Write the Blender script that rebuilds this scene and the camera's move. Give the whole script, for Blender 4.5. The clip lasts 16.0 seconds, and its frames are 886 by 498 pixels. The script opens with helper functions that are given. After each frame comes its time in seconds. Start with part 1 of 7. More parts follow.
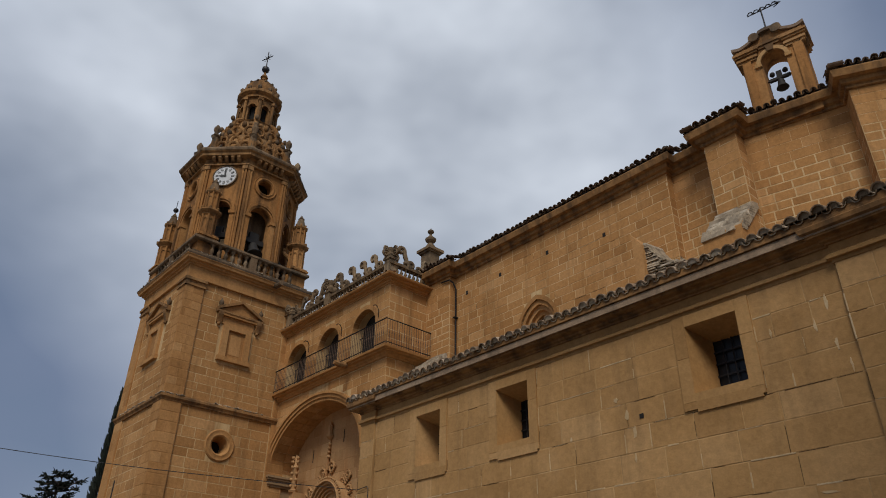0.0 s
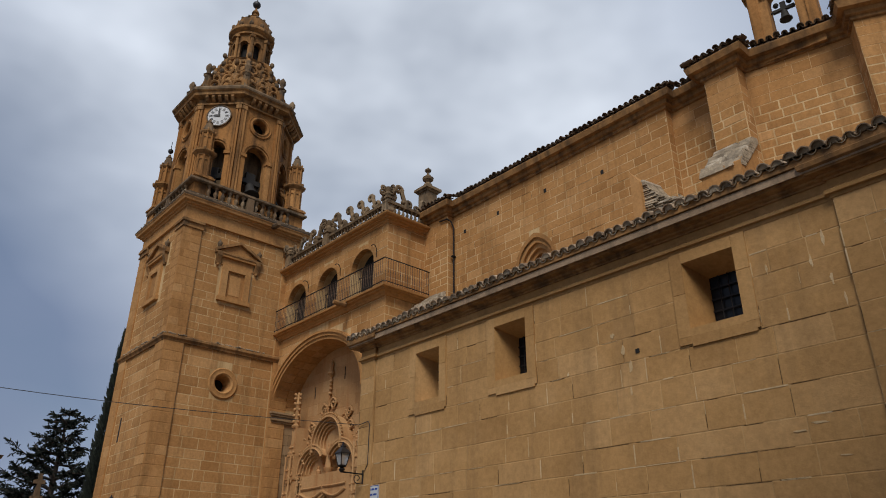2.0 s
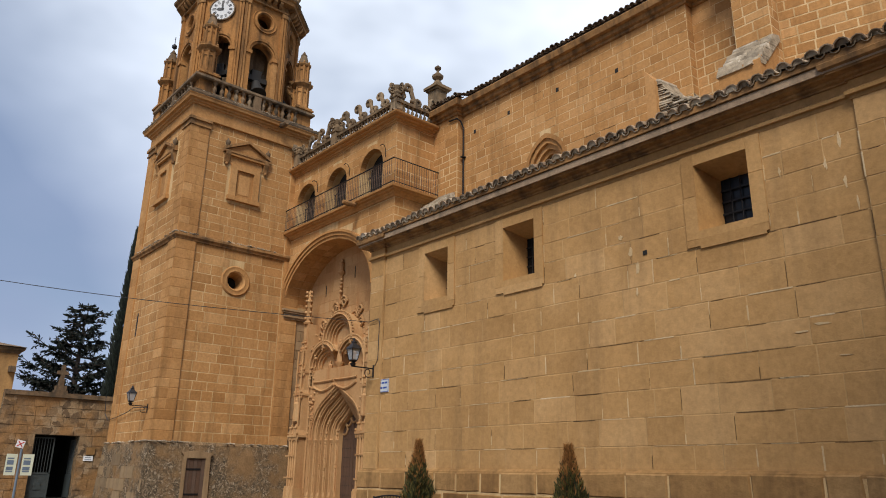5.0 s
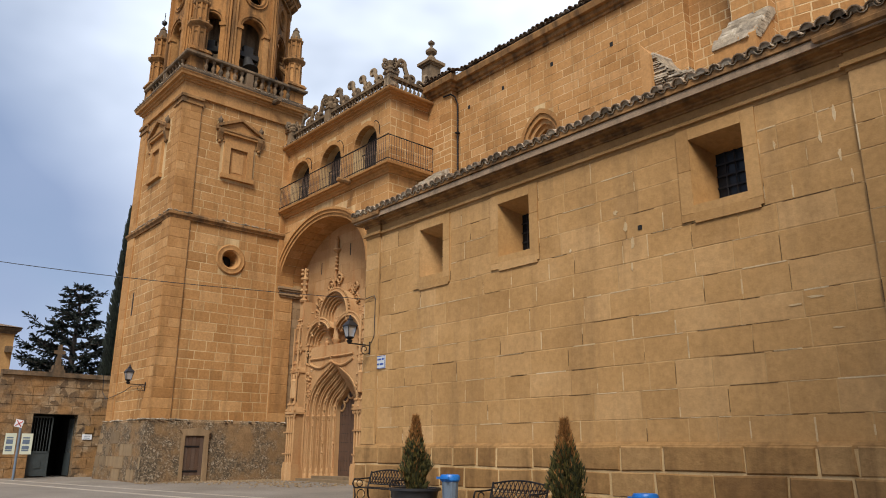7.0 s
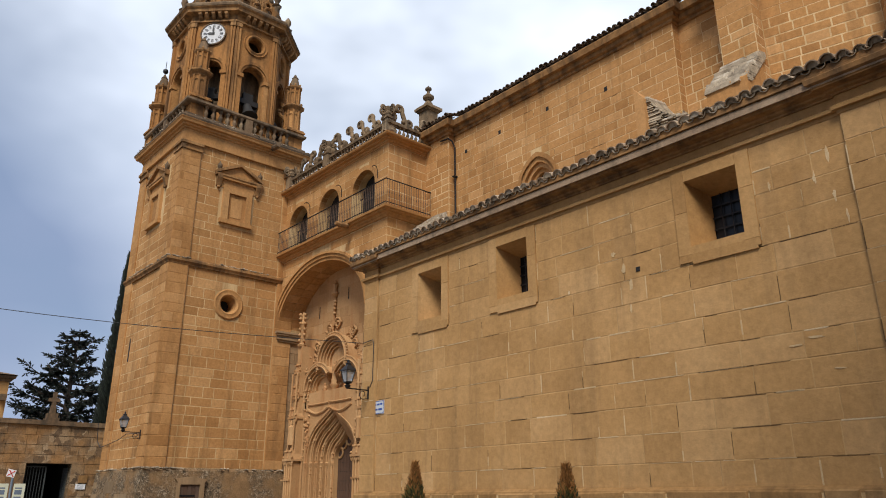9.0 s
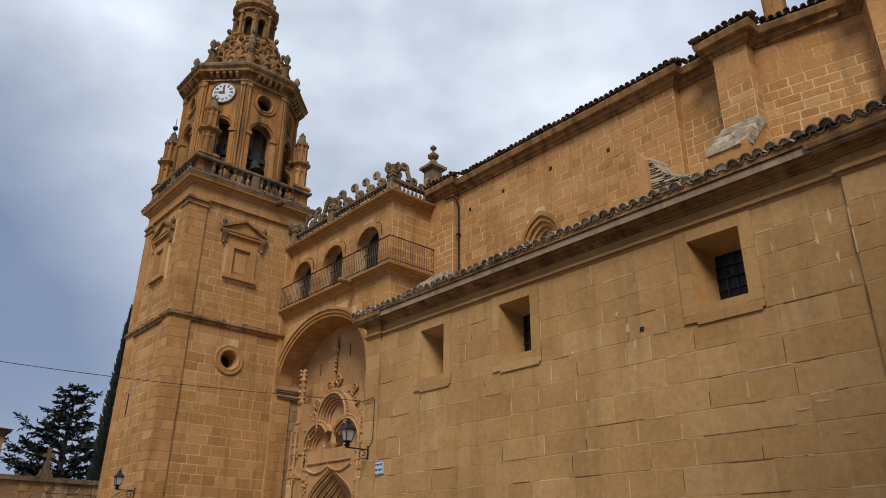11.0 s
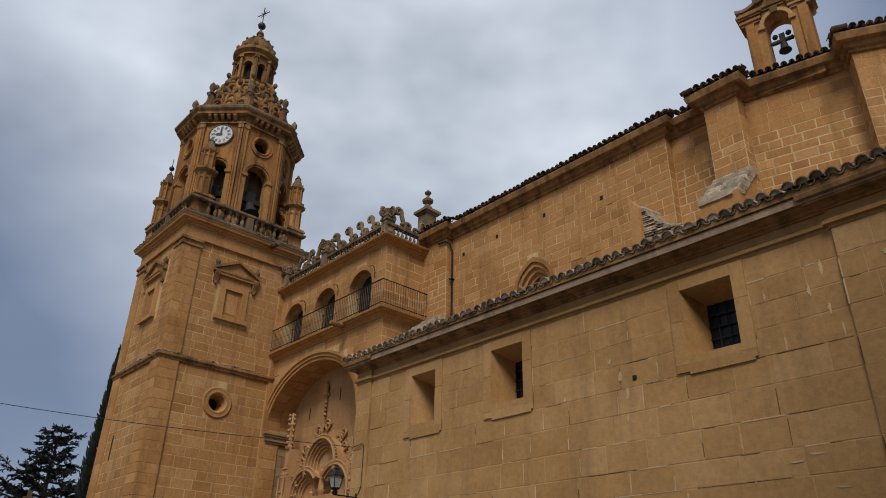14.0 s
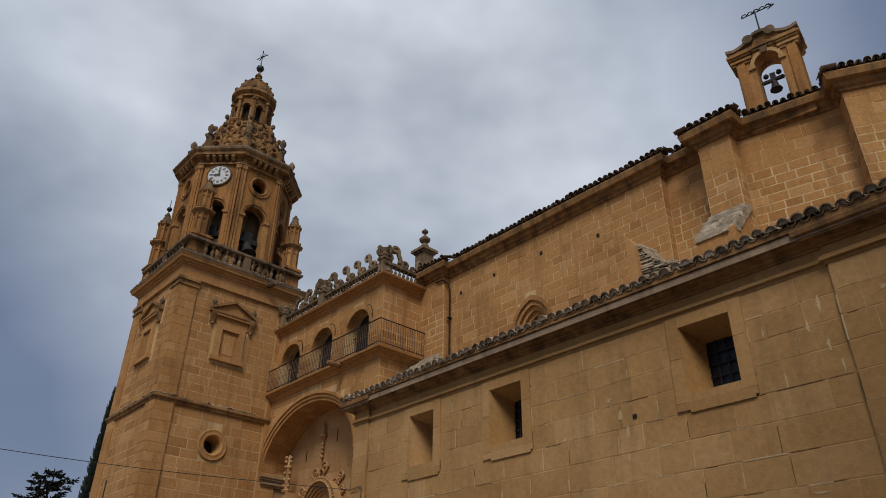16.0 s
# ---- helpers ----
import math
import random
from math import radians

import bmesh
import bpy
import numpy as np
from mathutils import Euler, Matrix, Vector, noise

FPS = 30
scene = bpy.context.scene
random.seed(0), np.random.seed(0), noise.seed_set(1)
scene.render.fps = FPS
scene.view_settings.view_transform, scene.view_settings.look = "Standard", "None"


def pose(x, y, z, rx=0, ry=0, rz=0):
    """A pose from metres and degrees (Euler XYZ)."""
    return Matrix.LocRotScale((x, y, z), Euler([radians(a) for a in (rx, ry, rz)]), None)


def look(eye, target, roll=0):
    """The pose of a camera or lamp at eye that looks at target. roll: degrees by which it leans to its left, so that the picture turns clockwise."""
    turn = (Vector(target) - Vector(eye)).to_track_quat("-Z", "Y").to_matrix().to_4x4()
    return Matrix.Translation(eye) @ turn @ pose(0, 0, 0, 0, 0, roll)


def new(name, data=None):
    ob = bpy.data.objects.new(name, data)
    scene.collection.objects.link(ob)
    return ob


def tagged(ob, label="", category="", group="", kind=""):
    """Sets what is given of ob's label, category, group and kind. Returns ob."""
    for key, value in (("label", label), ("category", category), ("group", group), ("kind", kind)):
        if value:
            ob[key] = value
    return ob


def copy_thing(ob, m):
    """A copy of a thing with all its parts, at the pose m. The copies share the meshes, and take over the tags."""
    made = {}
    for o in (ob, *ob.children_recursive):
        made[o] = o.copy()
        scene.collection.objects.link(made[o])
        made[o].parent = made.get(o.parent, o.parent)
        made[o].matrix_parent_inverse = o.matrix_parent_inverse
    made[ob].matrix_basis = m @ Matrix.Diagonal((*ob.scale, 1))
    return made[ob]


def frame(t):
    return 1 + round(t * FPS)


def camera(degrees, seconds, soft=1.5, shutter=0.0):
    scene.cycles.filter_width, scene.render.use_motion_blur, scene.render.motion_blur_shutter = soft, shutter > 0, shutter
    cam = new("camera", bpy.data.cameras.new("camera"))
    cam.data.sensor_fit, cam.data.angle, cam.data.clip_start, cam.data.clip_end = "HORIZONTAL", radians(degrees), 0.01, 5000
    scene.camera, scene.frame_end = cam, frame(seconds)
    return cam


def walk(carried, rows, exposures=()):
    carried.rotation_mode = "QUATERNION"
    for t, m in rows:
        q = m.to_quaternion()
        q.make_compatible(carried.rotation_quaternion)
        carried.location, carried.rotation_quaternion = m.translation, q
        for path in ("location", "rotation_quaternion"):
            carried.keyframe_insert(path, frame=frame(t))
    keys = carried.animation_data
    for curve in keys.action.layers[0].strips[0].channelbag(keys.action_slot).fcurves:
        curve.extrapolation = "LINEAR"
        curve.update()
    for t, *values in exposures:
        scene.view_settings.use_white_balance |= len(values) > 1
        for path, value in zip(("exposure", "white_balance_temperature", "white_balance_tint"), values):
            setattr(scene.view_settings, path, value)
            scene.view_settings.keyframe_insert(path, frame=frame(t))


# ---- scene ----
cam = camera(62.80, 16.0, soft=1.0)
PATH = [
    (0, (0.0, 0.0, 1.45), (-13.025, 11.430, 11.435), 0.92),
    (0.5, (0.0, 0.0, 1.45), (-13.219, 11.579, 10.999), 0.94),
    (1, (0.0, 0.0, 1.45), (-13.347, 11.723, 10.639), 0.85),
    (1.5, (0.0, 0.0, 1.45), (-13.419, 11.857, 10.357), 0.49),
    (2, (0.0, 0.0, 1.45), (-13.555, 12.002, 9.947), 0.26),
    (2.5, (0.0, 0.0, 1.45), (-13.763, 12.074, 9.499), 0.48),
    (3, (0.0, 0.0, 1.45), (-13.889, 12.177, 9.120), 0.50),
    (3.5, (0.0, 0.0, 1.45), (-13.981, 12.328, 8.699), 0.46),
    (4, (0.0, 0.0, 1.45), (-14.067, 12.416, 8.374), 0.56),
    (4.5, (0.0, 0.0, 1.45), (-14.300, 12.413, 7.886), 0.87),
    (5.7, (0.0, 0.0, 1.45), (-14.516, 12.663, 6.828), 0.60),
    (6.3, (0.0, 0.0, 1.45), (-14.552, 12.740, 6.542), 0.42),
    (6.8, (0.0, 0.0, 1.45), (-14.517, 12.727, 6.674), 0.33),
    (7, (0.0, 0.0, 1.45), (-14.493, 12.709, 6.784), 0.29),
    (7.5, (0.0, 0.0, 1.45), (-14.421, 12.679, 7.042), 0.09),
    (8, (0.0, 0.0, 1.45), (-14.336, 12.661, 7.297), -0.03),
    (8.5, (0.0, 0.0, 1.45), (-14.267, 12.583, 7.623), 0.12),
    (9, (0.0, 0.0, 1.45), (-14.198, 12.513, 7.918), -0.19),
    (9.5, (0.0, 0.0, 1.45), (-14.119, 12.430, 8.242), -0.02),
    (10, (0.0, 0.0, 1.45), (-14.029, 12.274, 8.698), 0.37),
    (11.2, (0.0, 0.0, 1.45), (-13.800, 12.039, 9.489), 0.62),
    (12.5, (0.0, 0.0, 1.45), (-13.636, 11.917, 9.937), 0.80),
    (13, (0.0, 0.0, 1.45), (-13.537, 11.934, 10.071), 0.84),
    (13.5, (0.0, 0.0, 1.45), (-13.448, 11.866, 10.302), 1.08),
    (14, (0.0, 0.0, 1.45), (-13.332, 11.845, 10.504), 1.35),
    (14.5, (0.0, 0.0, 1.45), (-13.200, 11.828, 10.716), 1.15),
    (15, (0.0, 0.0, 1.45), (-13.093, 11.802, 10.899), 1.03),
    (15.5, (0.0, 0.0, 1.45), (-12.965, 11.672, 11.231), 0.87),
    (16, (0.0, 0.0, 1.45), (-12.917, 11.548, 11.440), 0.88),
]
walk(cam, [(t, look(eye, target, roll)) for t, eye, target, roll in PATH],
     [(0.0, -0.76), (2.0, -0.52), (4.5, -0.02), (7.0, 0.22), (9.0, 0.08), (10.0, -0.1), (12.5, -0.41), (14.0, -0.58), (16.0, -0.75)])
# ---- sky and sun ----
world = bpy.data.worlds.new("sky")
scene.world = world
world.use_nodes = True
wn, wl = world.node_tree.nodes, world.node_tree.links
wn.clear()
w_out = wn.new("ShaderNodeOutputWorld")
w_bg = wn.new("ShaderNodeBackground")
w_sky = wn.new("ShaderNodeTexSky")
w_sky.sky_type = "NISHITA"
w_sky.sun_disc = False
w_sky.sun_elevation, w_sky.sun_rotation = radians(48), radians(139)
w_coord = wn.new("ShaderNodeTexCoord")
w_map = wn.new("ShaderNodeMapping")
w_map.inputs["Scale"].default_value = (1.0, 1.0, 1.7)
w_noise = wn.new("ShaderNodeTexNoise")
w_noise.inputs["Scale"].default_value = 1.25
w_noise.inputs["Detail"].default_value = 3.5
w_noise.inputs["Roughness"].default_value = 0.42
w_noise.inputs["Distortion"].default_value = 0.25
w_ramp = wn.new("ShaderNodeValToRGB")
w_ramp.color_ramp.elements[0].position, w_ramp.color_ramp.elements[0].color = 0.27, (0.28, 0.36, 0.54, 1)
w_ramp.color_ramp.elements[1].position, w_ramp.color_ramp.elements[1].color = 0.58, (1.12, 1.21, 1.35, 1)
w_cover = wn.new("ShaderNodeTexNoise")
w_cover.inputs["Scale"].default_value = 2.3
w_cover.inputs["Detail"].default_value = 4.0
w_cramp = wn.new("ShaderNodeValToRGB")
w_cramp.color_ramp.elements[0].position, w_cramp.color_ramp.elements[0].color = 0.34, (0.5, 0.5, 0.5, 1)
w_cramp.color_ramp.elements[1].position, w_cramp.color_ramp.elements[1].color = 0.56, (1, 1, 1, 1)
w_gain = wn.new("ShaderNodeMix")
w_gain.data_type, w_gain.blend_type = "RGBA", "MULTIPLY"
w_gain.inputs["Factor"].default_value = 1.0
w_gain.inputs["B"].default_value = (0.1, 0.1, 0.1, 1)
w_mix = wn.new("ShaderNodeMix")
w_mix.data_type = "RGBA"
wl.new(w_coord.outputs["Generated"], w_map.inputs["Vector"])
wl.new(w_map.outputs["Vector"], w_noise.inputs["Vector"])
wl.new(w_map.outputs["Vector"], w_cover.inputs["Vector"])
w_dot = wn.new("ShaderNodeVectorMath")
w_dot.operation = "DOT_PRODUCT"
w_dot.inputs[1].default_value = (-0.53, 0.51, 0.68)
wl.new(w_coord.outputs["Generated"], w_dot.inputs[0])
w_lean = wn.new("ShaderNodeMath")
w_lean.operation = "MULTIPLY_ADD"
w_lean.inputs[1].default_value, w_lean.inputs[2].default_value = 1.7, -1.53
wl.new(w_dot.outputs["Value"], w_lean.inputs[0])
w_keep = wn.new("ShaderNodeMath")
w_keep.operation = "MAXIMUM"
w_keep.inputs[1].default_value = -0.22
wl.new(w_lean.outputs[0], w_keep.inputs[0])
w_sum = wn.new("ShaderNodeMath")
w_sum.operation = "ADD"
w_calm = wn.new("ShaderNodeMath")
w_calm.operation = "MULTIPLY_ADD"
w_calm.inputs[1].default_value, w_calm.inputs[2].default_value = 0.46, 0.285
wl.new(w_noise.outputs["Fac"], w_calm.inputs[0])
wl.new(w_calm.outputs[0], w_sum.inputs[0])
wl.new(w_keep.outputs[0], w_sum.inputs[1])
# a gap of thinner blue cloud to the north-east
w_gap = wn.new("ShaderNodeVectorMath")
w_gap.operation = "DOT_PRODUCT"
w_gap.inputs[1].default_value = (-0.12, 0.66, 0.74)
wl.new(w_coord.outputs["Generated"], w_gap.inputs[0])
w_thin = wn.new("ShaderNodeMath")
w_thin.operation, w_thin.use_clamp = "MULTIPLY_ADD", True
w_thin.inputs[1].default_value, w_thin.inputs[2].default_value = 4.5, -4.05
wl.new(w_gap.outputs["Value"], w_thin.inputs[0])
w_less = wn.new("ShaderNodeMath")
w_less.operation = "MULTIPLY_ADD"
w_less.inputs[1].default_value = -0.45
wl.new(w_thin.outputs[0], w_less.inputs[0])
wl.new(w_sum.outputs[0], w_less.inputs[2])
wl.new(w_less.outputs[0], w_ramp.inputs["Fac"])
wl.new(w_cover.outputs["Fac"], w_cramp.inputs["Fac"])
wl.new(w_sky.outputs["Color"], w_gain.inputs["A"])
wl.new(w_cramp.outputs["Color"], w_mix.inputs["Factor"])
wl.new(w_gain.outputs["Result"], w_mix.inputs["A"])
wl.new(w_ramp.outputs["Color"], w_mix.inputs["B"])
wl.new(w_mix.outputs["Result"], w_bg.inputs["Color"])
w_bg.inputs["Strength"].default_value = 1.0
wl.new(w_bg.outputs["Background"], w_out.inputs["Surface"])

sun = new("sun", bpy.data.lights.new("sun", "SUN"))
sun.data.energy, sun.data.angle, sun.data.color = 3.5, radians(24), (1.0, 0.94, 0.85)
sun.matrix_world = look((18, -21, 31), (0, 0, 0))


# ---- materials ----
def material(name, rough=0.9, metal=0.0):
    m = bpy.data.materials.new(name)
    m.use_nodes = True
    b = m.node_tree.nodes["Principled BSDF"]
    b.inputs["Roughness"].default_value, b.inputs["Metallic"].default_value = rough, metal
    return m, m.node_tree.nodes, m.node_tree.links, b


def noise_node(n, l, vec, scale, detail=4.0, rough=0.6):
    t = n.new("ShaderNodeTexNoise")
    t.inputs["Scale"].default_value, t.inputs["Detail"].default_value, t.inputs["Roughness"].default_value = scale, detail, rough
    l.new(vec, t.inputs["Vector"])
    return t.outputs["Fac"]


def ramp_node(n, l, fac, stops):
    r = n.new("ShaderNodeValToRGB")
    while len(r.color_ramp.elements) < len(stops):
        r.color_ramp.elements.new(0.5)
    for e, (p, c) in zip(r.color_ramp.elements, stops):
        e.position, e.color = p, (*c, 1)
    l.new(fac, r.inputs["Fac"])
    return r.outputs["Color"]


def mix_node(n, l, fac, a, b, mode="MIX"):
    x = n.new("ShaderNodeMix")
    x.data_type, x.blend_type = "RGBA", mode
    for key, value in (("Factor", fac), ("A", a), ("B", b)):
        if isinstance(value, (int, float)):
            x.inputs[key].default_value = value
        elif isinstance(value, tuple):
            x.inputs[key].default_value = (*value, 1)
        else:
            l.new(value, x.inputs[key])
    return x.outputs["Result"]


def bump_node(n, l, b, height, strength, distance=0.02):
    k = n.new("ShaderNodeBump")
    k.inputs["Strength"].default_value, k.inputs["Distance"].default_value = strength, distance
    l.new(height, k.inputs["Height"])
    l.new(k.outputs["Normal"], b.inputs["Normal"])


def stone(name, dark, mid, pale, stain=(0.12, 0.1, 0.08), stain_at=0.62, streak=0.5, grain=14.0, relief=0.5, tint=0.5, rough=0.92, coarse=0.16):
    """Weathered stone: tone by piece, soft blotches, rain streaks, grain."""
    m, n, l, b = material(name, rough)
    b.inputs["Specular IOR Level"].default_value = 0.12
    geo = n.new("ShaderNodeNewGeometry")
    pos = geo.outputs["Position"]
    info = n.new("ShaderNodeObjectInfo")
    add = n.new("ShaderNodeMath")
    add.operation = "ADD"
    l.new(info.outputs["Random"], add.inputs[0])
    l.new(geo.outputs["Random Per Island"], add.inputs[1])
    frac = n.new("ShaderNodeMath")
    frac.operation = "FRACT"
    l.new(add.outputs[0], frac.inputs[0])
    tone = ramp_node(n, l, frac.outputs[0], [(0.0, dark), (0.3, mid), (0.75, mid), (1.0, pale)])
    blotch = ramp_node(n, l, noise_node(n, l, pos, 0.45, 6, 0.62), [(0.3, dark), (0.52, mid), (0.72, pale)])
    colour = mix_node(n, l, 1 - tint, tone, blotch)
    stretch = n.new("ShaderNodeMapping")
    stretch.inputs["Scale"].default_value = (2.2, 2.2, 0.22)
    l.new(pos, stretch.inputs["Vector"])
    runs = ramp_node(n, l, noise_node(n, l, stretch.outputs["Vector"], 1.0, 5, 0.6), [(stain_at - 0.06, (0, 0, 0)), (stain_at + 0.14, (1, 1, 1))])
    keep = mix_node(n, l, streak, (0, 0, 0), runs)
    colour = mix_node(n, l, keep, colour, stain)
    fine = noise_node(n, l, pos, grain, 5, 0.7)
    shade = ramp_node(n, l, fine, [(0.25, (1 - coarse,) * 3), (0.75, (1 + coarse * 0.6,) * 3)])
    colour = mix_node(n, l, 1.0, colour, shade, "MULTIPLY")
    l.new(colour, b.inputs["Base Color"])
    bump_node(n, l, b, mix_node(n, l, 0.6, noise_node(n, l, pos, 3.2, 4), fine), relief, 0.03)
    return m


def plain(name, colour, rough=0.6, metal=0.0, scale=30.0, spread=0.25, relief=0.1):
    m, n, l, b = material(name, rough, metal)
    pos = n.new("ShaderNodeNewGeometry").outputs["Position"]
    low = tuple(c * (1 - spread) for c in colour)
    high = tuple(min(1.0, c * (1 + spread)) for c in colour)
    wear = noise_node(n, l, pos, scale, 4)
    big = noise_node(n, l, pos, scale * 0.13, 3)
    l.new(ramp_node(n, l, mix_node(n, l, 0.5, wear, big), [(0.3, low), (0.7, high)]), b.inputs["Base Color"])
    bump_node(n, l, b, wear, relief, 0.01)
    return m


ASHLAR = stone("honey_sandstone", (0.31, 0.172, 0.066), (0.44, 0.256, 0.103), (0.55, 0.345, 0.162), stain=(0.25, 0.152, 0.07), stain_at=0.58, streak=0.5, tint=0.5, grain=9.0, coarse=0.22)
NAVE_STONE = stone("pale_honey_sandstone", (0.31, 0.15, 0.052), (0.455, 0.235, 0.086), (0.57, 0.33, 0.145), stain=(0.2, 0.105, 0.045), stain_at=0.58, streak=0.5, tint=0.6, grain=8.0, coarse=0.24)
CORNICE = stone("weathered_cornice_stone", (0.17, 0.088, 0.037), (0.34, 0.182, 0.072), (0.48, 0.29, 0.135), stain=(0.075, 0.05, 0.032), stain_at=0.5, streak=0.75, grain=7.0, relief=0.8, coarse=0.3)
BELFRY_STONE = stone("weathered_belfry_stone", (0.23, 0.108, 0.036), (0.39, 0.188, 0.064), (0.51, 0.275, 0.108), stain=(0.07, 0.042, 0.024), stain_at=0.52, streak=0.8, grain=7.0, coarse=0.3, relief=0.8)
PARAPET_STONE = stone("pale_lichened_stone", (0.11, 0.075, 0.045), (0.25, 0.172, 0.1), (0.41, 0.31, 0.2), stain=(0.07, 0.055, 0.04), stain_at=0.5, streak=0.7, grain=6.0, relief=1.0, coarse=0.35)
JAMB_STONE = stone("grey_brown_jamb_stone", (0.2, 0.13, 0.07), (0.3, 0.2, 0.11), (0.4, 0.28, 0.165), stain=(0.14, 0.09, 0.05), stain_at=0.55, streak=0.5)
TOWER_STONE = stone("tower_sandstone", (0.3, 0.145, 0.05), (0.45, 0.235, 0.088), (0.58, 0.34, 0.148), stain=(0.18, 0.1, 0.045), stain_at=0.57, streak=0.5, tint=0.62, grain=8.0, coarse=0.26)
CARVED = stone("carved_sandstone", (0.17, 0.085, 0.032), (0.32, 0.165, 0.062), (0.46, 0.265, 0.115), stain=(0.055, 0.04, 0.028), stain_at=0.5, streak=0.75, grain=6.0, relief=0.9, coarse=0.35)
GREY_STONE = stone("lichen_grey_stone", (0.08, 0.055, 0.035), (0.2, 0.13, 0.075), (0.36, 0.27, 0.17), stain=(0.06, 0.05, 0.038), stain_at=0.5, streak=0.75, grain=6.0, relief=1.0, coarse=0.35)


def rubble_face(name, tones, scale, patch):
    """Pebbly rubble: a tone for each stone, with larger patches of bare brown stone."""
    m, n, l, b = material(name, 0.95)
    b.inputs["Specular IOR Level"].default_value = 0.1
    pos = n.new("ShaderNodeNewGeometry").outputs["Position"]
    cell = n.new("ShaderNodeTexVoronoi")
    cell.inputs["Scale"].default_value = scale
    warp = n.new("ShaderNodeVectorMath")
    warp.operation = "ADD"
    wob = n.new("ShaderNodeTexNoise")
    wob.inputs["Scale"].default_value = 4.0
    l.new(pos, wob.inputs["Vector"])
    shrink = n.new("ShaderNodeVectorMath")
    shrink.operation = "SCALE"
    shrink.inputs["Scale"].default_value = 0.35
    l.new(wob.outputs["Color"], shrink.inputs[0])
    l.new(pos, warp.inputs[0])
    l.new(shrink.outputs["Vector"], warp.inputs[1])
    l.new(warp.outputs["Vector"], cell.inputs["Vector"])
    split = n.new("ShaderNodeSeparateColor")
    l.new(cell.outputs["Color"], split.inputs["Color"])
    pebble = ramp_node(n, l, split.outputs[0], [(0.0, tones[0]), (0.45, tones[1]), (0.8, tones[2]), (1.0, tones[3])])
    big = ramp_node(n, l, noise_node(n, l, pos, 0.55, 6, 0.65), [(0.42, (0, 0, 0)), (0.56, (0.95, 0.95, 0.95))])
    bare = ramp_node(n, l, noise_node(n, l, pos, 2.5, 5), [(0.3, tuple(c * 0.7 for c in patch)), (0.7, patch)])
    mixed = mix_node(n, l, big, pebble, bare)
    fine = noise_node(n, l, pos, 16, 5, 0.7)
    l.new(mix_node(n, l, 1.0, mixed, ramp_node(n, l, fine, [(0.25, (0.6, 0.6, 0.6)), (0.75, (1.25, 1.25, 1.25))]), "MULTIPLY"), b.inputs["Base Color"])
    bump_node(n, l, b, mix_node(n, l, 0.4, cell.outputs["Distance"], fine), 0.9, 0.04)
    return m


LICHEN = rubble_face("lichened_rubble_plinth", ((0.075, 0.06, 0.042), (0.14, 0.105, 0.068), (0.24, 0.175, 0.11), (0.4, 0.33, 0.24)), 17.0, (0.32, 0.195, 0.095))
YARD_STONE = rubble_face("stained_yard_wall_stone", ((0.1, 0.07, 0.045), (0.2, 0.13, 0.075), (0.3, 0.2, 0.11), (0.42, 0.32, 0.21)), 3.0, (0.36, 0.2, 0.085))
PALE_STONE = stone("pale_portal_stone", (0.34, 0.185, 0.08), (0.46, 0.27, 0.125), (0.57, 0.37, 0.19), stain=(0.36, 0.15, 0.055), stain_at=0.6, streak=0.6, grain=10.0, relief=0.6)
PLINTH_STONE = stone("brown_plinth_stone", (0.17, 0.085, 0.032), (0.32, 0.18, 0.07), (0.45, 0.28, 0.125), stain=(0.12, 0.065, 0.028), stain_at=0.54, streak=0.6, grain=7.0, relief=1.0, tint=0.75, coarse=0.3)
RUBBLE = stone("rubble_stone", (0.150, 0.107, 0.068), (0.290, 0.204, 0.117), (0.430, 0.339, 0.225), stain=(0.100, 0.078, 0.054), stain_at=0.55, streak=0.5, grain=5.0, relief=1.0, tint=0.7)
MORTAR = stone("lime_mortar", (0.48, 0.31, 0.145), (0.6, 0.42, 0.215), (0.7, 0.53, 0.31), stain=(0.38, 0.235, 0.1), stain_at=0.5, streak=0.8, grain=20.0)
BED_MORTAR = stone("earth_mortar", (0.4, 0.235, 0.095), (0.5, 0.32, 0.145), (0.64, 0.46, 0.25), stain=(0.2, 0.11, 0.045), stain_at=0.52, streak=0.7, grain=20.0)
TILE = stone("old_clay_tile", (0.16, 0.105, 0.065), (0.33, 0.235, 0.155), (0.56, 0.46, 0.34), stain=(0.09, 0.07, 0.05), stain_at=0.55, streak=0.6, grain=14.0, relief=0.6, tint=0.8, coarse=0.3)
DARK_TILE = stone("dark_lichened_clay_tile", (0.07, 0.045, 0.03), (0.15, 0.1, 0.065), (0.28, 0.2, 0.14), stain=(0.05, 0.04, 0.03), stain_at=0.5, streak=0.6, grain=12.0, relief=0.6, tint=0.8, coarse=0.3)
LIME_TILE = stone("limed_rubble", (0.17, 0.13, 0.09), (0.42, 0.34, 0.24), (0.68, 0.6, 0.48), stain=(0.13, 0.1, 0.07), stain_at=0.52, streak=0.7, grain=5.0, relief=1.0, tint=0.6, coarse=0.45)
RUSTED = plain("rusted_iron", (0.12, 0.075, 0.05), 0.8, 0.2)
IRON = plain("black_iron", (0.022, 0.02, 0.02), 0.55, 0.6)
# near black that puts the shade inside openings into the colour
SHADE_BLACK = plain("painted_shade_black", (0.012, 0.011, 0.01), 0.95)
BRONZE = plain("dark_bronze", (0.02, 0.018, 0.016), 0.75, 0.2)
WOOD = plain("old_brown_wood", (0.085, 0.045, 0.026), 0.75, scale=12)
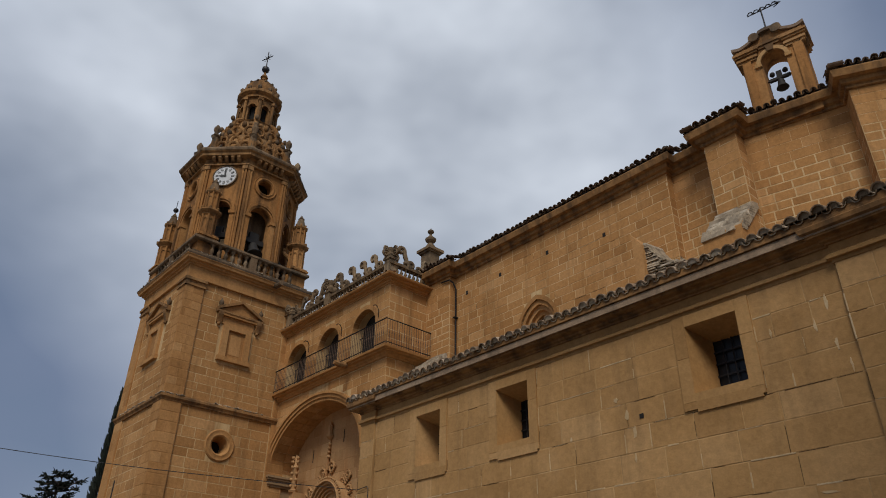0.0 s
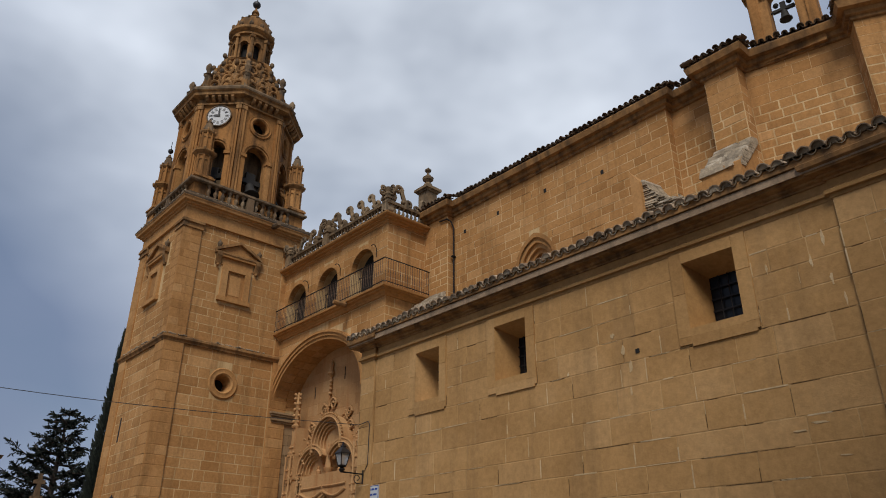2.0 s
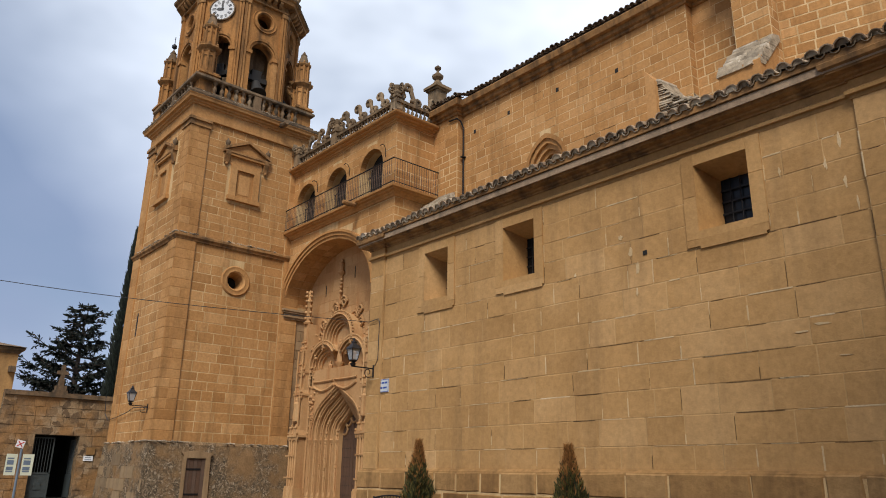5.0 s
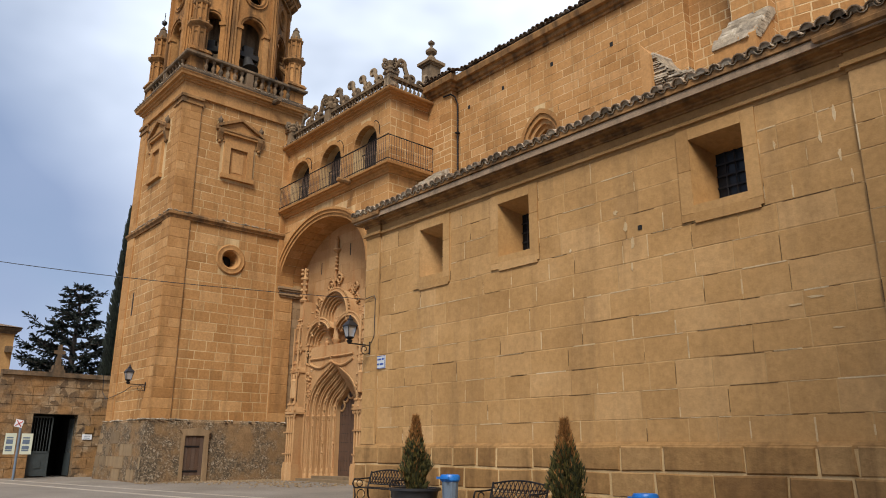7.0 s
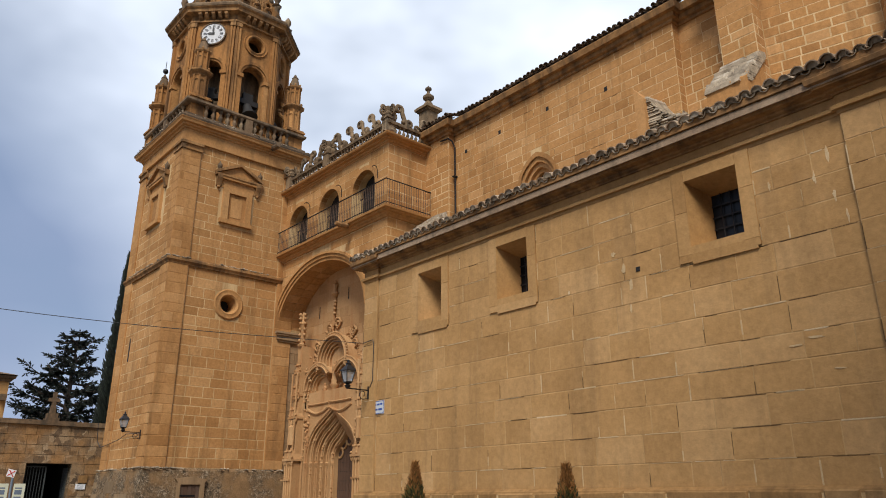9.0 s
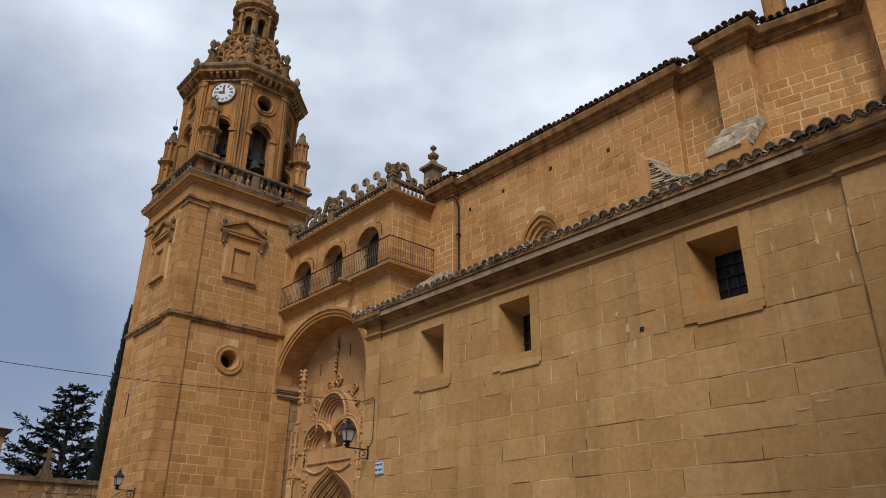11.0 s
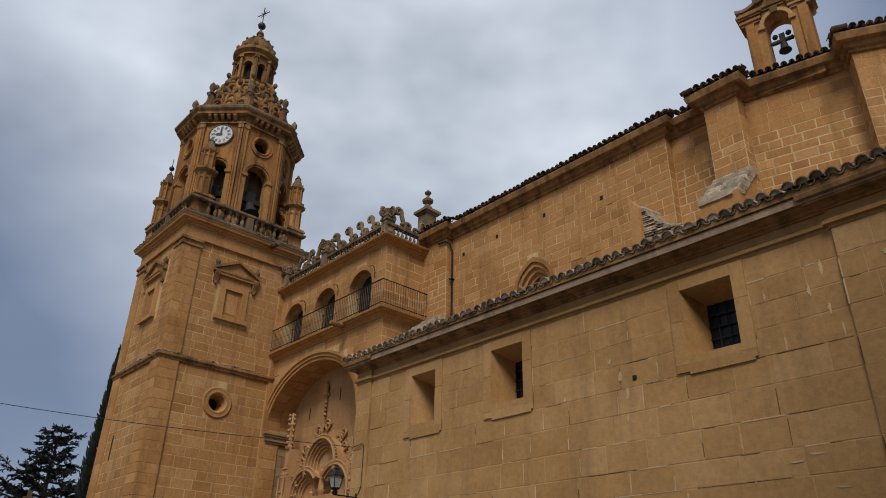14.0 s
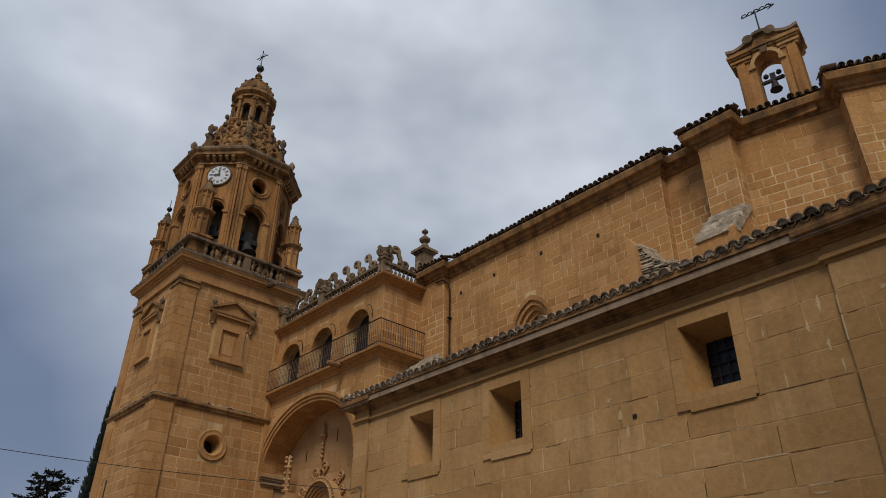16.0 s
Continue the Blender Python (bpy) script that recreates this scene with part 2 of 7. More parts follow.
GREY_WOOD = plain("weathered_door_wood", (0.1, 0.06, 0.04), 0.85, scale=12)
WHITE = plain("white_enamel", (0.78, 0.79, 0.8), 0.45, spread=0.06)
BLACK = plain("black_paint", (0.015, 0.015, 0.017), 0.5)
BLUE_PLASTIC = plain("blue_plastic", (0.012, 0.15, 0.5), 0.4, spread=0.15)
STEEL_BLUE = plain("blue_grey_paint", (0.13, 0.17, 0.22), 0.5, spread=0.12)
POT = plain("black_plastic_pot", (0.018, 0.018, 0.02), 0.5)
SOIL = plain("potting_soil", (0.035, 0.024, 0.016), 1.0)
BARK = plain("dark_bark", (0.06, 0.045, 0.035), 0.95, scale=10, relief=0.6)
GATE = plain("grey_green_gate_paint", (0.04, 0.05, 0.05), 0.55, spread=0.2)
RED = plain("red_paint", (0.5, 0.04, 0.03), 0.5)
PAPER = plain("printed_panel", (0.62, 0.64, 0.5), 0.5, scale=8, spread=0.1)
INK = plain("print_ink", (0.12, 0.16, 0.22), 0.6, spread=0.3)
CERAMIC = plain("white_glazed_tile", (0.52, 0.55, 0.58), 0.25, spread=0.08)
CERAMIC_BLUE = plain("blue_glaze", (0.03, 0.07, 0.3), 0.25)
CONCRETE = stone("worn_cement", (0.3, 0.26, 0.21), (0.38, 0.33, 0.27), (0.46, 0.41, 0.34), grain=25.0)


def pane_material():
    m, n, l, b = material("dark_window_glass", 0.25)
    b.inputs["Base Color"].default_value = (0.012, 0.013, 0.015, 1)
    b.inputs["Specular IOR Level"].default_value = 0.25
    return m


def lamp_glass():
    m, n, l, b = material("frosted_lantern_glass", 0.25)
    b.inputs["Base Color"].default_value = (0.72, 0.76, 0.8, 1)
    b.inputs["Transmission Weight"].default_value = 0.65
    return m


def leaf_material(name, stops):
    m, n, l, b = material(name, 0.75)
    geo = n.new("ShaderNodeNewGeometry")
    l.new(ramp_node(n, l, geo.outputs["Random Per Island"], stops), b.inputs["Base Color"])
    return m


GLASS = pane_material()
LANTERN_GLASS = lamp_glass()
THUJA = leaf_material("thuja_leaf", [(0.0, (0.012, 0.016, 0.004)), (0.5, (0.05, 0.05, 0.011)), (1.0, (0.15, 0.12, 0.026))])
DIAL = plain("grey_white_dial_enamel", (0.56, 0.57, 0.58), 0.5, scale=9, spread=0.1)
THUJA_TIP = leaf_material("browned_thuja_tip", [(0.0, (0.14, 0.06, 0.015)), (0.6, (0.3, 0.13, 0.03)), (1.0, (0.42, 0.21, 0.06))])
NEEDLE = leaf_material("dark_conifer_needles", [(0.0, (0.006, 0.01, 0.007)), (0.6, (0.016, 0.024, 0.017)), (1.0, (0.032, 0.042, 0.028))])


def ground_material():
    m, n, l, b = material("worn_plaza_paving", 0.9)
    pos = n.new("ShaderNodeNewGeometry").outputs["Position"]
    base = ramp_node(n, l, noise_node(n, l, pos, 0.35, 6), [(0.3, (0.16, 0.135, 0.105)), (0.7, (0.25, 0.215, 0.175))])
    fine = noise_node(n, l, pos, 38, 4, 0.7)
    l.new(mix_node(n, l, 1.0, base, ramp_node(n, l, fine, [(0.3, (0.7, 0.7, 0.7)), (0.7, (1.2, 1.2, 1.2))]), "MULTIPLY"), b.inputs["Base Color"])
    bump_node(n, l, b, fine, 0.5, 0.02)
    return m


GROUND = ground_material()


# ---- mesh building ----
class Shape:
    """Gathers corners and faces of one mesh."""

    def __init__(self):
        self.v, self.f = [], []

    def add(self, verts, faces):
        k = len(self.v)
        self.v += [tuple(p) for p in verts]
        self.f += [tuple(k + i for i in f) for f in faces]
        return self

    def box(self, x0, x1, y0, y1, z0, z1):
        return self.add([(x0, y0, z0), (x1, y0, z0), (x1, y1, z0), (x0, y1, z0), (x0, y0, z1), (x1, y0, z1), (x1, y1, z1), (x0, y1, z1)],
                        [(0, 3, 2, 1), (4, 5, 6, 7), (0, 1, 5, 4), (1, 2, 6, 5), (2, 3, 7, 6), (3, 0, 4, 7)])

    def prism(self, pts, a, b):
        """Polygon corners pts, pushed from offset vector a to offset vector b."""
        n = len(pts)
        a, b = Vector(a), Vector(b)
        low, high = [Vector(p) + a for p in pts], [Vector(p) + b for p in pts]
        return self.add(low + high, [tuple(range(n))[::-1], tuple(range(n, 2 * n))] + [(i, (i + 1) % n, n + (i + 1) % n, n + i) for i in range(n)])

    def lathe(self, profile, at=(0, 0, 0), n=12, turn=0.0, squash=(1, 1)):
        """Profile of (radius, height) turned round the upright through at."""
        v, f = [], []
        for r, z in profile:
            for i in range(n):
                a = turn + 2 * math.pi * i / n
                v.append((at[0] + r * math.cos(a) * squash[0], at[1] + r * math.sin(a) * squash[1], at[2] + z))
        for j in range(len(profile) - 1):
            for i in range(n):
                k = (i + 1) % n
                f.append((j * n + i, j * n + k, (j + 1) * n + k, (j + 1) * n + i))
        f += [tuple(range(n))[::-1], tuple(range((len(profile) - 1) * n, len(profile) * n))]
        return self.add(v, f)

    def tube(self, path, radius, n=6, closed=False):
        """A round bar along path; radius a number or one per point."""
        path = [Vector(p) for p in path]
        m = len(path)
        rs = radius if isinstance(radius, (list, tuple)) else [radius] * m
        v, f, last = [], [], None
        for i, p in enumerate(path):
            a, b = path[(i - 1) % m if closed else max(i - 1, 0)], path[(i + 1) % m if closed else min(i + 1, m - 1)]
            d = (b - a).normalized() if (b - a).length > 1e-9 else Vector((0, 0, 1))
            if last is None:
                s = d.cross(Vector((0, 0, 1)))
                s = d.cross(Vector((1, 0, 0))) if s.length < 0.1 else s
            else:
                s = last - d * last.dot(d)
            s.normalize()
            last = s
            u = d.cross(s)
            for k in range(n):
                t = 2 * math.pi * k / n
                v.append(p + (s * math.cos(t) + u * math.sin(t)) * rs[i])
        for i in range(m if closed else m - 1):
            j = (i + 1) % m
            for k in range(n):
                q = (k + 1) % n
                f.append((i * n + k, i * n + q, j * n + q, j * n + k))
        if not closed:
            f += [tuple(range(n))[::-1], tuple(range((m - 1) * n, m * n))]
        return self.add(v, f)

    def sweep(self, corners, profile, closed=False):
        """A moulding: profile of (out, height) carried along plan corners (x, y), mitred; out is to the right of the way."""
        c = [Vector((p[0], p[1])) for p in corners]
        m, n = len(c), len(profile)
        v, f = [], []
        for i in range(m):
            a = c[i] - c[i - 1] if (i or closed) else c[1] - c[0]
            b = c[(i + 1) % m] - c[i] if (i < m - 1 or closed) else a
            na, nb = Vector((a.y, -a.x)).normalized(), Vector((b.y, -b.x)).normalized()
            k = na + nb
            k = k / max(0.2, k.dot(na))
            for out, z in profile:
                q = c[i] + k * out
                v.append((q.x, q.y, z))
        for i in range(m if closed else m - 1):
            j = (i + 1) % m
            f += [(i * n + p, j * n + p, j * n + (p + 1) % n, i * n + (p + 1) % n) for p in range(n)]
        if not closed:
            f += [tuple(range(n)), tuple(range((m - 1) * n, m * n))[::-1]]
        return self.add(v, f)

    def ball(self, at, r, n=10, squash=1.0):
        prof = [(max(0.001, r * math.sin(math.pi * i / 6)), -r * squash * math.cos(math.pi * i / 6)) for i in range(7)]
        return self.lathe(prof, at, n)

    def mesh(self, name, smooth=False, fix=True):
        me = bpy.data.meshes.new(name)
        me.from_pydata(self.v, [], self.f)
        if fix:
            bm = bmesh.new()
            bm.from_mesh(me)
            bmesh.ops.recalc_face_normals(bm, faces=bm.faces)
            bm.to_mesh(me)
            bm.free()
        if smooth:
            me.shade_smooth()
            me.set_sharp_from_angle(angle=radians(38))
        return me


def thing(name, at, label, category, group="", kind=""):
    ob = new(name)
    ob.empty_display_size = 0.2
    ob.location = at
    return tagged(ob, label, category, group, kind)


def part(name, shape, mat, parent, label="", smooth=False, fix=True, kind=""):
    """One mesh under a thing or under a part; the shape is in world metres."""
    me = shape if isinstance(shape, bpy.types.Mesh) else shape.mesh(name, smooth, fix)
    if not me.materials:
        me.materials.append(mat)
    ob = new(name, me)
    ob.parent = parent
    if parent.type == "EMPTY":
        ob.matrix_parent_inverse = Matrix.Translation(-parent.location)
    return tagged(ob, label, kind=kind)


def single(name, shape, mat, label, category, group="", kind="", smooth=False):
    me = shape.mesh(name, smooth)
    me.materials.append(mat)
    return tagged(new(name, me), label, category, group, kind)


PALE_MORTAR = stone("pale_lime_mortar", (0.47, 0.33, 0.17), (0.58, 0.43, 0.25), (0.67, 0.54, 0.35), stain=(0.42, 0.3, 0.16), stain_at=0.5, streak=0.6, grain=22.0)
# dark tone for strips that paint the shade of open joints
OPEN_JOINT = stone("open_joint_shade", (0.1, 0.06, 0.028), (0.14, 0.085, 0.04), (0.2, 0.12, 0.055), grain=22.0)


def block(shape, o, u, n, a, b, z0, z1, proud, chamfer=0.012, back=0.06):
    """One dressed stone on a wall: o origin, u along the wall, n outwards."""
    c = min(chamfer, (b - a) / 4, (z1 - z0) / 4)

    def at(s, z, d):
        return (o[0] + u[0] * s + n[0] * d, o[1] + u[1] * s + n[1] * d, z)
    v = []
    for d, i in ((-back, 0), (proud - c * 0.8, 0), (proud, c)):
        v += [at(a + i, z0 + i, d), at(b - i, z0 + i, d), at(b - i, z1 - i, d), at(a + i, z1 - i, d)]
    f = [(8, 9, 10, 11)]
    for k in (0, 4):
        f += [(k + i, k + (i + 1) % 4, k + 4 + (i + 1) % 4, k + 4 + i) for i in range(4)]
    shape.add(v, f)


def masonry(parent, mat, o, u, n, u0, u1, courses, length, proud=0.012, gap=0.016, skip=None, single_up_to=0, seed=1, uneven=0.003, name="stone_block", smear=(0.0, 0.0)):
    """Courses of dressed stones on a wall face. courses: heights of the bed joints; skip(z0, z1): stretches left free."""
    rng = random.Random(seed)
    chamfer = 0.008
    cells = []
    for z0, z1 in zip(courses, courses[1:]):
        free = [(u0, u1)]
        for a, b in (skip(z0, z1) if skip else ()):
            free = [q for p, r in free for q in ((p, min(r, a)), (max(p, b), r)) if q[1] - q[0] > 0.06]
        for a, b in free:
            s = a
            first = True
            while s < b - 0.02:
                w = length * rng.uniform(0.6, 1.45) * (rng.uniform(0.4, 1) if first else 1)
                first = False
                e = s + w if b - s - w > length * 0.45 else b
                cells.append((s + gap / 2, e - gap / 2, z0 + gap / 2, z1 - gap / 2))
                s = e
    rest, pale, gap_shade = Shape(), Shape(), Shape()
    for a, b, z0, z1 in cells:
        for upright in (True, False):
            for sh, chance, wide in ((pale, smear[0], 0.012), (gap_shade, smear[1], 0.0055)):
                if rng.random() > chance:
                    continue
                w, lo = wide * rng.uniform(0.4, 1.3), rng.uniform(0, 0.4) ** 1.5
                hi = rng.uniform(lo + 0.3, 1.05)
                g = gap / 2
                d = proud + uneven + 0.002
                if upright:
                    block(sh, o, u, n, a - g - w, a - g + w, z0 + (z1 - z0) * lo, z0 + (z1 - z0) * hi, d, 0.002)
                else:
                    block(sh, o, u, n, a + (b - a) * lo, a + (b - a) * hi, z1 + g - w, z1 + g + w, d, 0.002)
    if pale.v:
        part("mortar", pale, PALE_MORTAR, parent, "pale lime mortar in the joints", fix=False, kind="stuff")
    if gap_shade.v:
        part("joint_dirt", gap_shade, OPEN_JOINT, parent, "dark raised strips standing for the shade in open joints", fix=False, kind="stuff")
    for k, (a, b, z0, z1) in enumerate(cells):
        d = proud + rng.uniform(-uneven, uneven)
        if k < single_up_to:
            s = Shape()
            block(s, o, u, n, a, b, z0, z1, d, chamfer)
            part(name, s, mat, parent, fix=False)
        else:
            block(rest, o, u, n, a, b, z0, z1, d, chamfer)
    if rest.v:
        part("masonry", rest, mat, parent, "further courses of dressed sandstone blocks", fix=False, kind="stuff")


def bed(z0, z1, step, seed=0, spread=0.12):
    """Heights of bed joints from z0 to z1."""
    rng = random.Random(seed)
    k = max(1, round((z1 - z0) / step))
    h = [1 + rng.uniform(-spread, spread) for _ in range(k)]
    out, t = [z0], 0.0
    for q in h:
        t += q
        out.append(z0 + (z1 - z0) * t / sum(h))
    return out


def rough_sheet(corners, nx, ny, depth, out, seed):
    """A lumpy rubble skin over four corners (low left, low right, top right, top left), pushed along out."""
    a, b, c, d = (Vector(p) for p in corners)
    o = Vector(out)
    sh = Shape()
    v = []
    for j in range(ny + 1):
        for i in range(nx + 1):
            p = a.lerp(b, i / nx).lerp(d.lerp(c, i / nx), j / ny)
            k = noise.noise(p * 3.1 + Vector((seed, 0, 0))) * 0.6 + noise.noise(p * 7.3) * 0.4
            row = 0.5 * abs(((j * 6.0 / ny) % 1.0) - 0.5)
            v.append(p + o * (depth * (k + row)))
    return sh.add(v, [(j * (nx + 1) + i, j * (nx + 1) + i + 1, (j + 1) * (nx + 1) + i + 1, (j + 1) * (nx + 1) + i) for j in range(ny) for i in range(nx)])


def arch_top(x0, x1, spring, top, radius, centre=None, steps=24, flat=1.0):
    """Outline (x, z) of the wall above a round arch."""
    c = (x0 + x1) / 2 if centre is None else centre
    pts = [(x0, top), (x1, top), (x1, spring)]
    pts += [(c + radius * math.cos(math.pi * i / steps), spring + flat * radius * math.sin(math.pi * i / steps)) for i in range(steps + 1)]
    pts += [(x0, spring)]
    out = []
    for p in pts:
        if not out or math.dist(p, out[-1]) > 1e-4:
            out.append(p)
    return out


def arch_ring(shape, centre, spring, r0, r1, y0, y1, steps=24, a0=0.0, a1=math.pi, sink=0.0):
    """A band round an arch, in the plane of x and z, from y0 to y1."""
    v, f = [], []
    for i in range(steps + 1):
        a = a0 + (a1 - a0) * i / steps
        for r, y in ((r0, y0), (r1, y0), (r1, y1), (r0, y1)):
            v.append((centre + r * math.cos(a), y, spring + (r - sink) * math.sin(a)))
    for i in range(steps):
        f += [(4 * i + k, 4 * i + (k + 1) % 4, 4 * i + 4 + (k + 1) % 4, 4 * i + 4 + k) for k in range(4)]
    f += [(0, 1, 2, 3), (4 * steps + 3, 4 * steps + 2, 4 * steps + 1, 4 * steps)]
    return shape.add(v, f)


def turned(shape, m):
    """The shape moved by the matrix m."""
    shape.v = [tuple(m @ Vector(p)) for p in shape.v]
    return shape


# ---- ground ----
def ground_height(x, y):
    k = min(1.0, max(0.0, (x + 19.0) / 14.0))
    return -0.28 * k * k * (3 - 2 * k)


gs = Shape()
gxs = [-900, -300, -120, -70] + [-60 + 2.5 * i for i in range(33)] + [40, 120, 300, 900]
gys = [-900, -300, -120, -60] + [-40 + 2.5 * i for i in range(33)] + [60, 120, 300, 900]
gs.add([(x, y, ground_height(x, y)) for x in gxs for y in gys],
       [(i * len(gys) + j, (i + 1) * len(gys) + j, (i + 1) * len(gys) + j + 1, i * len(gys) + j + 1) for i in range(len(gxs) - 1) for j in range(len(gys) - 1)])
single("ground", gs, GROUND, "worn grey-brown paved square before the church", "ground", kind="structure", smooth=True)

# ---- bell tower ----
TX, TY, TW, TWX = -33.65, 12.1, 6.7, 5.75
CX, CY = TX - TWX / 2, TY + TW / 2
FACE_RIGHT = Matrix.Translation((TX, TY, 0)) @ Matrix.Rotation(radians(90), 4, "Z")
FACE_LEFT = Matrix.Translation((TX - TWX, TY, 0))
tower = thing("bell_tower", (CX, CY, 0), "tall square honey sandstone bell tower with octagonal belfry", "church tower")


def square(grow):
    a, b = TX + grow, TX - TWX - grow
    c, d = TY - grow, TY + TW + grow
    return [(b, c), (a, c), (a, d), (b, d)]


def square_ring(profile, closed=True):
    return Shape().sweep(square(0), profile, closed)


s = Shape()
s.box(TX - TWX, TX - 0.7, TY, TY + TW, 2.3, 20.0)
s.box(TX - 0.7, TX, TY, TY + 2.68, 2.3, 20.0).box(TX - 0.7, TX, TY + 3.68, TY + TW, 2.3, 20.0)
s.box(TX - 0.7, TX, TY + 2.68, TY + 3.68, 2.3, 10.12).box(TX - 0.7, TX, TY + 2.68, TY + 3.68, 11.12, 20.0)
wall_tower = part("wall", s, MORTAR, tower)
plinth = Shape().sweep(square(0), [(-0.4, -0.4), (0.34, -0.4), (0.3, 0.5), (0.2, 2.3), (0.16, 2.62), (0.02, 2.74), (-0.4, 2.74)], True)
base_tower = part("plinth", plinth, LICHEN, tower, "rough grey lichen-stained stone plinth")
rng = random.Random(5)
for z0, z1, cut in ((-0.1, 0.55, 0), (0.55, 1.1, 0), (1.1, 1.65, 0), (1.65, 2.2, 0)):
    for face in (FACE_LEFT,):
        u = -0.2
        while u < TWX + 0.1:
            w = rng.uniform(0.5, 1.3)
            e = min(u + w, TWX + 0.25)
            if not (face is FACE_RIGHT and e > 1.2 and u < 3.1):
                q = Shape()
                d0, d1 = 0.335 - 0.065 * max(0, z0) / 1.1, 0.335 - 0.065 * z1 / 1.1
                k = rng.uniform(0.0, 0.03)
                q.prism([(u + 0.015, 0, z0 + 0.015), (e - 0.015, 0, z0 + 0.015), (e - 0.03, 0, z1 - 0.02), (u + 0.03, 0, z1 - 0.02)], (0, -0.1, 0), (0, -(d0 + d1) / 2 - k, 0))
                part("stone_block", turned(q, face), RUBBLE if rng.random() < 0.4 else LICHEN, base_tower)
            u = e
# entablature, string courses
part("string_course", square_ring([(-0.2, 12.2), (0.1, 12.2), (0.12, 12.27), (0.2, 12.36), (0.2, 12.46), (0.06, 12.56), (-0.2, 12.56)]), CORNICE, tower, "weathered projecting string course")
part("entablature", square_ring([(-0.2, 18.72), (0.1, 18.72), (0.14, 18.74), (0.14, 18.84), (0.07, 18.86), (0.07, 19.1), (0.07, 19.42), (0.13, 19.44), (0.15, 19.52), (0.24, 19.55), (0.26, 19.64), (0.4, 19.67), (0.43, 19.78), (0.48, 19.84), (0.48, 19.94), (0.42, 20.0), (-0.3, 20.1)]), TOWER_STONE, tower, "moulded stone cornice")
s = Shape().sweep(square(0), [(-0.3, 19.86), (0.484, 19.86), (0.5, 19.95), (0.44, 20.06), (-0.3, 20.2)], True)
s.box(TX - TWX, TX, TY, TY + TW, 19.9, 20.15)
part("cornice_top", s, GREY_STONE, tower, "dark lichened top of the cornice")
s = Shape()
s.box(TX - TWX + 0.2, TX - 0.2, TY + 0.2, TY + TW - 0.2, 20.1, 20.2)
part("terrace", s, GREY_STONE, tower)

# corner pilasters and the plain courses of both faces
for face, name in ((FACE_RIGHT, "right"), (FACE_LEFT, "left")):
    m3 = face.to_3x3()
    o, u, n = face.translation, m3 @ Vector((1, 0, 0)), m3 @ Vector((0, -1, 0))
    W = TW if name == "right" else TWX
    single_up = 300 if name == "right" else 0

    def hole(z0, z1):
        out = []
        if z1 > 9.85 and z0 < 11.4:
            h = min(abs(z0 - 10.62), abs(z1 - 10.62)) if not z0 < 10.62 < z1 else 0
            if name == "right" and h < 0.72:
                k = math.sqrt(0.72 ** 2 - h * h)
                out.append((3.18 - k, 3.18 + k))
        if z1 > 14.75 and z0 < 17.0:
            out.append((2.15, 4.05))
        if 16.95 < z1 and z0 < 17.5:
            out.append((1.85, 4.35))
        return out
    masonry(wall_tower, TOWER_STONE, o, u, n, 0.95, W - 0.95, bed(2.74, 12.2, 0.47, 3) + bed(12.56, 18.72, 0.44, 4)[0:], 0.85, 0.006, 0.036, hole, single_up, 7 if name == "right" else 8, 0.002)
    for a, b in ((-0.09, 0.93), (W - 0.93, W + 0.085)):
        masonry(wall_tower, TOWER_STONE, o, u, n, a, b, bed(2.74, 12.2, 0.47, 3), 0.95, 0.088, 0.036, None, 0, 11, 0.002)
        masonry(wall_tower, TOWER_STONE, o, u, n, a, b, bed(12.56, 18.3, 0.44, 4), 0.95, 0.088, 0.036, None, 0, 12, 0.002)
    for k, a in enumerate((-0.1, W - 0.94)):
        q = Shape()
        q.box(a + 0.02, a + 1.0, -0.08, 0.1, 2.74, 18.72)
        part("pilaster_core", turned(q, face), TOWER_STONE, tower)
        q = Shape()
        for z, d, h in ((18.28, 0.15, 0.09), (18.37, 0.11, 0.2), (18.57, 0.2, 0.14)):
            q.box(a - 0.04, a + 1.08, -d, 0.05, z, z + h)
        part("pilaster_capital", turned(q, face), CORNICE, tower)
    # blind window with pediment
    plane, face = face, face @ Matrix.Translation((0 if name == "right" else -0.2, 0, 0))
    window = part("blind_window", turned(Shape().box(2.6, 3.6, -0.035, 0.04, 15.0, 16.52), face), TOWER_STONE, tower, "blind window with stone frame and pediment")
    for nm, bx in (("jamb", (2.3, 2.62, -0.15, 0.05, 15.03, 16.5)), ("jamb", (3.58, 3.9, -0.15, 0.05, 15.03, 16.5)), ("lintel", (2.3, 3.9, -0.15, 0.05, 16.5, 16.78)), ("sill", (2.2, 4.0, -0.19, 0.05, 14.8, 15.03)), ("frieze", (2.2, 4.0, -0.06, 0.05, 16.78, 17.2)), ("cornice", (2.05, 4.15, -0.2, 0.05, 17.2, 17.34))):
        part(nm, turned(Shape().box(*bx), face), TOWER_STONE, window)
    q = Shape()
    q.prism([(1.95, 0, 17.34), (4.25, 0, 17.34), (4.3, 0, 17.48), (3.1, 0, 18.08), (1.9, 0, 17.48)], (0, -0.1, 0), (0, 0.05, 0))
    part("pediment", turned(q, face), TOWER_STONE, window)
    q = Shape()
    for a, b in (((1.78, 17.44), (3.1, 18.1)), ((3.1, 18.1), (4.42, 17.44))):
        q.prism([(a[0], 0, a[1]), (b[0], 0, b[1]), (b[0], 0, b[1] + 0.16), (a[0], 0, a[1] + 0.16)], (0, -0.26, 0), (0, 0.05, 0))
    q.box(1.78, 4.42, -0.24, 0.05, 17.34, 17.44)
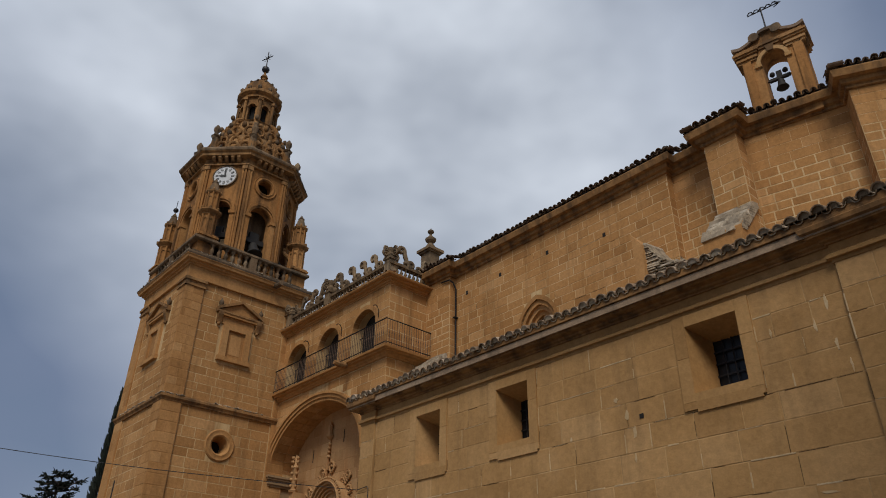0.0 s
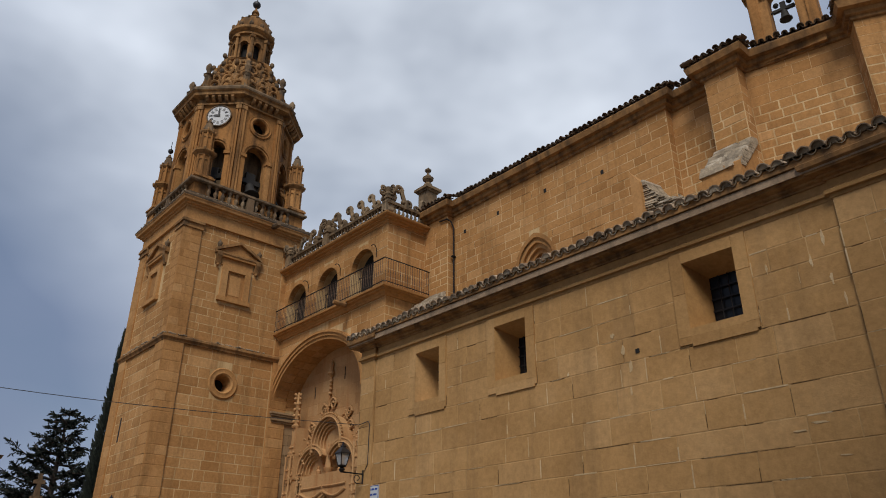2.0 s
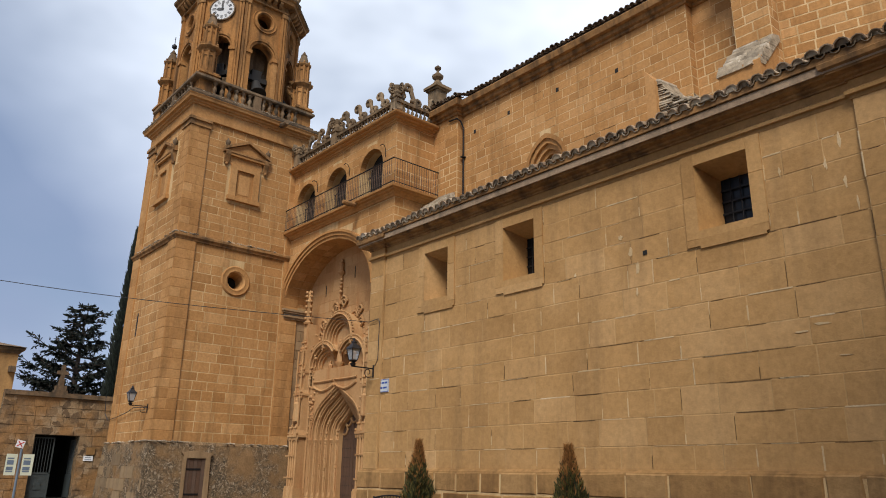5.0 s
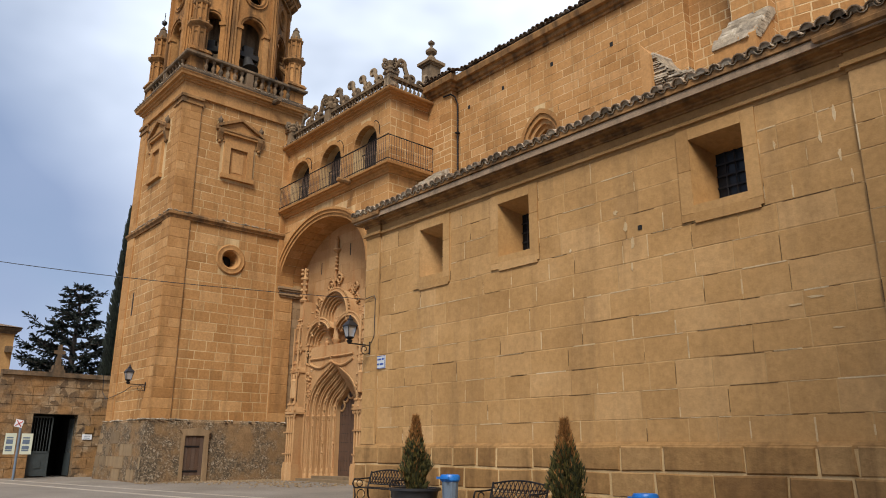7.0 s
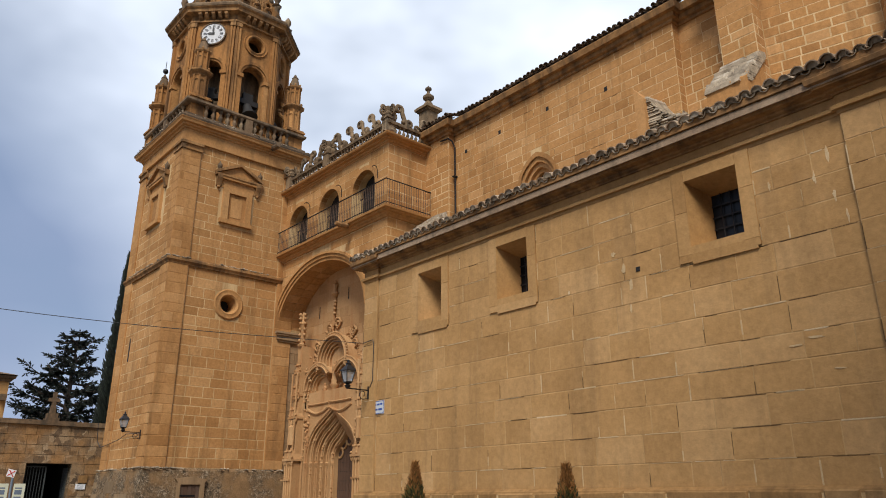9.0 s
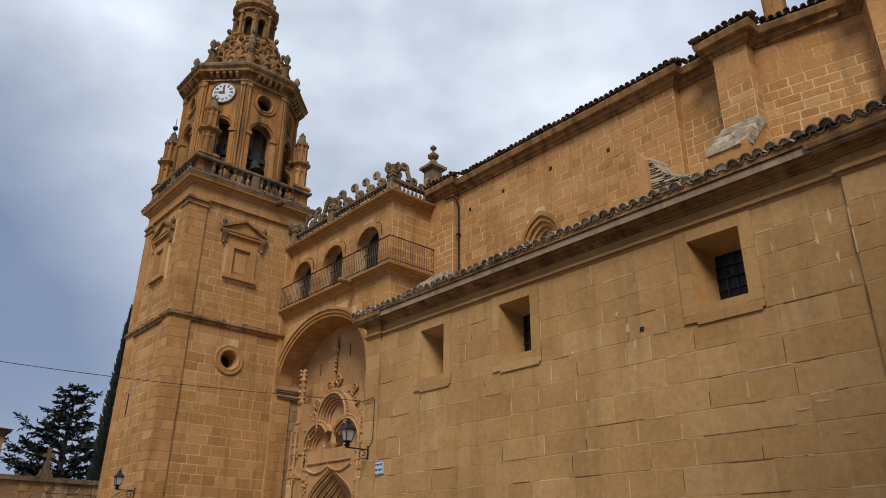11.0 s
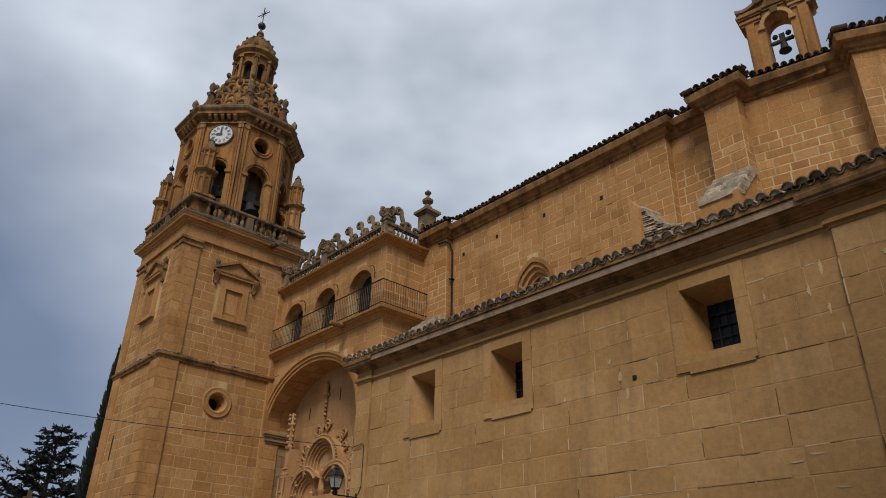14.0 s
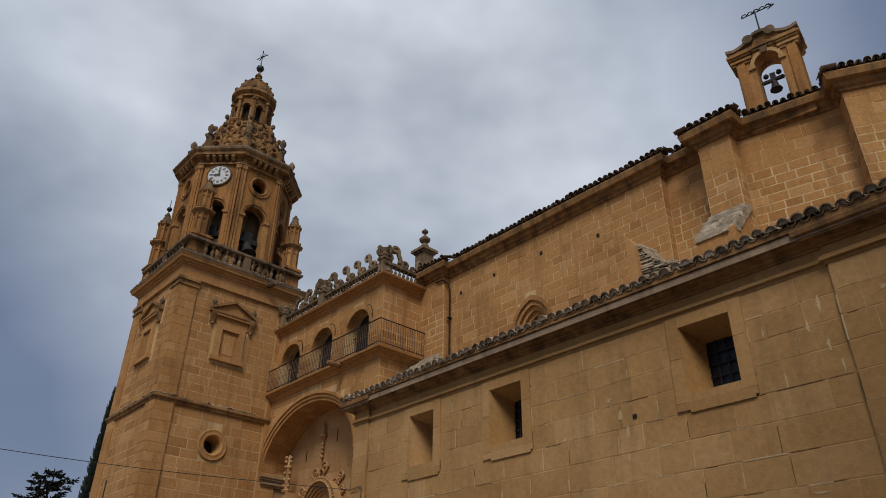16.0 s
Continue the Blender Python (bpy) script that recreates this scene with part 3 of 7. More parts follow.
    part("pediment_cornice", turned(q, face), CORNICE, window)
    for u0 in (1.95, 4.25):
        q = Shape().lathe([(0.1, 17.5), (0.1, 17.6), (0.05, 17.66), (0.13, 17.82), (0.13, 17.92), (0.04, 18.04), (0.02, 18.12)], (u0, -0.12, 0), 10)
        part("finial", turned(q, face), GREY_STONE, window, smooth=True)
    for u0 in (2.0, 4.2):
        q = Shape().prism([(u0, 0.02, 16.72), (u0, -0.1, 16.78), (u0, -0.14, 16.95), (u0, -0.24, 17.2), (u0, -0.24, 17.34), (u0, 0.02, 17.34)], (-0.13, 0, 0), (0.13, 0, 0)).ball((u0, -0.08, 16.7), 0.09, 8)
        part("console", turned(q, face), CORNICE, window)
    q = Shape()
    q.box(2.8, 3.4, -0.05, 0.0, 15.22, 16.3)
    part("panel", turned(q, face), TOWER_STONE, window)

# narrow slit in the south face; its opening is a near-black box for shade
slit = part("slit_window", Shape().box(-37.68 - 0.2, -37.68 + 0.2, TY - 0.012, TY + 0.05, 7.83, 9.18), TOWER_STONE, tower, "narrow upright slit window")
part("opening", Shape().box(-37.68 - 0.09, -37.68 + 0.09, TY - 0.016, TY + 0.04, 7.91, 9.10), SHADE_BLACK, slit)
# weathered water spout on the cornice
part("water_spout", Shape().tube([(TX + 0.3, 16.88, 19.75), (TX + 0.75, 16.88, 19.66), (TX + 0.95, 16.88, 19.7)], [0.17, 0.15, 0.12], 8), GREY_STONE, tower, "stubby carved stone water spout", smooth=True)
# oculus of the lower stage, its shaded depth a near-black disc
q = Shape()
ring = [(0.3, 0.66), (0.36, 0.3), (0.42, -0.03), (0.5, -0.1), (0.62, -0.06), (0.72, -0.09), (0.78, -0.03), (0.78, 0.06)]
v, f = [], []
for i in range(32):
    a = 2 * math.pi * i / 32
    v += [(3.18 + r * math.cos(a), y, 10.62 + r * math.sin(a)) for r, y in ring]
k = len(ring)
f = [(i * k + j, ((i + 1) % 32) * k + j, ((i + 1) % 32) * k + j + 1, i * k + j + 1) for i in range(32) for j in range(k - 1)]
oculus = part("oculus", turned(Shape().add(v, f), FACE_RIGHT), TOWER_STONE, tower, "round moulded stone window", smooth=True)
part("opening", turned(Shape().lathe([(0.4, 0), (0.4, 0.02)], n=32), FACE_RIGHT @ Matrix.Translation((3.18, 0.66, 10.62)) @ Matrix.Rotation(radians(90), 4, "X")), SHADE_BLACK, oculus, "near-black disc standing for the shade in the opening")
# small door in the plinth
q = Shape()
q.prism([(1.42, 0, -0.05), (1.58, 0, -0.05), (1.58, 0, 2.02), (2.5, 0, 2.02), (2.5, 0, -0.05), (2.74, 0, -0.05), (2.7, 0, 2.1), (2.82, 0, 2.24), (2.3, 0, 2.33), (2.04, 0, 2.36), (1.8, 0, 2.33), (1.34, 0, 2.26), (1.46, 0, 2.1)], (0, -0.38, 0), (0, -0.05, 0))
door_frame = part("door_frame", turned(q, FACE_RIGHT), JAMB_STONE, tower, "rough stone door surround")
q = Shape()
q.box(1.58, 2.5, -0.29, -0.2, 0.0, 2.02)
door_small = part("door", turned(q, FACE_RIGHT), WOOD, tower, "old weathered plank door")
for i in range(5):
    part("plank", turned(Shape().box(1.584 + i * 0.184, 1.755 + i * 0.184, -0.31, -0.24, 0.02, 2.02), FACE_RIGHT), WOOD if i % 2 else GREY_WOOD, door_small)
q = Shape()
for z in (0.42, 1.5):
    part("hinge", turned(Shape().box(1.6, 2.3, -0.325, -0.3, z, z + 0.08), FACE_RIGHT), IRON, door_small)


def baluster(at, h, r=0.11):
    p = [(r, 0), (r, 0.08), (0.5 * r, 0.12), (0.55 * r, 0.2), (0.95 * r, 0.38), (0.85 * r, 0.5), (0.45 * r, 0.66), (0.5 * r, 0.78), (0.85 * r, 0.86), (r, 0.92), (r, 1)]
    return Shape().lathe([(a, b * h) for a, b in p], at, 8)


def crust(name, run, z, seed, per=14, size=0.05, wide=0.1, label="pale lichen crust along the ledge"):
    """Small pale lumps of lichen scattered along a ledge."""
    rng = random.Random(seed)
    sh = Shape()
    for (x0, y0), (x1, y1) in zip(run, run[1:]):
        L = math.hypot(x1 - x0, y1 - y0)
        ux, uy = (x1 - x0) / L, (y1 - y0) / L
        for i in range(int(L * per)):
            t = rng.uniform(0, L)
            if noise.noise(Vector((x0 + ux * t, y0 + uy * t, z)) * 0.9) < -0.25:
                continue
            o = rng.uniform(-wide, wide)
            sh.ball((x0 + ux * t + uy * o, y0 + uy * t - ux * o, z + rng.uniform(-0.03, 0.02)), size * rng.uniform(0.4, 1.3), 6, 0.6)
    part(name, sh, LIME_TILE, tower, label, smooth=True, fix=False, kind="stuff")


crust("lichen_crust", square(0.1)[:3], 12.55, 301, 22, 0.055, 0.09)
crust("lichen_crust", square(0.14)[:3], 2.72, 302, 20, 0.06, 0.12)
crust("lichen_crust", square(0.36)[:3], 20.08, 303, 14, 0.06, 0.1)
balustrade = thing("balustrade", (CX, CY, 20.15), "weathered stone balustrade on the tower terrace", "balustrade")
baluster_mesh = baluster((0, 0, 0), 0.72, 0.13).mesh("baluster", True)
baluster_mesh.materials.append(GREY_STONE)
part("base_rail", Shape().sweep(square(-0.02), [(-0.18, 20.15), (0.18, 20.15), (0.18, 20.3), (-0.18, 20.3)], True), GREY_STONE, balustrade)
part("top_rail", Shape().sweep(square(-0.02), [(-0.17, 21.02), (0.15, 21.02), (0.21, 21.08), (0.21, 21.2), (-0.17, 21.2)], True), GREY_STONE, balustrade)
for face in (FACE_RIGHT, FACE_LEFT):
    for i in range(13 if face is FACE_RIGHT else 11):
        mid = (TW if face is FACE_RIGHT else TWX) / 2
        if i == (6 if face is FACE_RIGHT else 5):
            q = Shape().box(mid - 0.2, mid + 0.2, -0.16, 0.2, 20.3, 21.02)
            part("pier", turned(q, face), GREY_STONE, balustrade)
            continue
        ob = part("baluster", baluster_mesh, GREY_STONE, balustrade)
        ob.location = face @ Vector((0.95 + 0.4 * i, 0.02, 20.3))


def pinnacle(at):
    """A slim two-storeyed corner pinnacle: pedestal, niched shaft, ring, upper shaft, cone."""
    x0, y0, z0 = at
    pin = thing("pinnacle", at, "slim two-storeyed carved sandstone corner pinnacle on the tower", "pinnacle", "corner pinnacles of the tower")
    q = Shape().box(x0 - 0.47, x0 + 0.47, y0 - 0.47, y0 + 0.47, z0, z0 + 1.1)
    for z, g in ((0.0, 0.53), (1.1, 0.52), (1.2, 0.58), (1.3, 0.52)):
        q.box(x0 - g, x0 + g, y0 - g, y0 + g, z0 + z, z0 + z + 0.1)
    part("pedestal", q, BELFRY_STONE, pin)
    low = part("shaft", Shape().lathe([(0.42, 1.4), (0.4, 1.5), (0.4, 2.62), (0.46, 2.68)], at, 8, math.pi / 8), BELFRY_STONE, pin)
    part("ring", Shape().lathe([(0.44, 2.66), (0.46, 2.74), (0.56, 2.82), (0.64, 2.9), (0.64, 2.99), (0.5, 3.05), (0.38, 3.08)], at, 8, math.pi / 8), CARVED, pin)
    high = part("upper_shaft", Shape().lathe([(0.36, 3.05), (0.33, 3.14), (0.33, 4.12), (0.36, 4.16)], at, 8, math.pi / 8), BELFRY_STONE, pin)
    part("cap", Shape().lathe([(0.34, 4.14), (0.4, 4.16), (0.45, 4.24), (0.45, 4.3), (0.36, 4.34)], at, 8, math.pi / 8), CARVED, pin)
    part("cone", Shape().lathe([(0.34, 4.32), (0.24, 4.72), (0.17, 4.92), (0.2, 4.96), (0.13, 5.04), (0.08, 5.16), (0.02, 5.24)], at, 10), GREY_STONE, pin, smooth=True)
    for i in range(8):
        a = math.pi / 8 + i * math.pi / 4
        c, d = x0 + math.cos(a) * 0.42, y0 + math.sin(a) * 0.42
        part("colonnette", Shape().tube([(c, d, z0 + 1.45), (c, d, z0 + 2.66)], 0.055, 6), BELFRY_STONE, low, smooth=True)
        part("knob", Shape().ball((x0 + math.cos(a) * 0.58, y0 + math.sin(a) * 0.58, z0 + 3.04), 0.08, 6), CARVED, low, smooth=True)
        c, d = x0 + math.cos(a) * 0.35, y0 + math.sin(a) * 0.35
        part("colonnette", Shape().tube([(c, d, z0 + 3.08), (c, d, z0 + 4.16)], 0.05, 6), BELFRY_STONE, high, smooth=True)
        part("knob", Shape().ball((x0 + math.cos(a) * 0.4, y0 + math.sin(a) * 0.4, z0 + 4.37), 0.06, 6, 1.5), CARVED, high, smooth=True)
        b = i * math.pi / 4
        x, y = math.cos(b), math.sin(b)
        for z, r, w, owner in ((2.3, 0.385, 0.12, low), (3.8, 0.315, 0.1, high)):
            pts = [(x0 + x * r - y * w * math.cos(math.pi * k / 6), y0 + y * r + x * w * math.cos(math.pi * k / 6), z0 + z + w * math.sin(math.pi * k / 6)) for k in range(7)]
            part("niche_hood", Shape().tube([(pts[0][0], pts[0][1], z0 + z - 0.5)] + pts + [(pts[-1][0], pts[-1][1], z0 + z - 0.5)], 0.03, 5), CARVED, owner, smooth=True)
    return pin


first = pinnacle((TX - 0.55, TY + 0.6, 20.2))
for x, y in ((-0.55, TW - 0.4), (-TWX + 0.1, 0.4), (-TWX + 0.5, TW - 0.5)):
    copy_thing(first, Matrix.Translation((TX + x, TY + y, 20.2)))
ball_rod = thing("ball_rod", (TX - TWX + 0.1, TY + 0.4, 25.4), "small black iron ball and rod on a pinnacle tip", "finial")
part("ball", Shape().ball((TX - TWX + 0.1, TY + 0.4, 25.66), 0.16, 12), BLACK, ball_rod, smooth=True)
part("rod", Shape().tube([(TX - TWX + 0.1, TY + 0.4, 25.36), (TX - TWX + 0.1, TY + 0.4, 26.35)], 0.02, 5), IRON, ball_rod)

# octagonal belfry
OX, OY, AP = -36.9, 15.55, 3.05
OW = 2 * AP * math.tan(math.pi / 8)
belfry = thing("belfry", (OX, OY, 20.2), "octagonal sandstone belfry with arched bell openings and clock", "church tower")
OCT = [(OX + AP / math.cos(math.pi / 8) * math.cos(math.pi / 8 + i * math.pi / 4), OY + AP / math.cos(math.pi / 8) * math.sin(math.pi / 8 + i * math.pi / 4)) for i in range(8)]


def oct_face(i):
    return Matrix.Translation((OX, OY, 0)) @ Matrix.Rotation(i * math.pi / 4, 4, "Z") @ Matrix.Translation((0, -AP, 0))


for i in range(8):
    m = oct_face(i)
    q = Shape()
    hw, r = OW / 2, 0.66
    q.box(-hw, -r, 0, 0.55, 20.15, 23.85).box(r, hw, 0, 0.55, 20.15, 23.85)
    q.prism([(x, 0, z) for x, z in arch_top(-hw, hw, 23.85, 25.3, r)], (0, 0, 0), (0, 0.55, 0))
    q.box(-r, r, 0, 0.55, 20.15, 20.6)
    # panel with a round window above
    n8 = 24
    clock_face = i == 1
    if clock_face:
        q.box(-hw, hw, 0, 0.55, 25.3, 27.3)
    else:
        q.prism([(-hw, 0, 25.3), (hw, 0, 25.3)] + [(hw, 0, 26.0)] + [(0.46 * math.cos(t), 0, 26.0 + 0.46 * math.sin(t)) for t in [-math.pi * k / n8 for k in range(n8 + 1)]] + [(-hw, 0, 26.0)], (0, 0, 0), (0, 0.55, 0))
        q.prism([(hw, 0, 27.3), (-hw, 0, 27.3), (-hw, 0, 26.0)] + [(0.46 * math.cos(t), 0, 26.0 + 0.46 * math.sin(t)) for t in [math.pi * (1 - k / n8) for k in range(n8 + 1)]] + [(hw, 0, 26.0)], (0, 0, 0), (0, 0.55, 0))
    wall_b = part("wall", turned(q, m), BELFRY_STONE, belfry)
    q = Shape()
    arch_ring(q, 0, 23.85, r + 0.02, r + 0.14, -0.06, 0.05)
    arch_ring(q, 0, 23.85, r + 0.14, r + 0.3, -0.12, 0.05)
    q.box(-r - 0.3, -r - 0.02, -0.07, 0.05, 20.6, 23.7).box(r + 0.02, r + 0.3, -0.07, 0.05, 20.6, 23.7)
    q.box(-r - 0.36, -r + 0.04, -0.14, 0.2, 23.65, 23.85).box(r - 0.04, r + 0.36, -0.14, 0.2, 23.65, 23.85)
    part("arch_moulding", turned(q, m), BELFRY_STONE, wall_b)
    if not clock_face:
        v, f = [], []
        prof = [(0.44, 0.2), (0.46, -0.04), (0.54, -0.1), (0.64, -0.05), (0.72, -0.08), (0.76, 0.03)]
        for j in range(28):
            a = 2 * math.pi * j / 28
            v += [(rr * math.cos(a), y, 26.0 + rr * math.sin(a)) for rr, y in prof]
        k = len(prof)
        f = [(j * k + c, ((j + 1) % 28) * k + c, ((j + 1) % 28) * k + c + 1, j * k + c + 1) for j in range(28) for c in range(k - 1)]
        part("oculus_moulding", turned(Shape().add(v, f), m), BELFRY_STONE, wall_b, smooth=True)
    # pilaster pairs at the corners
    for a in (-hw, hw - 0.26):
        plan = [(a, 0.06), (a, -0.14), (a + 0.1, -0.14), (a + 0.1, -0.08), (a + 0.16, -0.08), (a + 0.16, -0.14), (a + 0.26, -0.14), (a + 0.26, 0.06)]
        part("pilaster", turned(Shape().prism([(x, y, 0) for x, y in plan], (0, 0, 20.8), (0, 0, 26.7)), m), BELFRY_STONE, wall_b)
        part("capital", turned(Shape().box(a - 0.03, a + 0.29, -0.18, 0.06, 26.7, 26.95), m), CORNICE, wall_b)
        part("pilaster_base", turned(Shape().box(a - 0.03, a + 0.29, -0.18, 0.06, 20.2, 20.8), m), BELFRY_STONE, wall_b)
    # brackets under the cornice
    for a in (-0.75, -0.38, 0.0, 0.38, 0.75):
        q = Shape().prism([(a, -0.05, 27.12), (a, -0.3, 27.2), (a, -0.44, 27.36), (a, -0.44, 27.5), (a, -0.02, 27.5)], (-0.09, 0, 0), (0.09, 0, 0))
        part("bracket", turned(q, m), CORNICE, wall_b)
OCTC = OCT
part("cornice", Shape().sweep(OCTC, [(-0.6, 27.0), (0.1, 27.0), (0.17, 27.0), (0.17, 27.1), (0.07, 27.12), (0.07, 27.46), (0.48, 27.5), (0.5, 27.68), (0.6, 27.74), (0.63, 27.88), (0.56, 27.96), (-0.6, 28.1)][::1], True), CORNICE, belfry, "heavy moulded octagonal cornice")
part("cornice_top", Shape().sweep(OCTC, [(-2.9, 27.78), (0.634, 27.78), (0.655, 27.9), (0.58, 28.03), (-2.9, 28.3)], True), GREY_STONE, belfry, "dark lichened cornice top")
# floor coloured near black to stand for shade in the belfry
part("belfry_floor", Shape().lathe([(2.7, 20.2), (2.7, 20.25)], (OX, OY, 0), 8, math.pi / 8), SHADE_BLACK, belfry)
part("belfry_ceiling", Shape().lathe([(2.9, 27.0), (2.9, 27.1)], (OX, OY, 0), 8, math.pi / 8), GREY_STONE, belfry)

# ---- church: aisle ----
AY = 13.5
AX0, AX1 = -19.1, -2.95
aisle = thing("church_aisle", (-11, 16, 0), "honey sandstone church aisle with deep small barred windows", "church")
WINDOWS = [(-16.42, -15.36), (-13.1, -11.98), (-7.38, -6.2)]
WZ0, WZ1 = 6.42, 7.9
wall_boxes = []
xs = [AX0] + [x for w in WINDOWS for x in w] + [AX1]
for k, (a, b) in enumerate(zip(xs, xs[1:])):
    if k % 2 == 0:
        wall_boxes.append((a, b, AY, AY + 0.95, -0.5, 8.75))
    else:
        wall_boxes += [(a, b, AY, AY + 0.95, -0.5, WZ0), (a, b, AY, AY + 0.95, WZ1, 8.75)]
wall_boxes += [(AX0, AX0 + 0.95, AY + 0.95, 20.6, -0.5, 8.75), (AX1 - 0.95, AX1, AY + 0.95, 21.0, -0.5, 8.75)]
wall_aisle = [part("wall", Shape().box(*w), BED_MORTAR, aisle) for w in wall_boxes][0]
for a, b in ((AX0 - 0.04, AX0 + 0.66), (AX1 - 1.14, AX1 + 0.075)):
    part("pilaster", Shape().box(a, b, AY - 0.078, AY + 0.05, 1.6, 8.2), BED_MORTAR, aisle)


def aisle_skip(z0, z1):
    out = []
    if z1 > 6.06 and z0 < 8.16:
        out = [(a - 0.3, b + 0.3) for a, b in WINDOWS]
    return out


low = bed(1.6, 6.05, 0.55, 21, 0.16)
high = bed(6.05, 8.17, 0.53, 22, 0.06)
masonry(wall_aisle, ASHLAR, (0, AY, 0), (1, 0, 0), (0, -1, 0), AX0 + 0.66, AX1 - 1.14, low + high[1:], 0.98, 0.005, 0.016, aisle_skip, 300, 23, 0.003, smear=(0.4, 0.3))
for a, b in ((AX0 - 0.04, AX0 + 0.66), (AX1 - 1.14, AX1 + 0.08)):
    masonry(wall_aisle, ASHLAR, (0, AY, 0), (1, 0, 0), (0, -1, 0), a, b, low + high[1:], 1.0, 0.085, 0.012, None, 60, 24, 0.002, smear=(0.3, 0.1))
# returns of the aisle at both ends
masonry(wall_aisle, ASHLAR, (AX1, AY, 0), (0, 1, 0), (1, 0, 0), -0.08, 7.3, low + high[1:], 1.0, 0.08, 0.014, None, 0, 25)
masonry(wall_aisle, ASHLAR, (AX0, AY, 0), (0, 1, 0), (-1, 0, 0), 0.1, 6.0, low + high[1:], 1.0, 0.04, 0.014, None, 0, 26)
# plinth of three rougher courses
base_aisle = part("plinth", Shape().box(AX0 - 0.2, AX1 + 0.2, AY - 0.14, AY + 0.3, -0.6, 1.5), MORTAR, aisle, "pale mortar bed of the plinth")
for z0, z1, g, sd in ((-0.45, 0.5, 0.16, 31), (0.5, 1.03, 0.155, 32), (1.03, 1.56, 0.15, 33)):
    rng = random.Random(sd)
    u = AX0 - 0.25
    while u < AX1 + 0.2:
        w = rng.uniform(0.55, 1.75)
        e = min(u + w, AX1 + 0.25)
        d = g + rng.uniform(0.0, 0.03)
        j = [rng.uniform(-0.018, 0.018) for _ in range(8)]
        c = 0.03
        ring = [(u + 0.022 + j[0], z0 + 0.022 + j[1]), (e - 0.022 + j[2], z0 + 0.022 + j[3]), (e - 0.022 + j[4], z1 - 0.02 + j[5]), (u + 0.022 + j[6], z1 - 0.02 + j[7])]
        mx, mz = (u + e) / 2, (z0 + z1) / 2
        inner = [(x + (c if x < mx else -c), z + (c if z < mz else -c)) for x, z in ring]
        q = Shape().add([(x, AY + 0.05, z) for x, z in ring] + [(x, AY - d + 0.03, z) for x, z in ring] + [(x, AY - d, z) for x, z in inner],
                        [(8, 9, 10, 11)] + [(k + i, k + (i + 1) % 4, k + 4 + (i + 1) % 4, k + 4 + i) for k in (0, 4) for i in range(4)])
        part("stone_block", q, PLINTH_STONE, base_aisle)
        u = e
part("plinth_cap", Shape().sweep([(AX0, AY + 5), (AX0, AY), (AX1, AY), (AX1, AY + 6)], [(-0.1, 1.5), (0.145, 1.5), (0.13, 1.56), (0.02, 1.62), (-0.1, 1.62)]), PLINTH_STONE, aisle)
# frieze and moulded cornice, stepping out over the end pilasters
step = [(AX0 - 0.06, AY + 6), (AX0 - 0.06, AY - 0.085), (AX0 + 0.68, AY - 0.085), (AX0 + 0.68, AY), (AX1 - 1.16, AY), (AX1 - 1.16, AY - 0.085), (AX1 + 0.085, AY - 0.085), (AX1 + 0.085, AY + 7)]
part("frieze", Shape().sweep(step, [(-0.06, 8.16), (0.015, 8.16), (0.015, 8.23), (0.085, 8.24), (0.09, 8.31), (0.03, 8.35), (0.012, 8.37), (0.012, 8.6), (-0.06, 8.6)]), ASHLAR, aisle, "thin string moulding and plain frieze")
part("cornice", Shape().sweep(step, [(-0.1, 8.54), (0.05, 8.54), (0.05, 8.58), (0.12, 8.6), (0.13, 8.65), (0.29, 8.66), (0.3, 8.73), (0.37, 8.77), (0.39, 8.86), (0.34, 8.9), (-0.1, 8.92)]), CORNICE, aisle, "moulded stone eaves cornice")
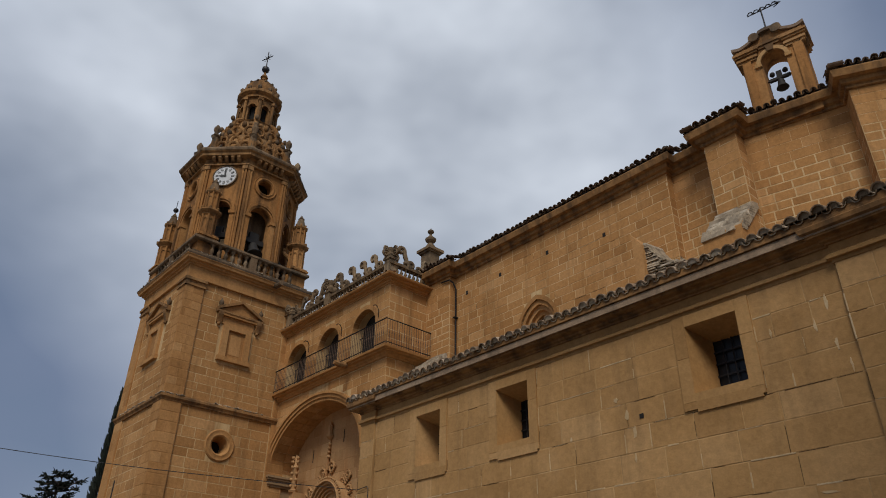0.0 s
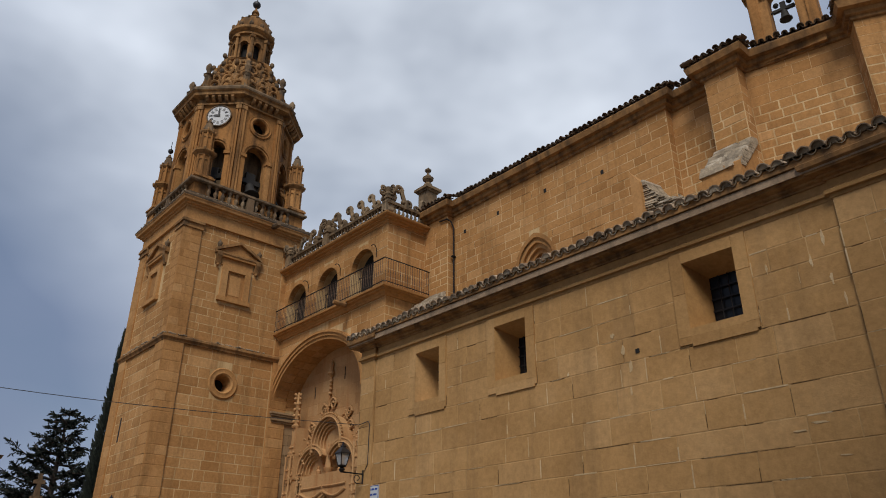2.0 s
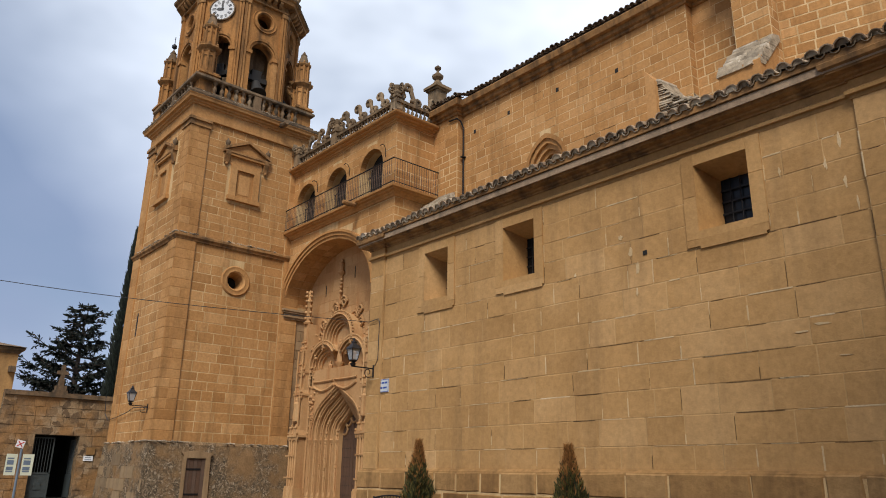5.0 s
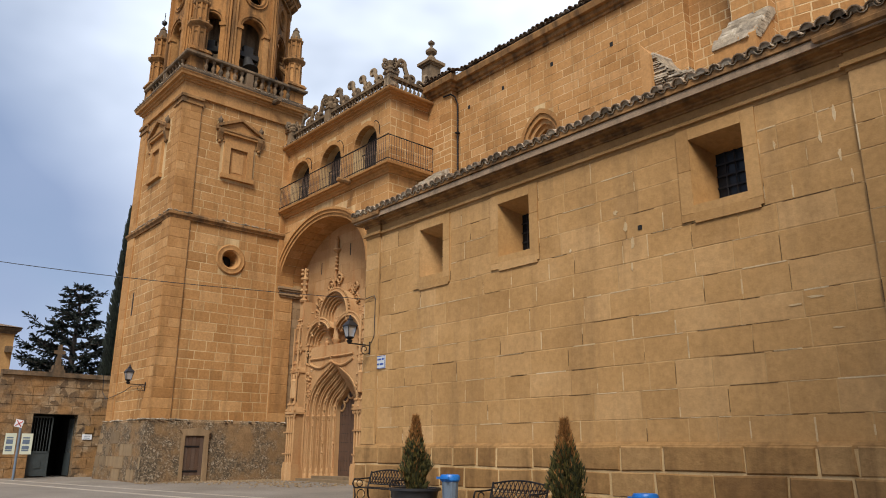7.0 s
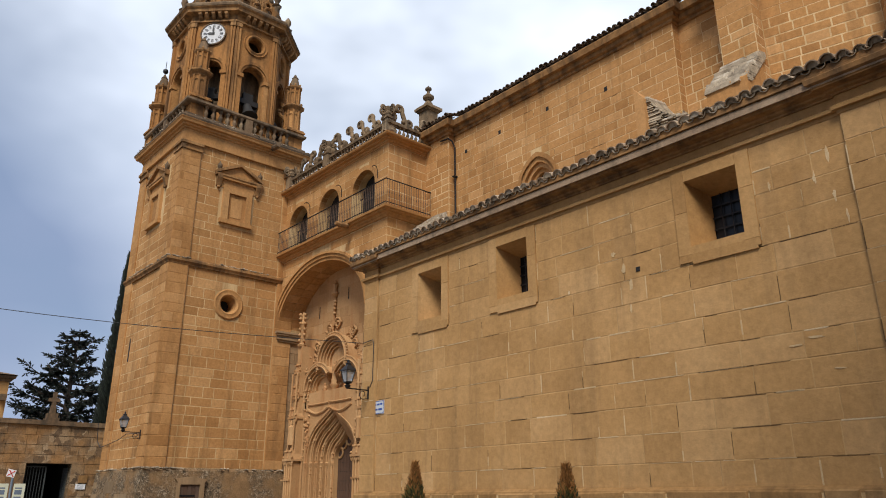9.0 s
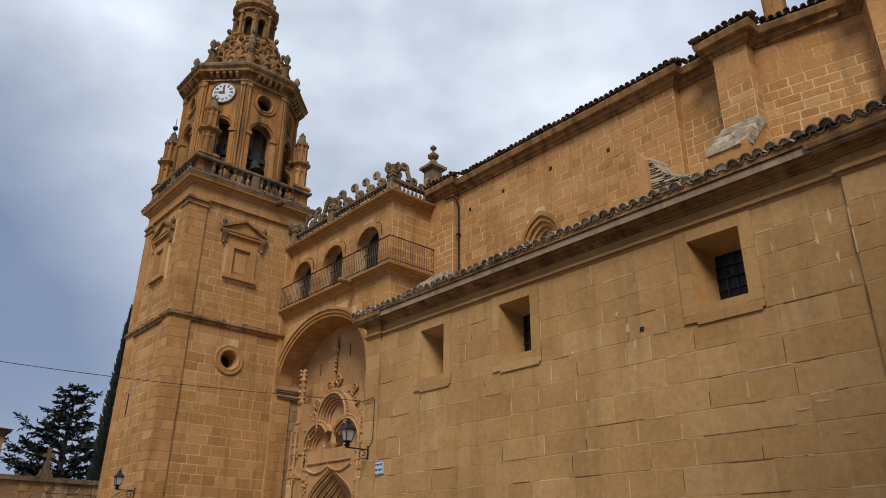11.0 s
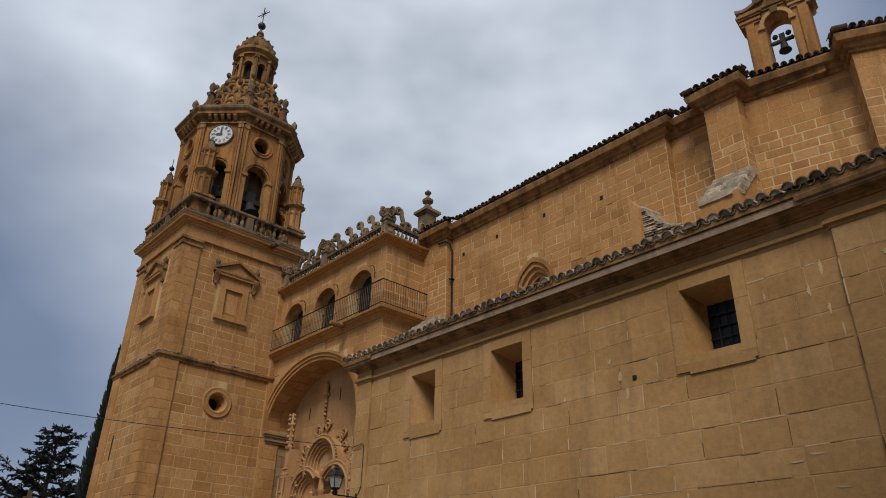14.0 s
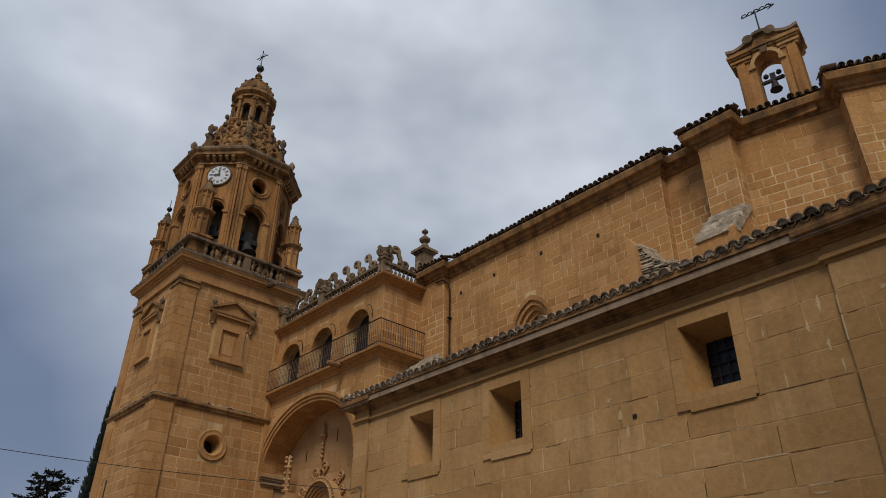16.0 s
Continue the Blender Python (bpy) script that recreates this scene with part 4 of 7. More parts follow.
# window surrounds, splayed reveals and bars
for x0, x1 in WINDOWS:
    a, b = x0 - 0.29, x1 + 0.29
    q = Shape().box(a + 0.3, b - 0.06, AY - 0.045, AY + 0.05, 6.03, 6.09).box(a, b, AY - 0.045, AY + 0.05, 6.09, 6.25).box(x0, x1, AY - 0.045, AY + 0.05, 6.25, WZ0)
    win = part("window", q, ASHLAR, aisle, "deep barred window with flat stone surround")
    for nm, bx in (("jamb", (a, x0, AY - 0.045, AY + 0.05, 6.255, 7.2)), ("jamb", (x1, b, AY - 0.045, AY + 0.05, 6.255, 7.35)), ("jamb", (a, x0, AY - 0.043, AY + 0.05, 7.21, 8.155)), ("jamb", (x1, b, AY - 0.043, AY + 0.05, 7.36, 8.155)), ("lintel", (x0 + 0.004, x1 - 0.004, AY - 0.045, AY + 0.05, WZ1, 8.155))):
        part(nm, Shape().box(*bx), ASHLAR, win)
    fx0, fx1, bx0, bx1 = x0, x1, x0 + 0.2, x1 - 0.1
    bz0, bz1, by = WZ0 + 0.22, WZ1 - 0.2, AY + 0.72
    q = Shape()
    q.add([(fx0, AY - 0.03, WZ0), (fx1, AY - 0.03, WZ0), (fx1, AY - 0.03, WZ1), (fx0, AY - 0.03, WZ1), (bx0, by, bz0), (bx1, by, bz0), (bx1, by, bz1), (bx0, by, bz1)],
          [(0, 1, 5, 4), (1, 2, 6, 5), (2, 3, 7, 6), (3, 0, 4, 7)])
    part("reveal", q, ASHLAR, win)
    part("pane", Shape().box(bx0 - 0.05, bx1 + 0.05, by + 0.03, by + 0.05, bz0 - 0.05, bz1 + 0.05), GLASS, win, "dark dusty window pane")
    for k in range(1, 4):
        t = bx0 + (bx1 - bx0) * k / 4
        part("window_bar", Shape().tube([(t, by - 0.03, bz0), (t, by - 0.03, bz1)], 0.014, 6), IRON, win)
    for k in range(1, 4):
        t = bz0 + (bz1 - bz0) * k / 4
        part("window_bar", Shape().box(bx0, bx1, by - 0.04, by - 0.02, t - 0.018, t + 0.018), IRON, win)


# ---- roofs of curved tiles ----
def tile_mesh(name, length=0.46, r0=0.105, r1=0.085):
    v, f = [], []
    for y, r in ((0, r0), (length, r1)):
        for t in (0, 0.018):
            for k in range(7):
                a = math.pi * k / 6
                v.append(((r - t) * math.cos(a), y, (r - t) * math.sin(a)))
    for k in range(6):
        f += [(k, k + 1, 15 + k, 14 + k), (7 + k + 1, 7 + k, 21 + k, 21 + k + 1), (k, 7 + k, 8 + k, k + 1), (14 + k, 15 + k, 22 + k, 21 + k)]
    for k in (0, 6):
        f.append((k, 14 + k, 21 + k, 7 + k))
    return Shape().add(v, f)


def tile_row(parent, a, b, slope, rows, pitch=0.24, rise=0.0, singles=0, seed=3, mat=TILE, size=1.0, plugs=False):
    """Curved tiles laid up a slope from the eave a to b (x, y, z), running back at right angles to it."""
    a, b = Vector(a), Vector(b)
    d = b - a
    u = d.normalized()
    back = Vector((-u.y, u.x, 0)).normalized()
    n = max(1, round(d.length / pitch))
    rng = random.Random(seed)
    me = tile_mesh("roof_tile").mesh("roof_tile", True)
    me.materials.append(mat)
    rest, cup, plug = Shape(), Shape(), Shape()
    ang = math.atan2(back.x * -1, back.y)
    for i in range(n):
        for j in range(rows):
            p = a + u * ((i + 0.5) * d.length / n) + back * (0.36 * j) + Vector((0, 0, 0.36 * j * slope + 0.03))
            m = Matrix.Translation(p + Vector((0, 0, rng.uniform(-0.02, 0.03))) + back * rng.uniform(-0.05, 0.03)) @ Matrix.Rotation(ang + rng.uniform(-0.1, 0.1), 4, "Z") @ Matrix.Rotation(math.atan(slope) - 0.03, 4, "X") @ Matrix.Scale(size * rng.uniform(0.88, 1.15), 4)
            if j == 0 and i < singles:
                ob = part("roof_tile", me, mat, parent)
                ob.matrix_basis = m
            else:
                t = tile_mesh("t")
                turned(t, m)
                rest.add(t.v, t.f)
            if j == 0 and plugs:
                t = Shape().prism([(0.095 * math.cos(math.pi * k / 6), 0, 0.095 * math.sin(math.pi * k / 6)) for k in range(7)], (0, rng.uniform(0.01, 0.05), 0), (0, 0.2, 0))
                turned(t, m)
                plug.add(t.v, t.f)
            if j < 2:
                t = tile_mesh("t", 0.46, 0.1, 0.085)
                p2 = a + u * ((i + 1.0) * d.length / n) + back * (0.36 * j) + Vector((0, 0, 0.36 * j * slope + 0.075))
                turned(t, Matrix.Translation(p2) @ Matrix.Rotation(ang, 4, "Z") @ Matrix.Rotation(math.atan(slope), 4, "X") @ Matrix.Rotation(math.pi, 4, "Y"))
                cup.add(t.v, t.f)
    if plug.v:
        part("tile_mortar", plug, LIME_TILE, parent, "lime mortar packed under the eave tiles", kind="stuff")
    for sh, label, m in ((rest, "upper rows of curved clay tiles", mat), (cup, "channel tiles at the eave", LIME_TILE if plugs else mat)):
        if sh.v:
            part("tiling", sh, m, parent, label, smooth=True, kind="stuff")


aisle_roof = part("roof", Shape().prism([(AX0 - 0.4, 13.1, 8.86), (AX0 - 0.4, 20.7, 11.6), (AX0 - 0.4, 20.7, 11.4), (AX0 - 0.4, 13.1, 8.7)], (0, 0, 0), (AX1 - AX0 + 0.8, 0, 0)), TILE, aisle, "lean-to roof of old curved clay tiles")
tile_row(aisle_roof, (AX0 - 0.42, 13.0, 8.93), (AX1 + 0.45, 13.0, 9.0), 0.36, 4, 0.27, singles=75, size=1.25, plugs=True)

# ---- church: nave and chancel ----
nave = thing("church_nave", (-14, 23, 0), "high sandstone nave wall with tiled eaves cornice", "church")
NY, NTOP = 20.75, 17.63
# plan of the wall face, from the porch to the chancel
PLAN = [(-24.38, 20.4), (-22.72, 20.4), (-22.72, NY), (-11.1, NY), (-11.1, 21.15), (-9.3, 21.15), (-9.3, 20.4), (-8.12, 20.4), (-8.12, 21.0), (-4.95, 21.78), (-4.6, 21.1), (-1.4, 22.8), (4.0, 27.0)]
PX = -22.72 + 5.0
NOTCH = PLAN[:3] + [(PX - 0.98, NY), (PX - 0.98, NY + 0.7), (PX + 0.98, NY + 0.7), (PX + 0.98, NY)] + PLAN[3:]
s = Shape().prism([(x, y, 0) for x, y in NOTCH] + [(4.0, 34, 0), (-24.38, 34, 0)], (0, 0, 8), (0, 0, NTOP + 0.1))


def pointed(w, spring=13.4):
    """Half-width w, drawn to a point."""
    r = w * 1.35
    pts = [(w * (1 - i / 8), spring + math.sqrt(max(0, r * r - (w * (1 - i / 8) + r - w) ** 2))) for i in range(9)]
    return pts + [(-x, z) for x, z in pts[::-1][1:]]


s.prism([(PX - 0.98, 0, NTOP + 0.1), (PX + 0.98, 0, NTOP + 0.1)] + [(PX + x, 0, z) for x, z in pointed(0.98)], (0, NY, 0), (0, NY + 0.7, 0))
wall_nave = part("wall", s, MORTAR, nave)
for k, ((x0, y0), (x1, y1)) in enumerate(zip(PLAN, PLAN[1:])):
    L = math.hypot(x1 - x0, y1 - y0)
    if L < 0.1:
        continue
    u = ((x1 - x0) / L, (y1 - y0) / L, 0)
    n = (u[1], -u[0], 0)

    def nave_skip(z0, z1, k=k):
        if k == 2 and z1 > 11 and z0 < 14.75:
            h = max(0, z0 - 13.55)
            w = 0.95 if h <= 0 else 0.95 * max(0, 1 - (h / 1.2) ** 2) ** 0.5
            return [(5.0 - w, 5.0 + w)]
        return []
    plainer = k in (2,)
    if plainer:
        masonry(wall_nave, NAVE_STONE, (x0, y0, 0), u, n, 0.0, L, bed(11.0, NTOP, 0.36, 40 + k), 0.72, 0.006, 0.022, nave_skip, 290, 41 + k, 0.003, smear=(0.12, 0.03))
    else:
        # pointed up with broad lime joints low down, smooth with tight joints above
        masonry(wall_nave, NAVE_STONE, (x0, y0, 0), u, n, 0.0, L, bed(11.0, 16.1, 0.33, 40 + k), 0.58, 0.006, 0.042, None, 0, 41 + k, 0.003)
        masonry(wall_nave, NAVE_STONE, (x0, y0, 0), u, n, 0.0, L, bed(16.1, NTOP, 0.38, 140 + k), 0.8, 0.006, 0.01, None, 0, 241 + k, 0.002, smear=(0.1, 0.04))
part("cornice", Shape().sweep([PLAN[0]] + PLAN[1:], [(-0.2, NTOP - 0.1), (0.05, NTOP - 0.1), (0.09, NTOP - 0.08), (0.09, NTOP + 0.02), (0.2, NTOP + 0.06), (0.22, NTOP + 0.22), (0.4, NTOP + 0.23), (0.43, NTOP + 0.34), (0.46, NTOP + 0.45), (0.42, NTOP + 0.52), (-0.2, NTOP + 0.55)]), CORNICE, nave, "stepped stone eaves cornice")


def offset_plan(plan, d):
    out = []
    c = [Vector(p) for p in plan]
    for i in range(len(c)):
        a = c[i] - c[i - 1] if i else c[1] - c[0]
        b = c[i + 1] - c[i] if i < len(c) - 1 else a
        na, nb = Vector((a.y, -a.x)).normalized(), Vector((b.y, -b.x)).normalized()
        k = na + nb
        k = k / max(0.3, k.dot(na))
        out.append(c[i] + k * d)
    return out


EAVE = offset_plan(PLAN, 0.5)
DECK = offset_plan(PLAN, 0.36)
roof_nave = part("roof", Shape().prism([(p.x, p.y, 0) for p in DECK] + [(4.0, 33, 0), (-24.0, 33, 0)], (0, 0, NTOP + 0.44), (0, 0, NTOP + 0.58)), TILE, nave, "tiled roof edge of the nave")
for k, (p, q) in enumerate(zip(EAVE, EAVE[1:])):
    if (q - p).length > 0.15:
        front = abs((q - p).normalized().y) < 0.75
        tile_row(roof_nave, (p.x, p.y, NTOP + 0.58), (q.x, q.y, NTOP + 0.58), 0.3 if front else 0.05, 2 if front and (q - p).length > 3 else 1, 0.24, singles=50 if k == 2 else 0, seed=50 + k, mat=DARK_TILE, size=1.02)
# pointed window
q = Shape()
for j, (w, y) in enumerate(((1.14, -0.03), (0.98, 0.06), (0.83, 0.2), (0.68, 0.34))):
    outer, inner = pointed(w), pointed(w - 0.16)
    top = [(PX + x, NY + y, z) for x, z in outer]
    bot = [(PX + x, NY + y, z) for x, z in inner]
    deep = [(PX + x, NY + y + 0.16, z) for x, z in inner]
    n9 = len(top)
    q.add([(PX + outer[0][0], NY + y, 11)] + top + [(PX - outer[0][0], NY + y, 11)] + [(PX + inner[0][0], NY + y, 11)] + bot + [(PX - inner[0][0], NY + y, 11)] + [(PX + inner[0][0], NY + y + 0.16, 11)] + deep + [(PX - inner[0][0], NY + y + 0.16, 11)],
          [(i, i + 1, n9 + 3 + i, n9 + 2 + i) for i in range(n9 + 1)] + [(n9 + 2 + i, n9 + 3 + i, 2 * n9 + 5 + i, 2 * n9 + 4 + i) for i in range(n9 + 1)])
# near-black sheet puts shade behind the pointed window
part("window_backing", Shape().box(PX - 0.9, PX + 0.9, NY + 0.5, NY + 0.55, 11, 15), SHADE_BLACK, nave)
pointed_window = part("pointed_window", q, TOWER_STONE, nave, "pointed stone window with stepped mouldings")
# glacis blocks and limed weatherings on the aisle roof
for x0, x1, ya, za, yb, zb, label in ((-24.2, -22.85, 20.45, 13.75, 18.2, 11.7, "sloping limed buttress cap"), (-9.36, -8.06, 20.42, 14.66, 19.1, 13.25, "sloping limed buttress cap")):
    q = Shape().prism([(x0, ya, 10), (x0, ya, za), (x0, yb, zb), (x0, yb, 10)], (0, 0, 0), (x1 - x0, 0, 0))
    cap = part("buttress", q, NAVE_STONE, nave)
    rng = random.Random(int(-x0 * 10))
    layers = max(8, int((za - zb) / 0.062))
    for k in range(layers):
        t = (k + 0.5) / layers
        y0, z0 = yb + (ya - yb) * k / layers, zb + (za - zb) * k / layers
        x = x0 - 0.04
        while x < x1:
            w = min(rng.uniform(0.3, 0.9), x1 + 0.04 - x)
            j = [rng.uniform(-0.07, 0.07) for _ in range(8)]
            h = (za - zb) / layers + 0.02
            f0, d0 = y0 - 0.06 + j[0], y0 + (ya - yb) / layers + 0.25
            q = Shape().add([(x, f0, z0 - 0.12), (x + w - 0.02, f0 + j[1], z0 - 0.12), (x + w, d0, z0 - 0.1), (x, d0, z0 - 0.1), (x + 0.02, f0 + 0.05, z0 + h + j[3] * 0.5), (x + w - 0.05, f0 + 0.06 + j[4] * 0.4, z0 + h + j[5] * 0.5), (x + w - 0.02, d0, z0 + h * 1.3), (x + 0.02, d0, z0 + h * 1.3)],
                            [(0, 1, 5, 4), (1, 2, 6, 5), (2, 3, 7, 6), (3, 0, 4, 7), (4, 5, 6, 7), (3, 2, 1, 0)])
            part("rubble_slab", q, LIME_TILE, cap)
            x += w
gx, gz = -12.15, 14.8
gable = part("buttress", Shape().prism([(gx, 0, 11), (gx, 0, gz), (gx + 0.14, 0, gz - 0.2), (gx + 0.36, 0, gz - 0.5), (gx + 0.4, 0, 11)], (0, 19.5, 0), (0, 20.8, 0)), NAVE_STONE, nave, "thin upright stone half gable of a buttress")
rng = random.Random(88)
for k in range(30):
    # courses of thin slabs that sweep down in a hollow curve behind the gable
    t = k / 29
    z = gz - 0.34 - 2.3 * t
    x, end = gx + 0.32, gx + 0.42 + 0.7 * t + 2.4 * t ** 2.0
    while x < end:
        w = min(rng.uniform(0.25, 0.6), end - x + 0.06)
        j = [rng.uniform(-0.035, 0.035) for _ in range(6)]
        bow = 0.16 * math.sin(3.0 * (x - gx))
        f0 = 19.62 + 0.3 * (x - gx) / 2 + j[0]
        q = Shape().add([(x, f0, z - bow), (x + w - 0.015, f0 + j[1], z - bow - 0.03), (x + w, 20.8, z), (x, 20.8, z), (x + 0.02, f0 + 0.03, z - bow + 0.085 + j[2] * 0.5), (x + w - 0.05, f0 + 0.04, z - bow + 0.06 + j[3] * 0.5), (x + w - 0.03, 20.8, z + 0.1), (x + 0.02, 20.8, z + 0.1)],
                        [(0, 1, 5, 4), (1, 2, 6, 5), (2, 3, 7, 6), (3, 0, 4, 7), (4, 5, 6, 7), (3, 2, 1, 0)])
        part("rubble_slab", q, LIME_TILE, gable)
        x += w
# rain pipe
rain = thing("rain_pipe", (-22.55, NY, 12), "dark iron rain pipe in the corner of the nave wall", "pipe")
part("pipe", Shape().tube([(-23.2, 20.32, 17.36), (-22.66, 20.32, 17.3), (-22.6, 20.5, 17.2), (-22.58, 20.66, 16.9), (-22.58, 20.66, 11.6)], 0.042, 8), IRON, rain, smooth=True)
for z in (13.2, 15.4):
    part("bracket", Shape().box(-22.66, -22.5, 20.55, 20.76, z, z + 0.05), IRON, rain)
# putlog holes in the nave wall, near-black boxes in place of their shade
for x, z in ((-21.9, 16.5), (-19.75, 16.62), (-17.0, 16.6), (-14.1, 16.2), (-8.0, 17.0)):
    if x < -10:
        part("putlog_hole", Shape().box(x - 0.07, x + 0.07, NY - 0.016, NY + 0.03, z - 0.09, z + 0.09), SHADE_BLACK, wall_nave)
# mortar bed under the eave tiles of the aisle
part("eave_bed", Shape().box(AX0 - 0.36, AX1 + 0.4, 13.06, 13.5, 8.88, 9.04), CORNICE, aisle, "limed mortar bed under the eave tiles")
# cement repairs in the aisle wall
rng = random.Random(140)
for x, z, w, h in ((-9.35, 6.75, 0.16, 0.12), (-9.1, 6.3, 0.12, 0.3), (-8.95, 5.9, 0.1, 0.3), (-9.0, 5.4, 0.08, 0.25), (-5.2, 4.15, 0.35, 0.05), (-5.6, 4.05, 0.3, 0.04), (-4.9, 3.55, 0.3, 0.035), (-4.45, 7.5, 0.07, 0.32), (-4.75, 7.1, 0.07, 0.3), (-4.45, 6.7, 0.09, 0.3), (-4.3, 6.2, 0.05, 0.3), (-5.6, 7.2, 0.06, 0.2), (-3.3, 7.4, 0.2, 0.1), (-10.7, 6.1, 0.1, 0.12)):
    w, h = w * 0.45, h * 0.5
    pts = [(x + w * math.cos(i * math.pi / 5) * rng.uniform(0.3, 1.3), 0, z + h * math.sin(i * math.pi / 5) * rng.uniform(0.3, 1.3)) for i in range(10)]
    d = 0.089 if x > AX1 - 1.14 else 0.0125
    part("cement_repair", Shape().prism(pts, (0, AY - d - 0.002, 0), (0, AY, 0)), PALE_MORTAR, wall_aisle)
# near-black box paints the shade of a drain hole
part("drain_hole", Shape().box(-8.78, -8.68, AY - 0.02, AY, 6.2, 6.3), SHADE_BLACK, wall_aisle)

# ---- porch with loggia between tower and aisle ----
LY, LX = 18.15, -24.38
porch = thing("church_porch", (-29, 19, 0), "sandstone porch with great arch, balcony and arcaded loggia", "church")
ARC, ASP, AR, AF = -29.78, 9.6, 3.92, 0.74
s = Shape()
s.box(ARC + AR, LX, LY, LY + 1.3, 0, 13.4)
s.prism([(x, 0, z) for x, z in arch_top(TX, ARC + AR, ASP, 13.4, AR, ARC, 36, AF)], (0, LY, 0), (0, LY + 1.3, 0))
GAL = [(-32.25, 0.93), (-29.3, 0.93), (-26.3, 0.93)]
GSP = 15.35
edges = [TX] + [(a[0] + b[0]) / 2 for a, b in zip(GAL, GAL[1:])] + [LX]
for (c, r), x0, x1 in zip(GAL, edges, edges[1:]):
    s.box(x0, c - r, LY, LY + 0.7, 13.4, GSP).box(c + r, x1, LY, LY + 0.7, 13.4, GSP)
    s.prism([(x, 0, z) for x, z in arch_top(x0, x1, GSP, 17.0, r, c)], (0, LY, 0), (0, LY + 0.7, 0))
s.box(LX - 0.7, LX, LY + 0.7, 20.6, 13.4, 17.0).box(LX - 0.7, LX, LY + 1.3, 20.6, 8, 13.4)
wall_porch = part("wall", s, MORTAR, porch)


def porch_skip(z0, z1):
    out = []
    if z0 < ASP + AR + 0.4:
        h = max(0.0, z0 - ASP) / 0.8
        if h < AR + 0.3:
            k = AR + 0.01 if h == 0 else math.sqrt((AR + 0.3) ** 2 - h * h)
            out.append((ARC - k, ARC + k))
    if z1 > 13.4:
        for c, r in GAL:
            h = max(0.0, z0 - GSP)
            if h < r + 0.02:
                k = math.sqrt((r + 0.02) ** 2 - h * h)
                out.append((c - k, c + k))
    return out


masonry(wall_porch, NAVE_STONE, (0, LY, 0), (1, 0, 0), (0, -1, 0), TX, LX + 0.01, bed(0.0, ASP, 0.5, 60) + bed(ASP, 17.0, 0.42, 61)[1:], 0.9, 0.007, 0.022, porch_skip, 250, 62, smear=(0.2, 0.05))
masonry(wall_porch, NAVE_STONE, (LX, LY, 0), (0, 1, 0), (1, 0, 0), -0.01, 2.4, bed(9.0, 17.0, 0.45, 63), 0.8, 0.006, 0.045, None, 60, 64)
for c, r in GAL:
    for k in range(11):
        part("arch_stone", arch_ring(Shape(), c, GSP, r - 0.01, r + 0.22, LY - 0.012, LY + 0.3, 3, math.pi * k / 11 + 0.012, math.pi * (k + 1) / 11 - 0.012), NAVE_STONE, wall_porch)
q = Shape()
SK = AR * (1 - AF)
arch_ring(q, ARC, ASP, AR - 0.02, AR + 0.14, LY - 0.06, LY + 0.2, 40, sink=SK)
arch_ring(q, ARC, ASP, AR + 0.14, AR + 0.3, LY - 0.13, LY + 0.2, 40, sink=SK)
arch_ring(q, ARC, ASP, AR + 0.3, AR + 0.42, LY - 0.2, LY + 0.2, 40, sink=SK)
part("arch_moulding", q, NAVE_STONE, porch, "stepped moulding round the great arch")
q = Shape()
for k in range(22):
    a0, a1 = math.pi * k / 22 + 0.004, math.pi * (k + 1) / 22 - 0.004
    arch_ring(q, ARC, ASP, AR - 0.035, AR + 0.05, LY + 0.01, LY + 0.68, 2, a0, a1, SK)
    arch_ring(q, ARC, ASP, AR - 0.035, AR + 0.05, LY + 0.7, LY + 1.42, 2, a0, a1, SK)
part("arch_soffit", q, NAVE_STONE, porch, kind="stuff")
q = Shape()
for z, g in ((9.12, 0.05), (9.22, 0.11), (9.33, 0.07), (9.44, 0.14), (9.54, 0.19)):
    q.box(TX - 0.02, TX + 0.1 + g, LY - g, LY + 1.5, z, z + 0.1)
part("impost", q, JAMB_STONE, porch, "moulded impost of the great arch")
part("jamb", Shape().box(TX - 0.5, TX - 0.01, LY - 0.1, 20.9, 0, 13.3), JAMB_STONE, porch)
masonry(wall_porch, JAMB_STONE, (TX, LY, 0), (0, 1, 0), (1, 0, 0), 0.0, 1.4, bed(0, 9.1, 0.5, 66), 0.7, 0.02, 0.014, None, 0, 67)
# balcony
def balcony_run(g):
    return [(TX + 0.02, LY - g), (LX + g, LY - g), (LX + g, 20.55)]


part("balcony_slab", Shape().sweep([(TX + 0.02, LY), (LX, LY), (LX, 20.55)], [(-0.05, 13.36), (0.06, 13.36), (0.1, 13.44), (0.14, 13.46), (0.18, 13.54), (0.3, 13.57), (0.33, 13.63), (0.44, 13.65), (0.46, 13.74), (-0.05, 13.76)]), NAVE_STONE, porch, "moulded stone balcony ledge")
railing = thing("balcony_railing", (-29, LY - 0.38, 13.75), "thin rusted iron balcony railing", "railing")
run_b = balcony_run(0.38)
for z in (13.88, 15.0):
    part("rail", Shape().tube([(x, y, z) for x, y in run_b], 0.022 if z < 14 else 0.03, 6), IRON, railing)
bar_mesh = Shape().tube([(0, 0, 13.75), (0, 0, 14.3), (0, 0, 14.36), (0, 0, 14.42), (0, 0, 15.0)], [0.012, 0.012, 0.026, 0.012, 0.012], 5).mesh("bar")
bar_mesh.materials.append(RUSTED)
k = 0
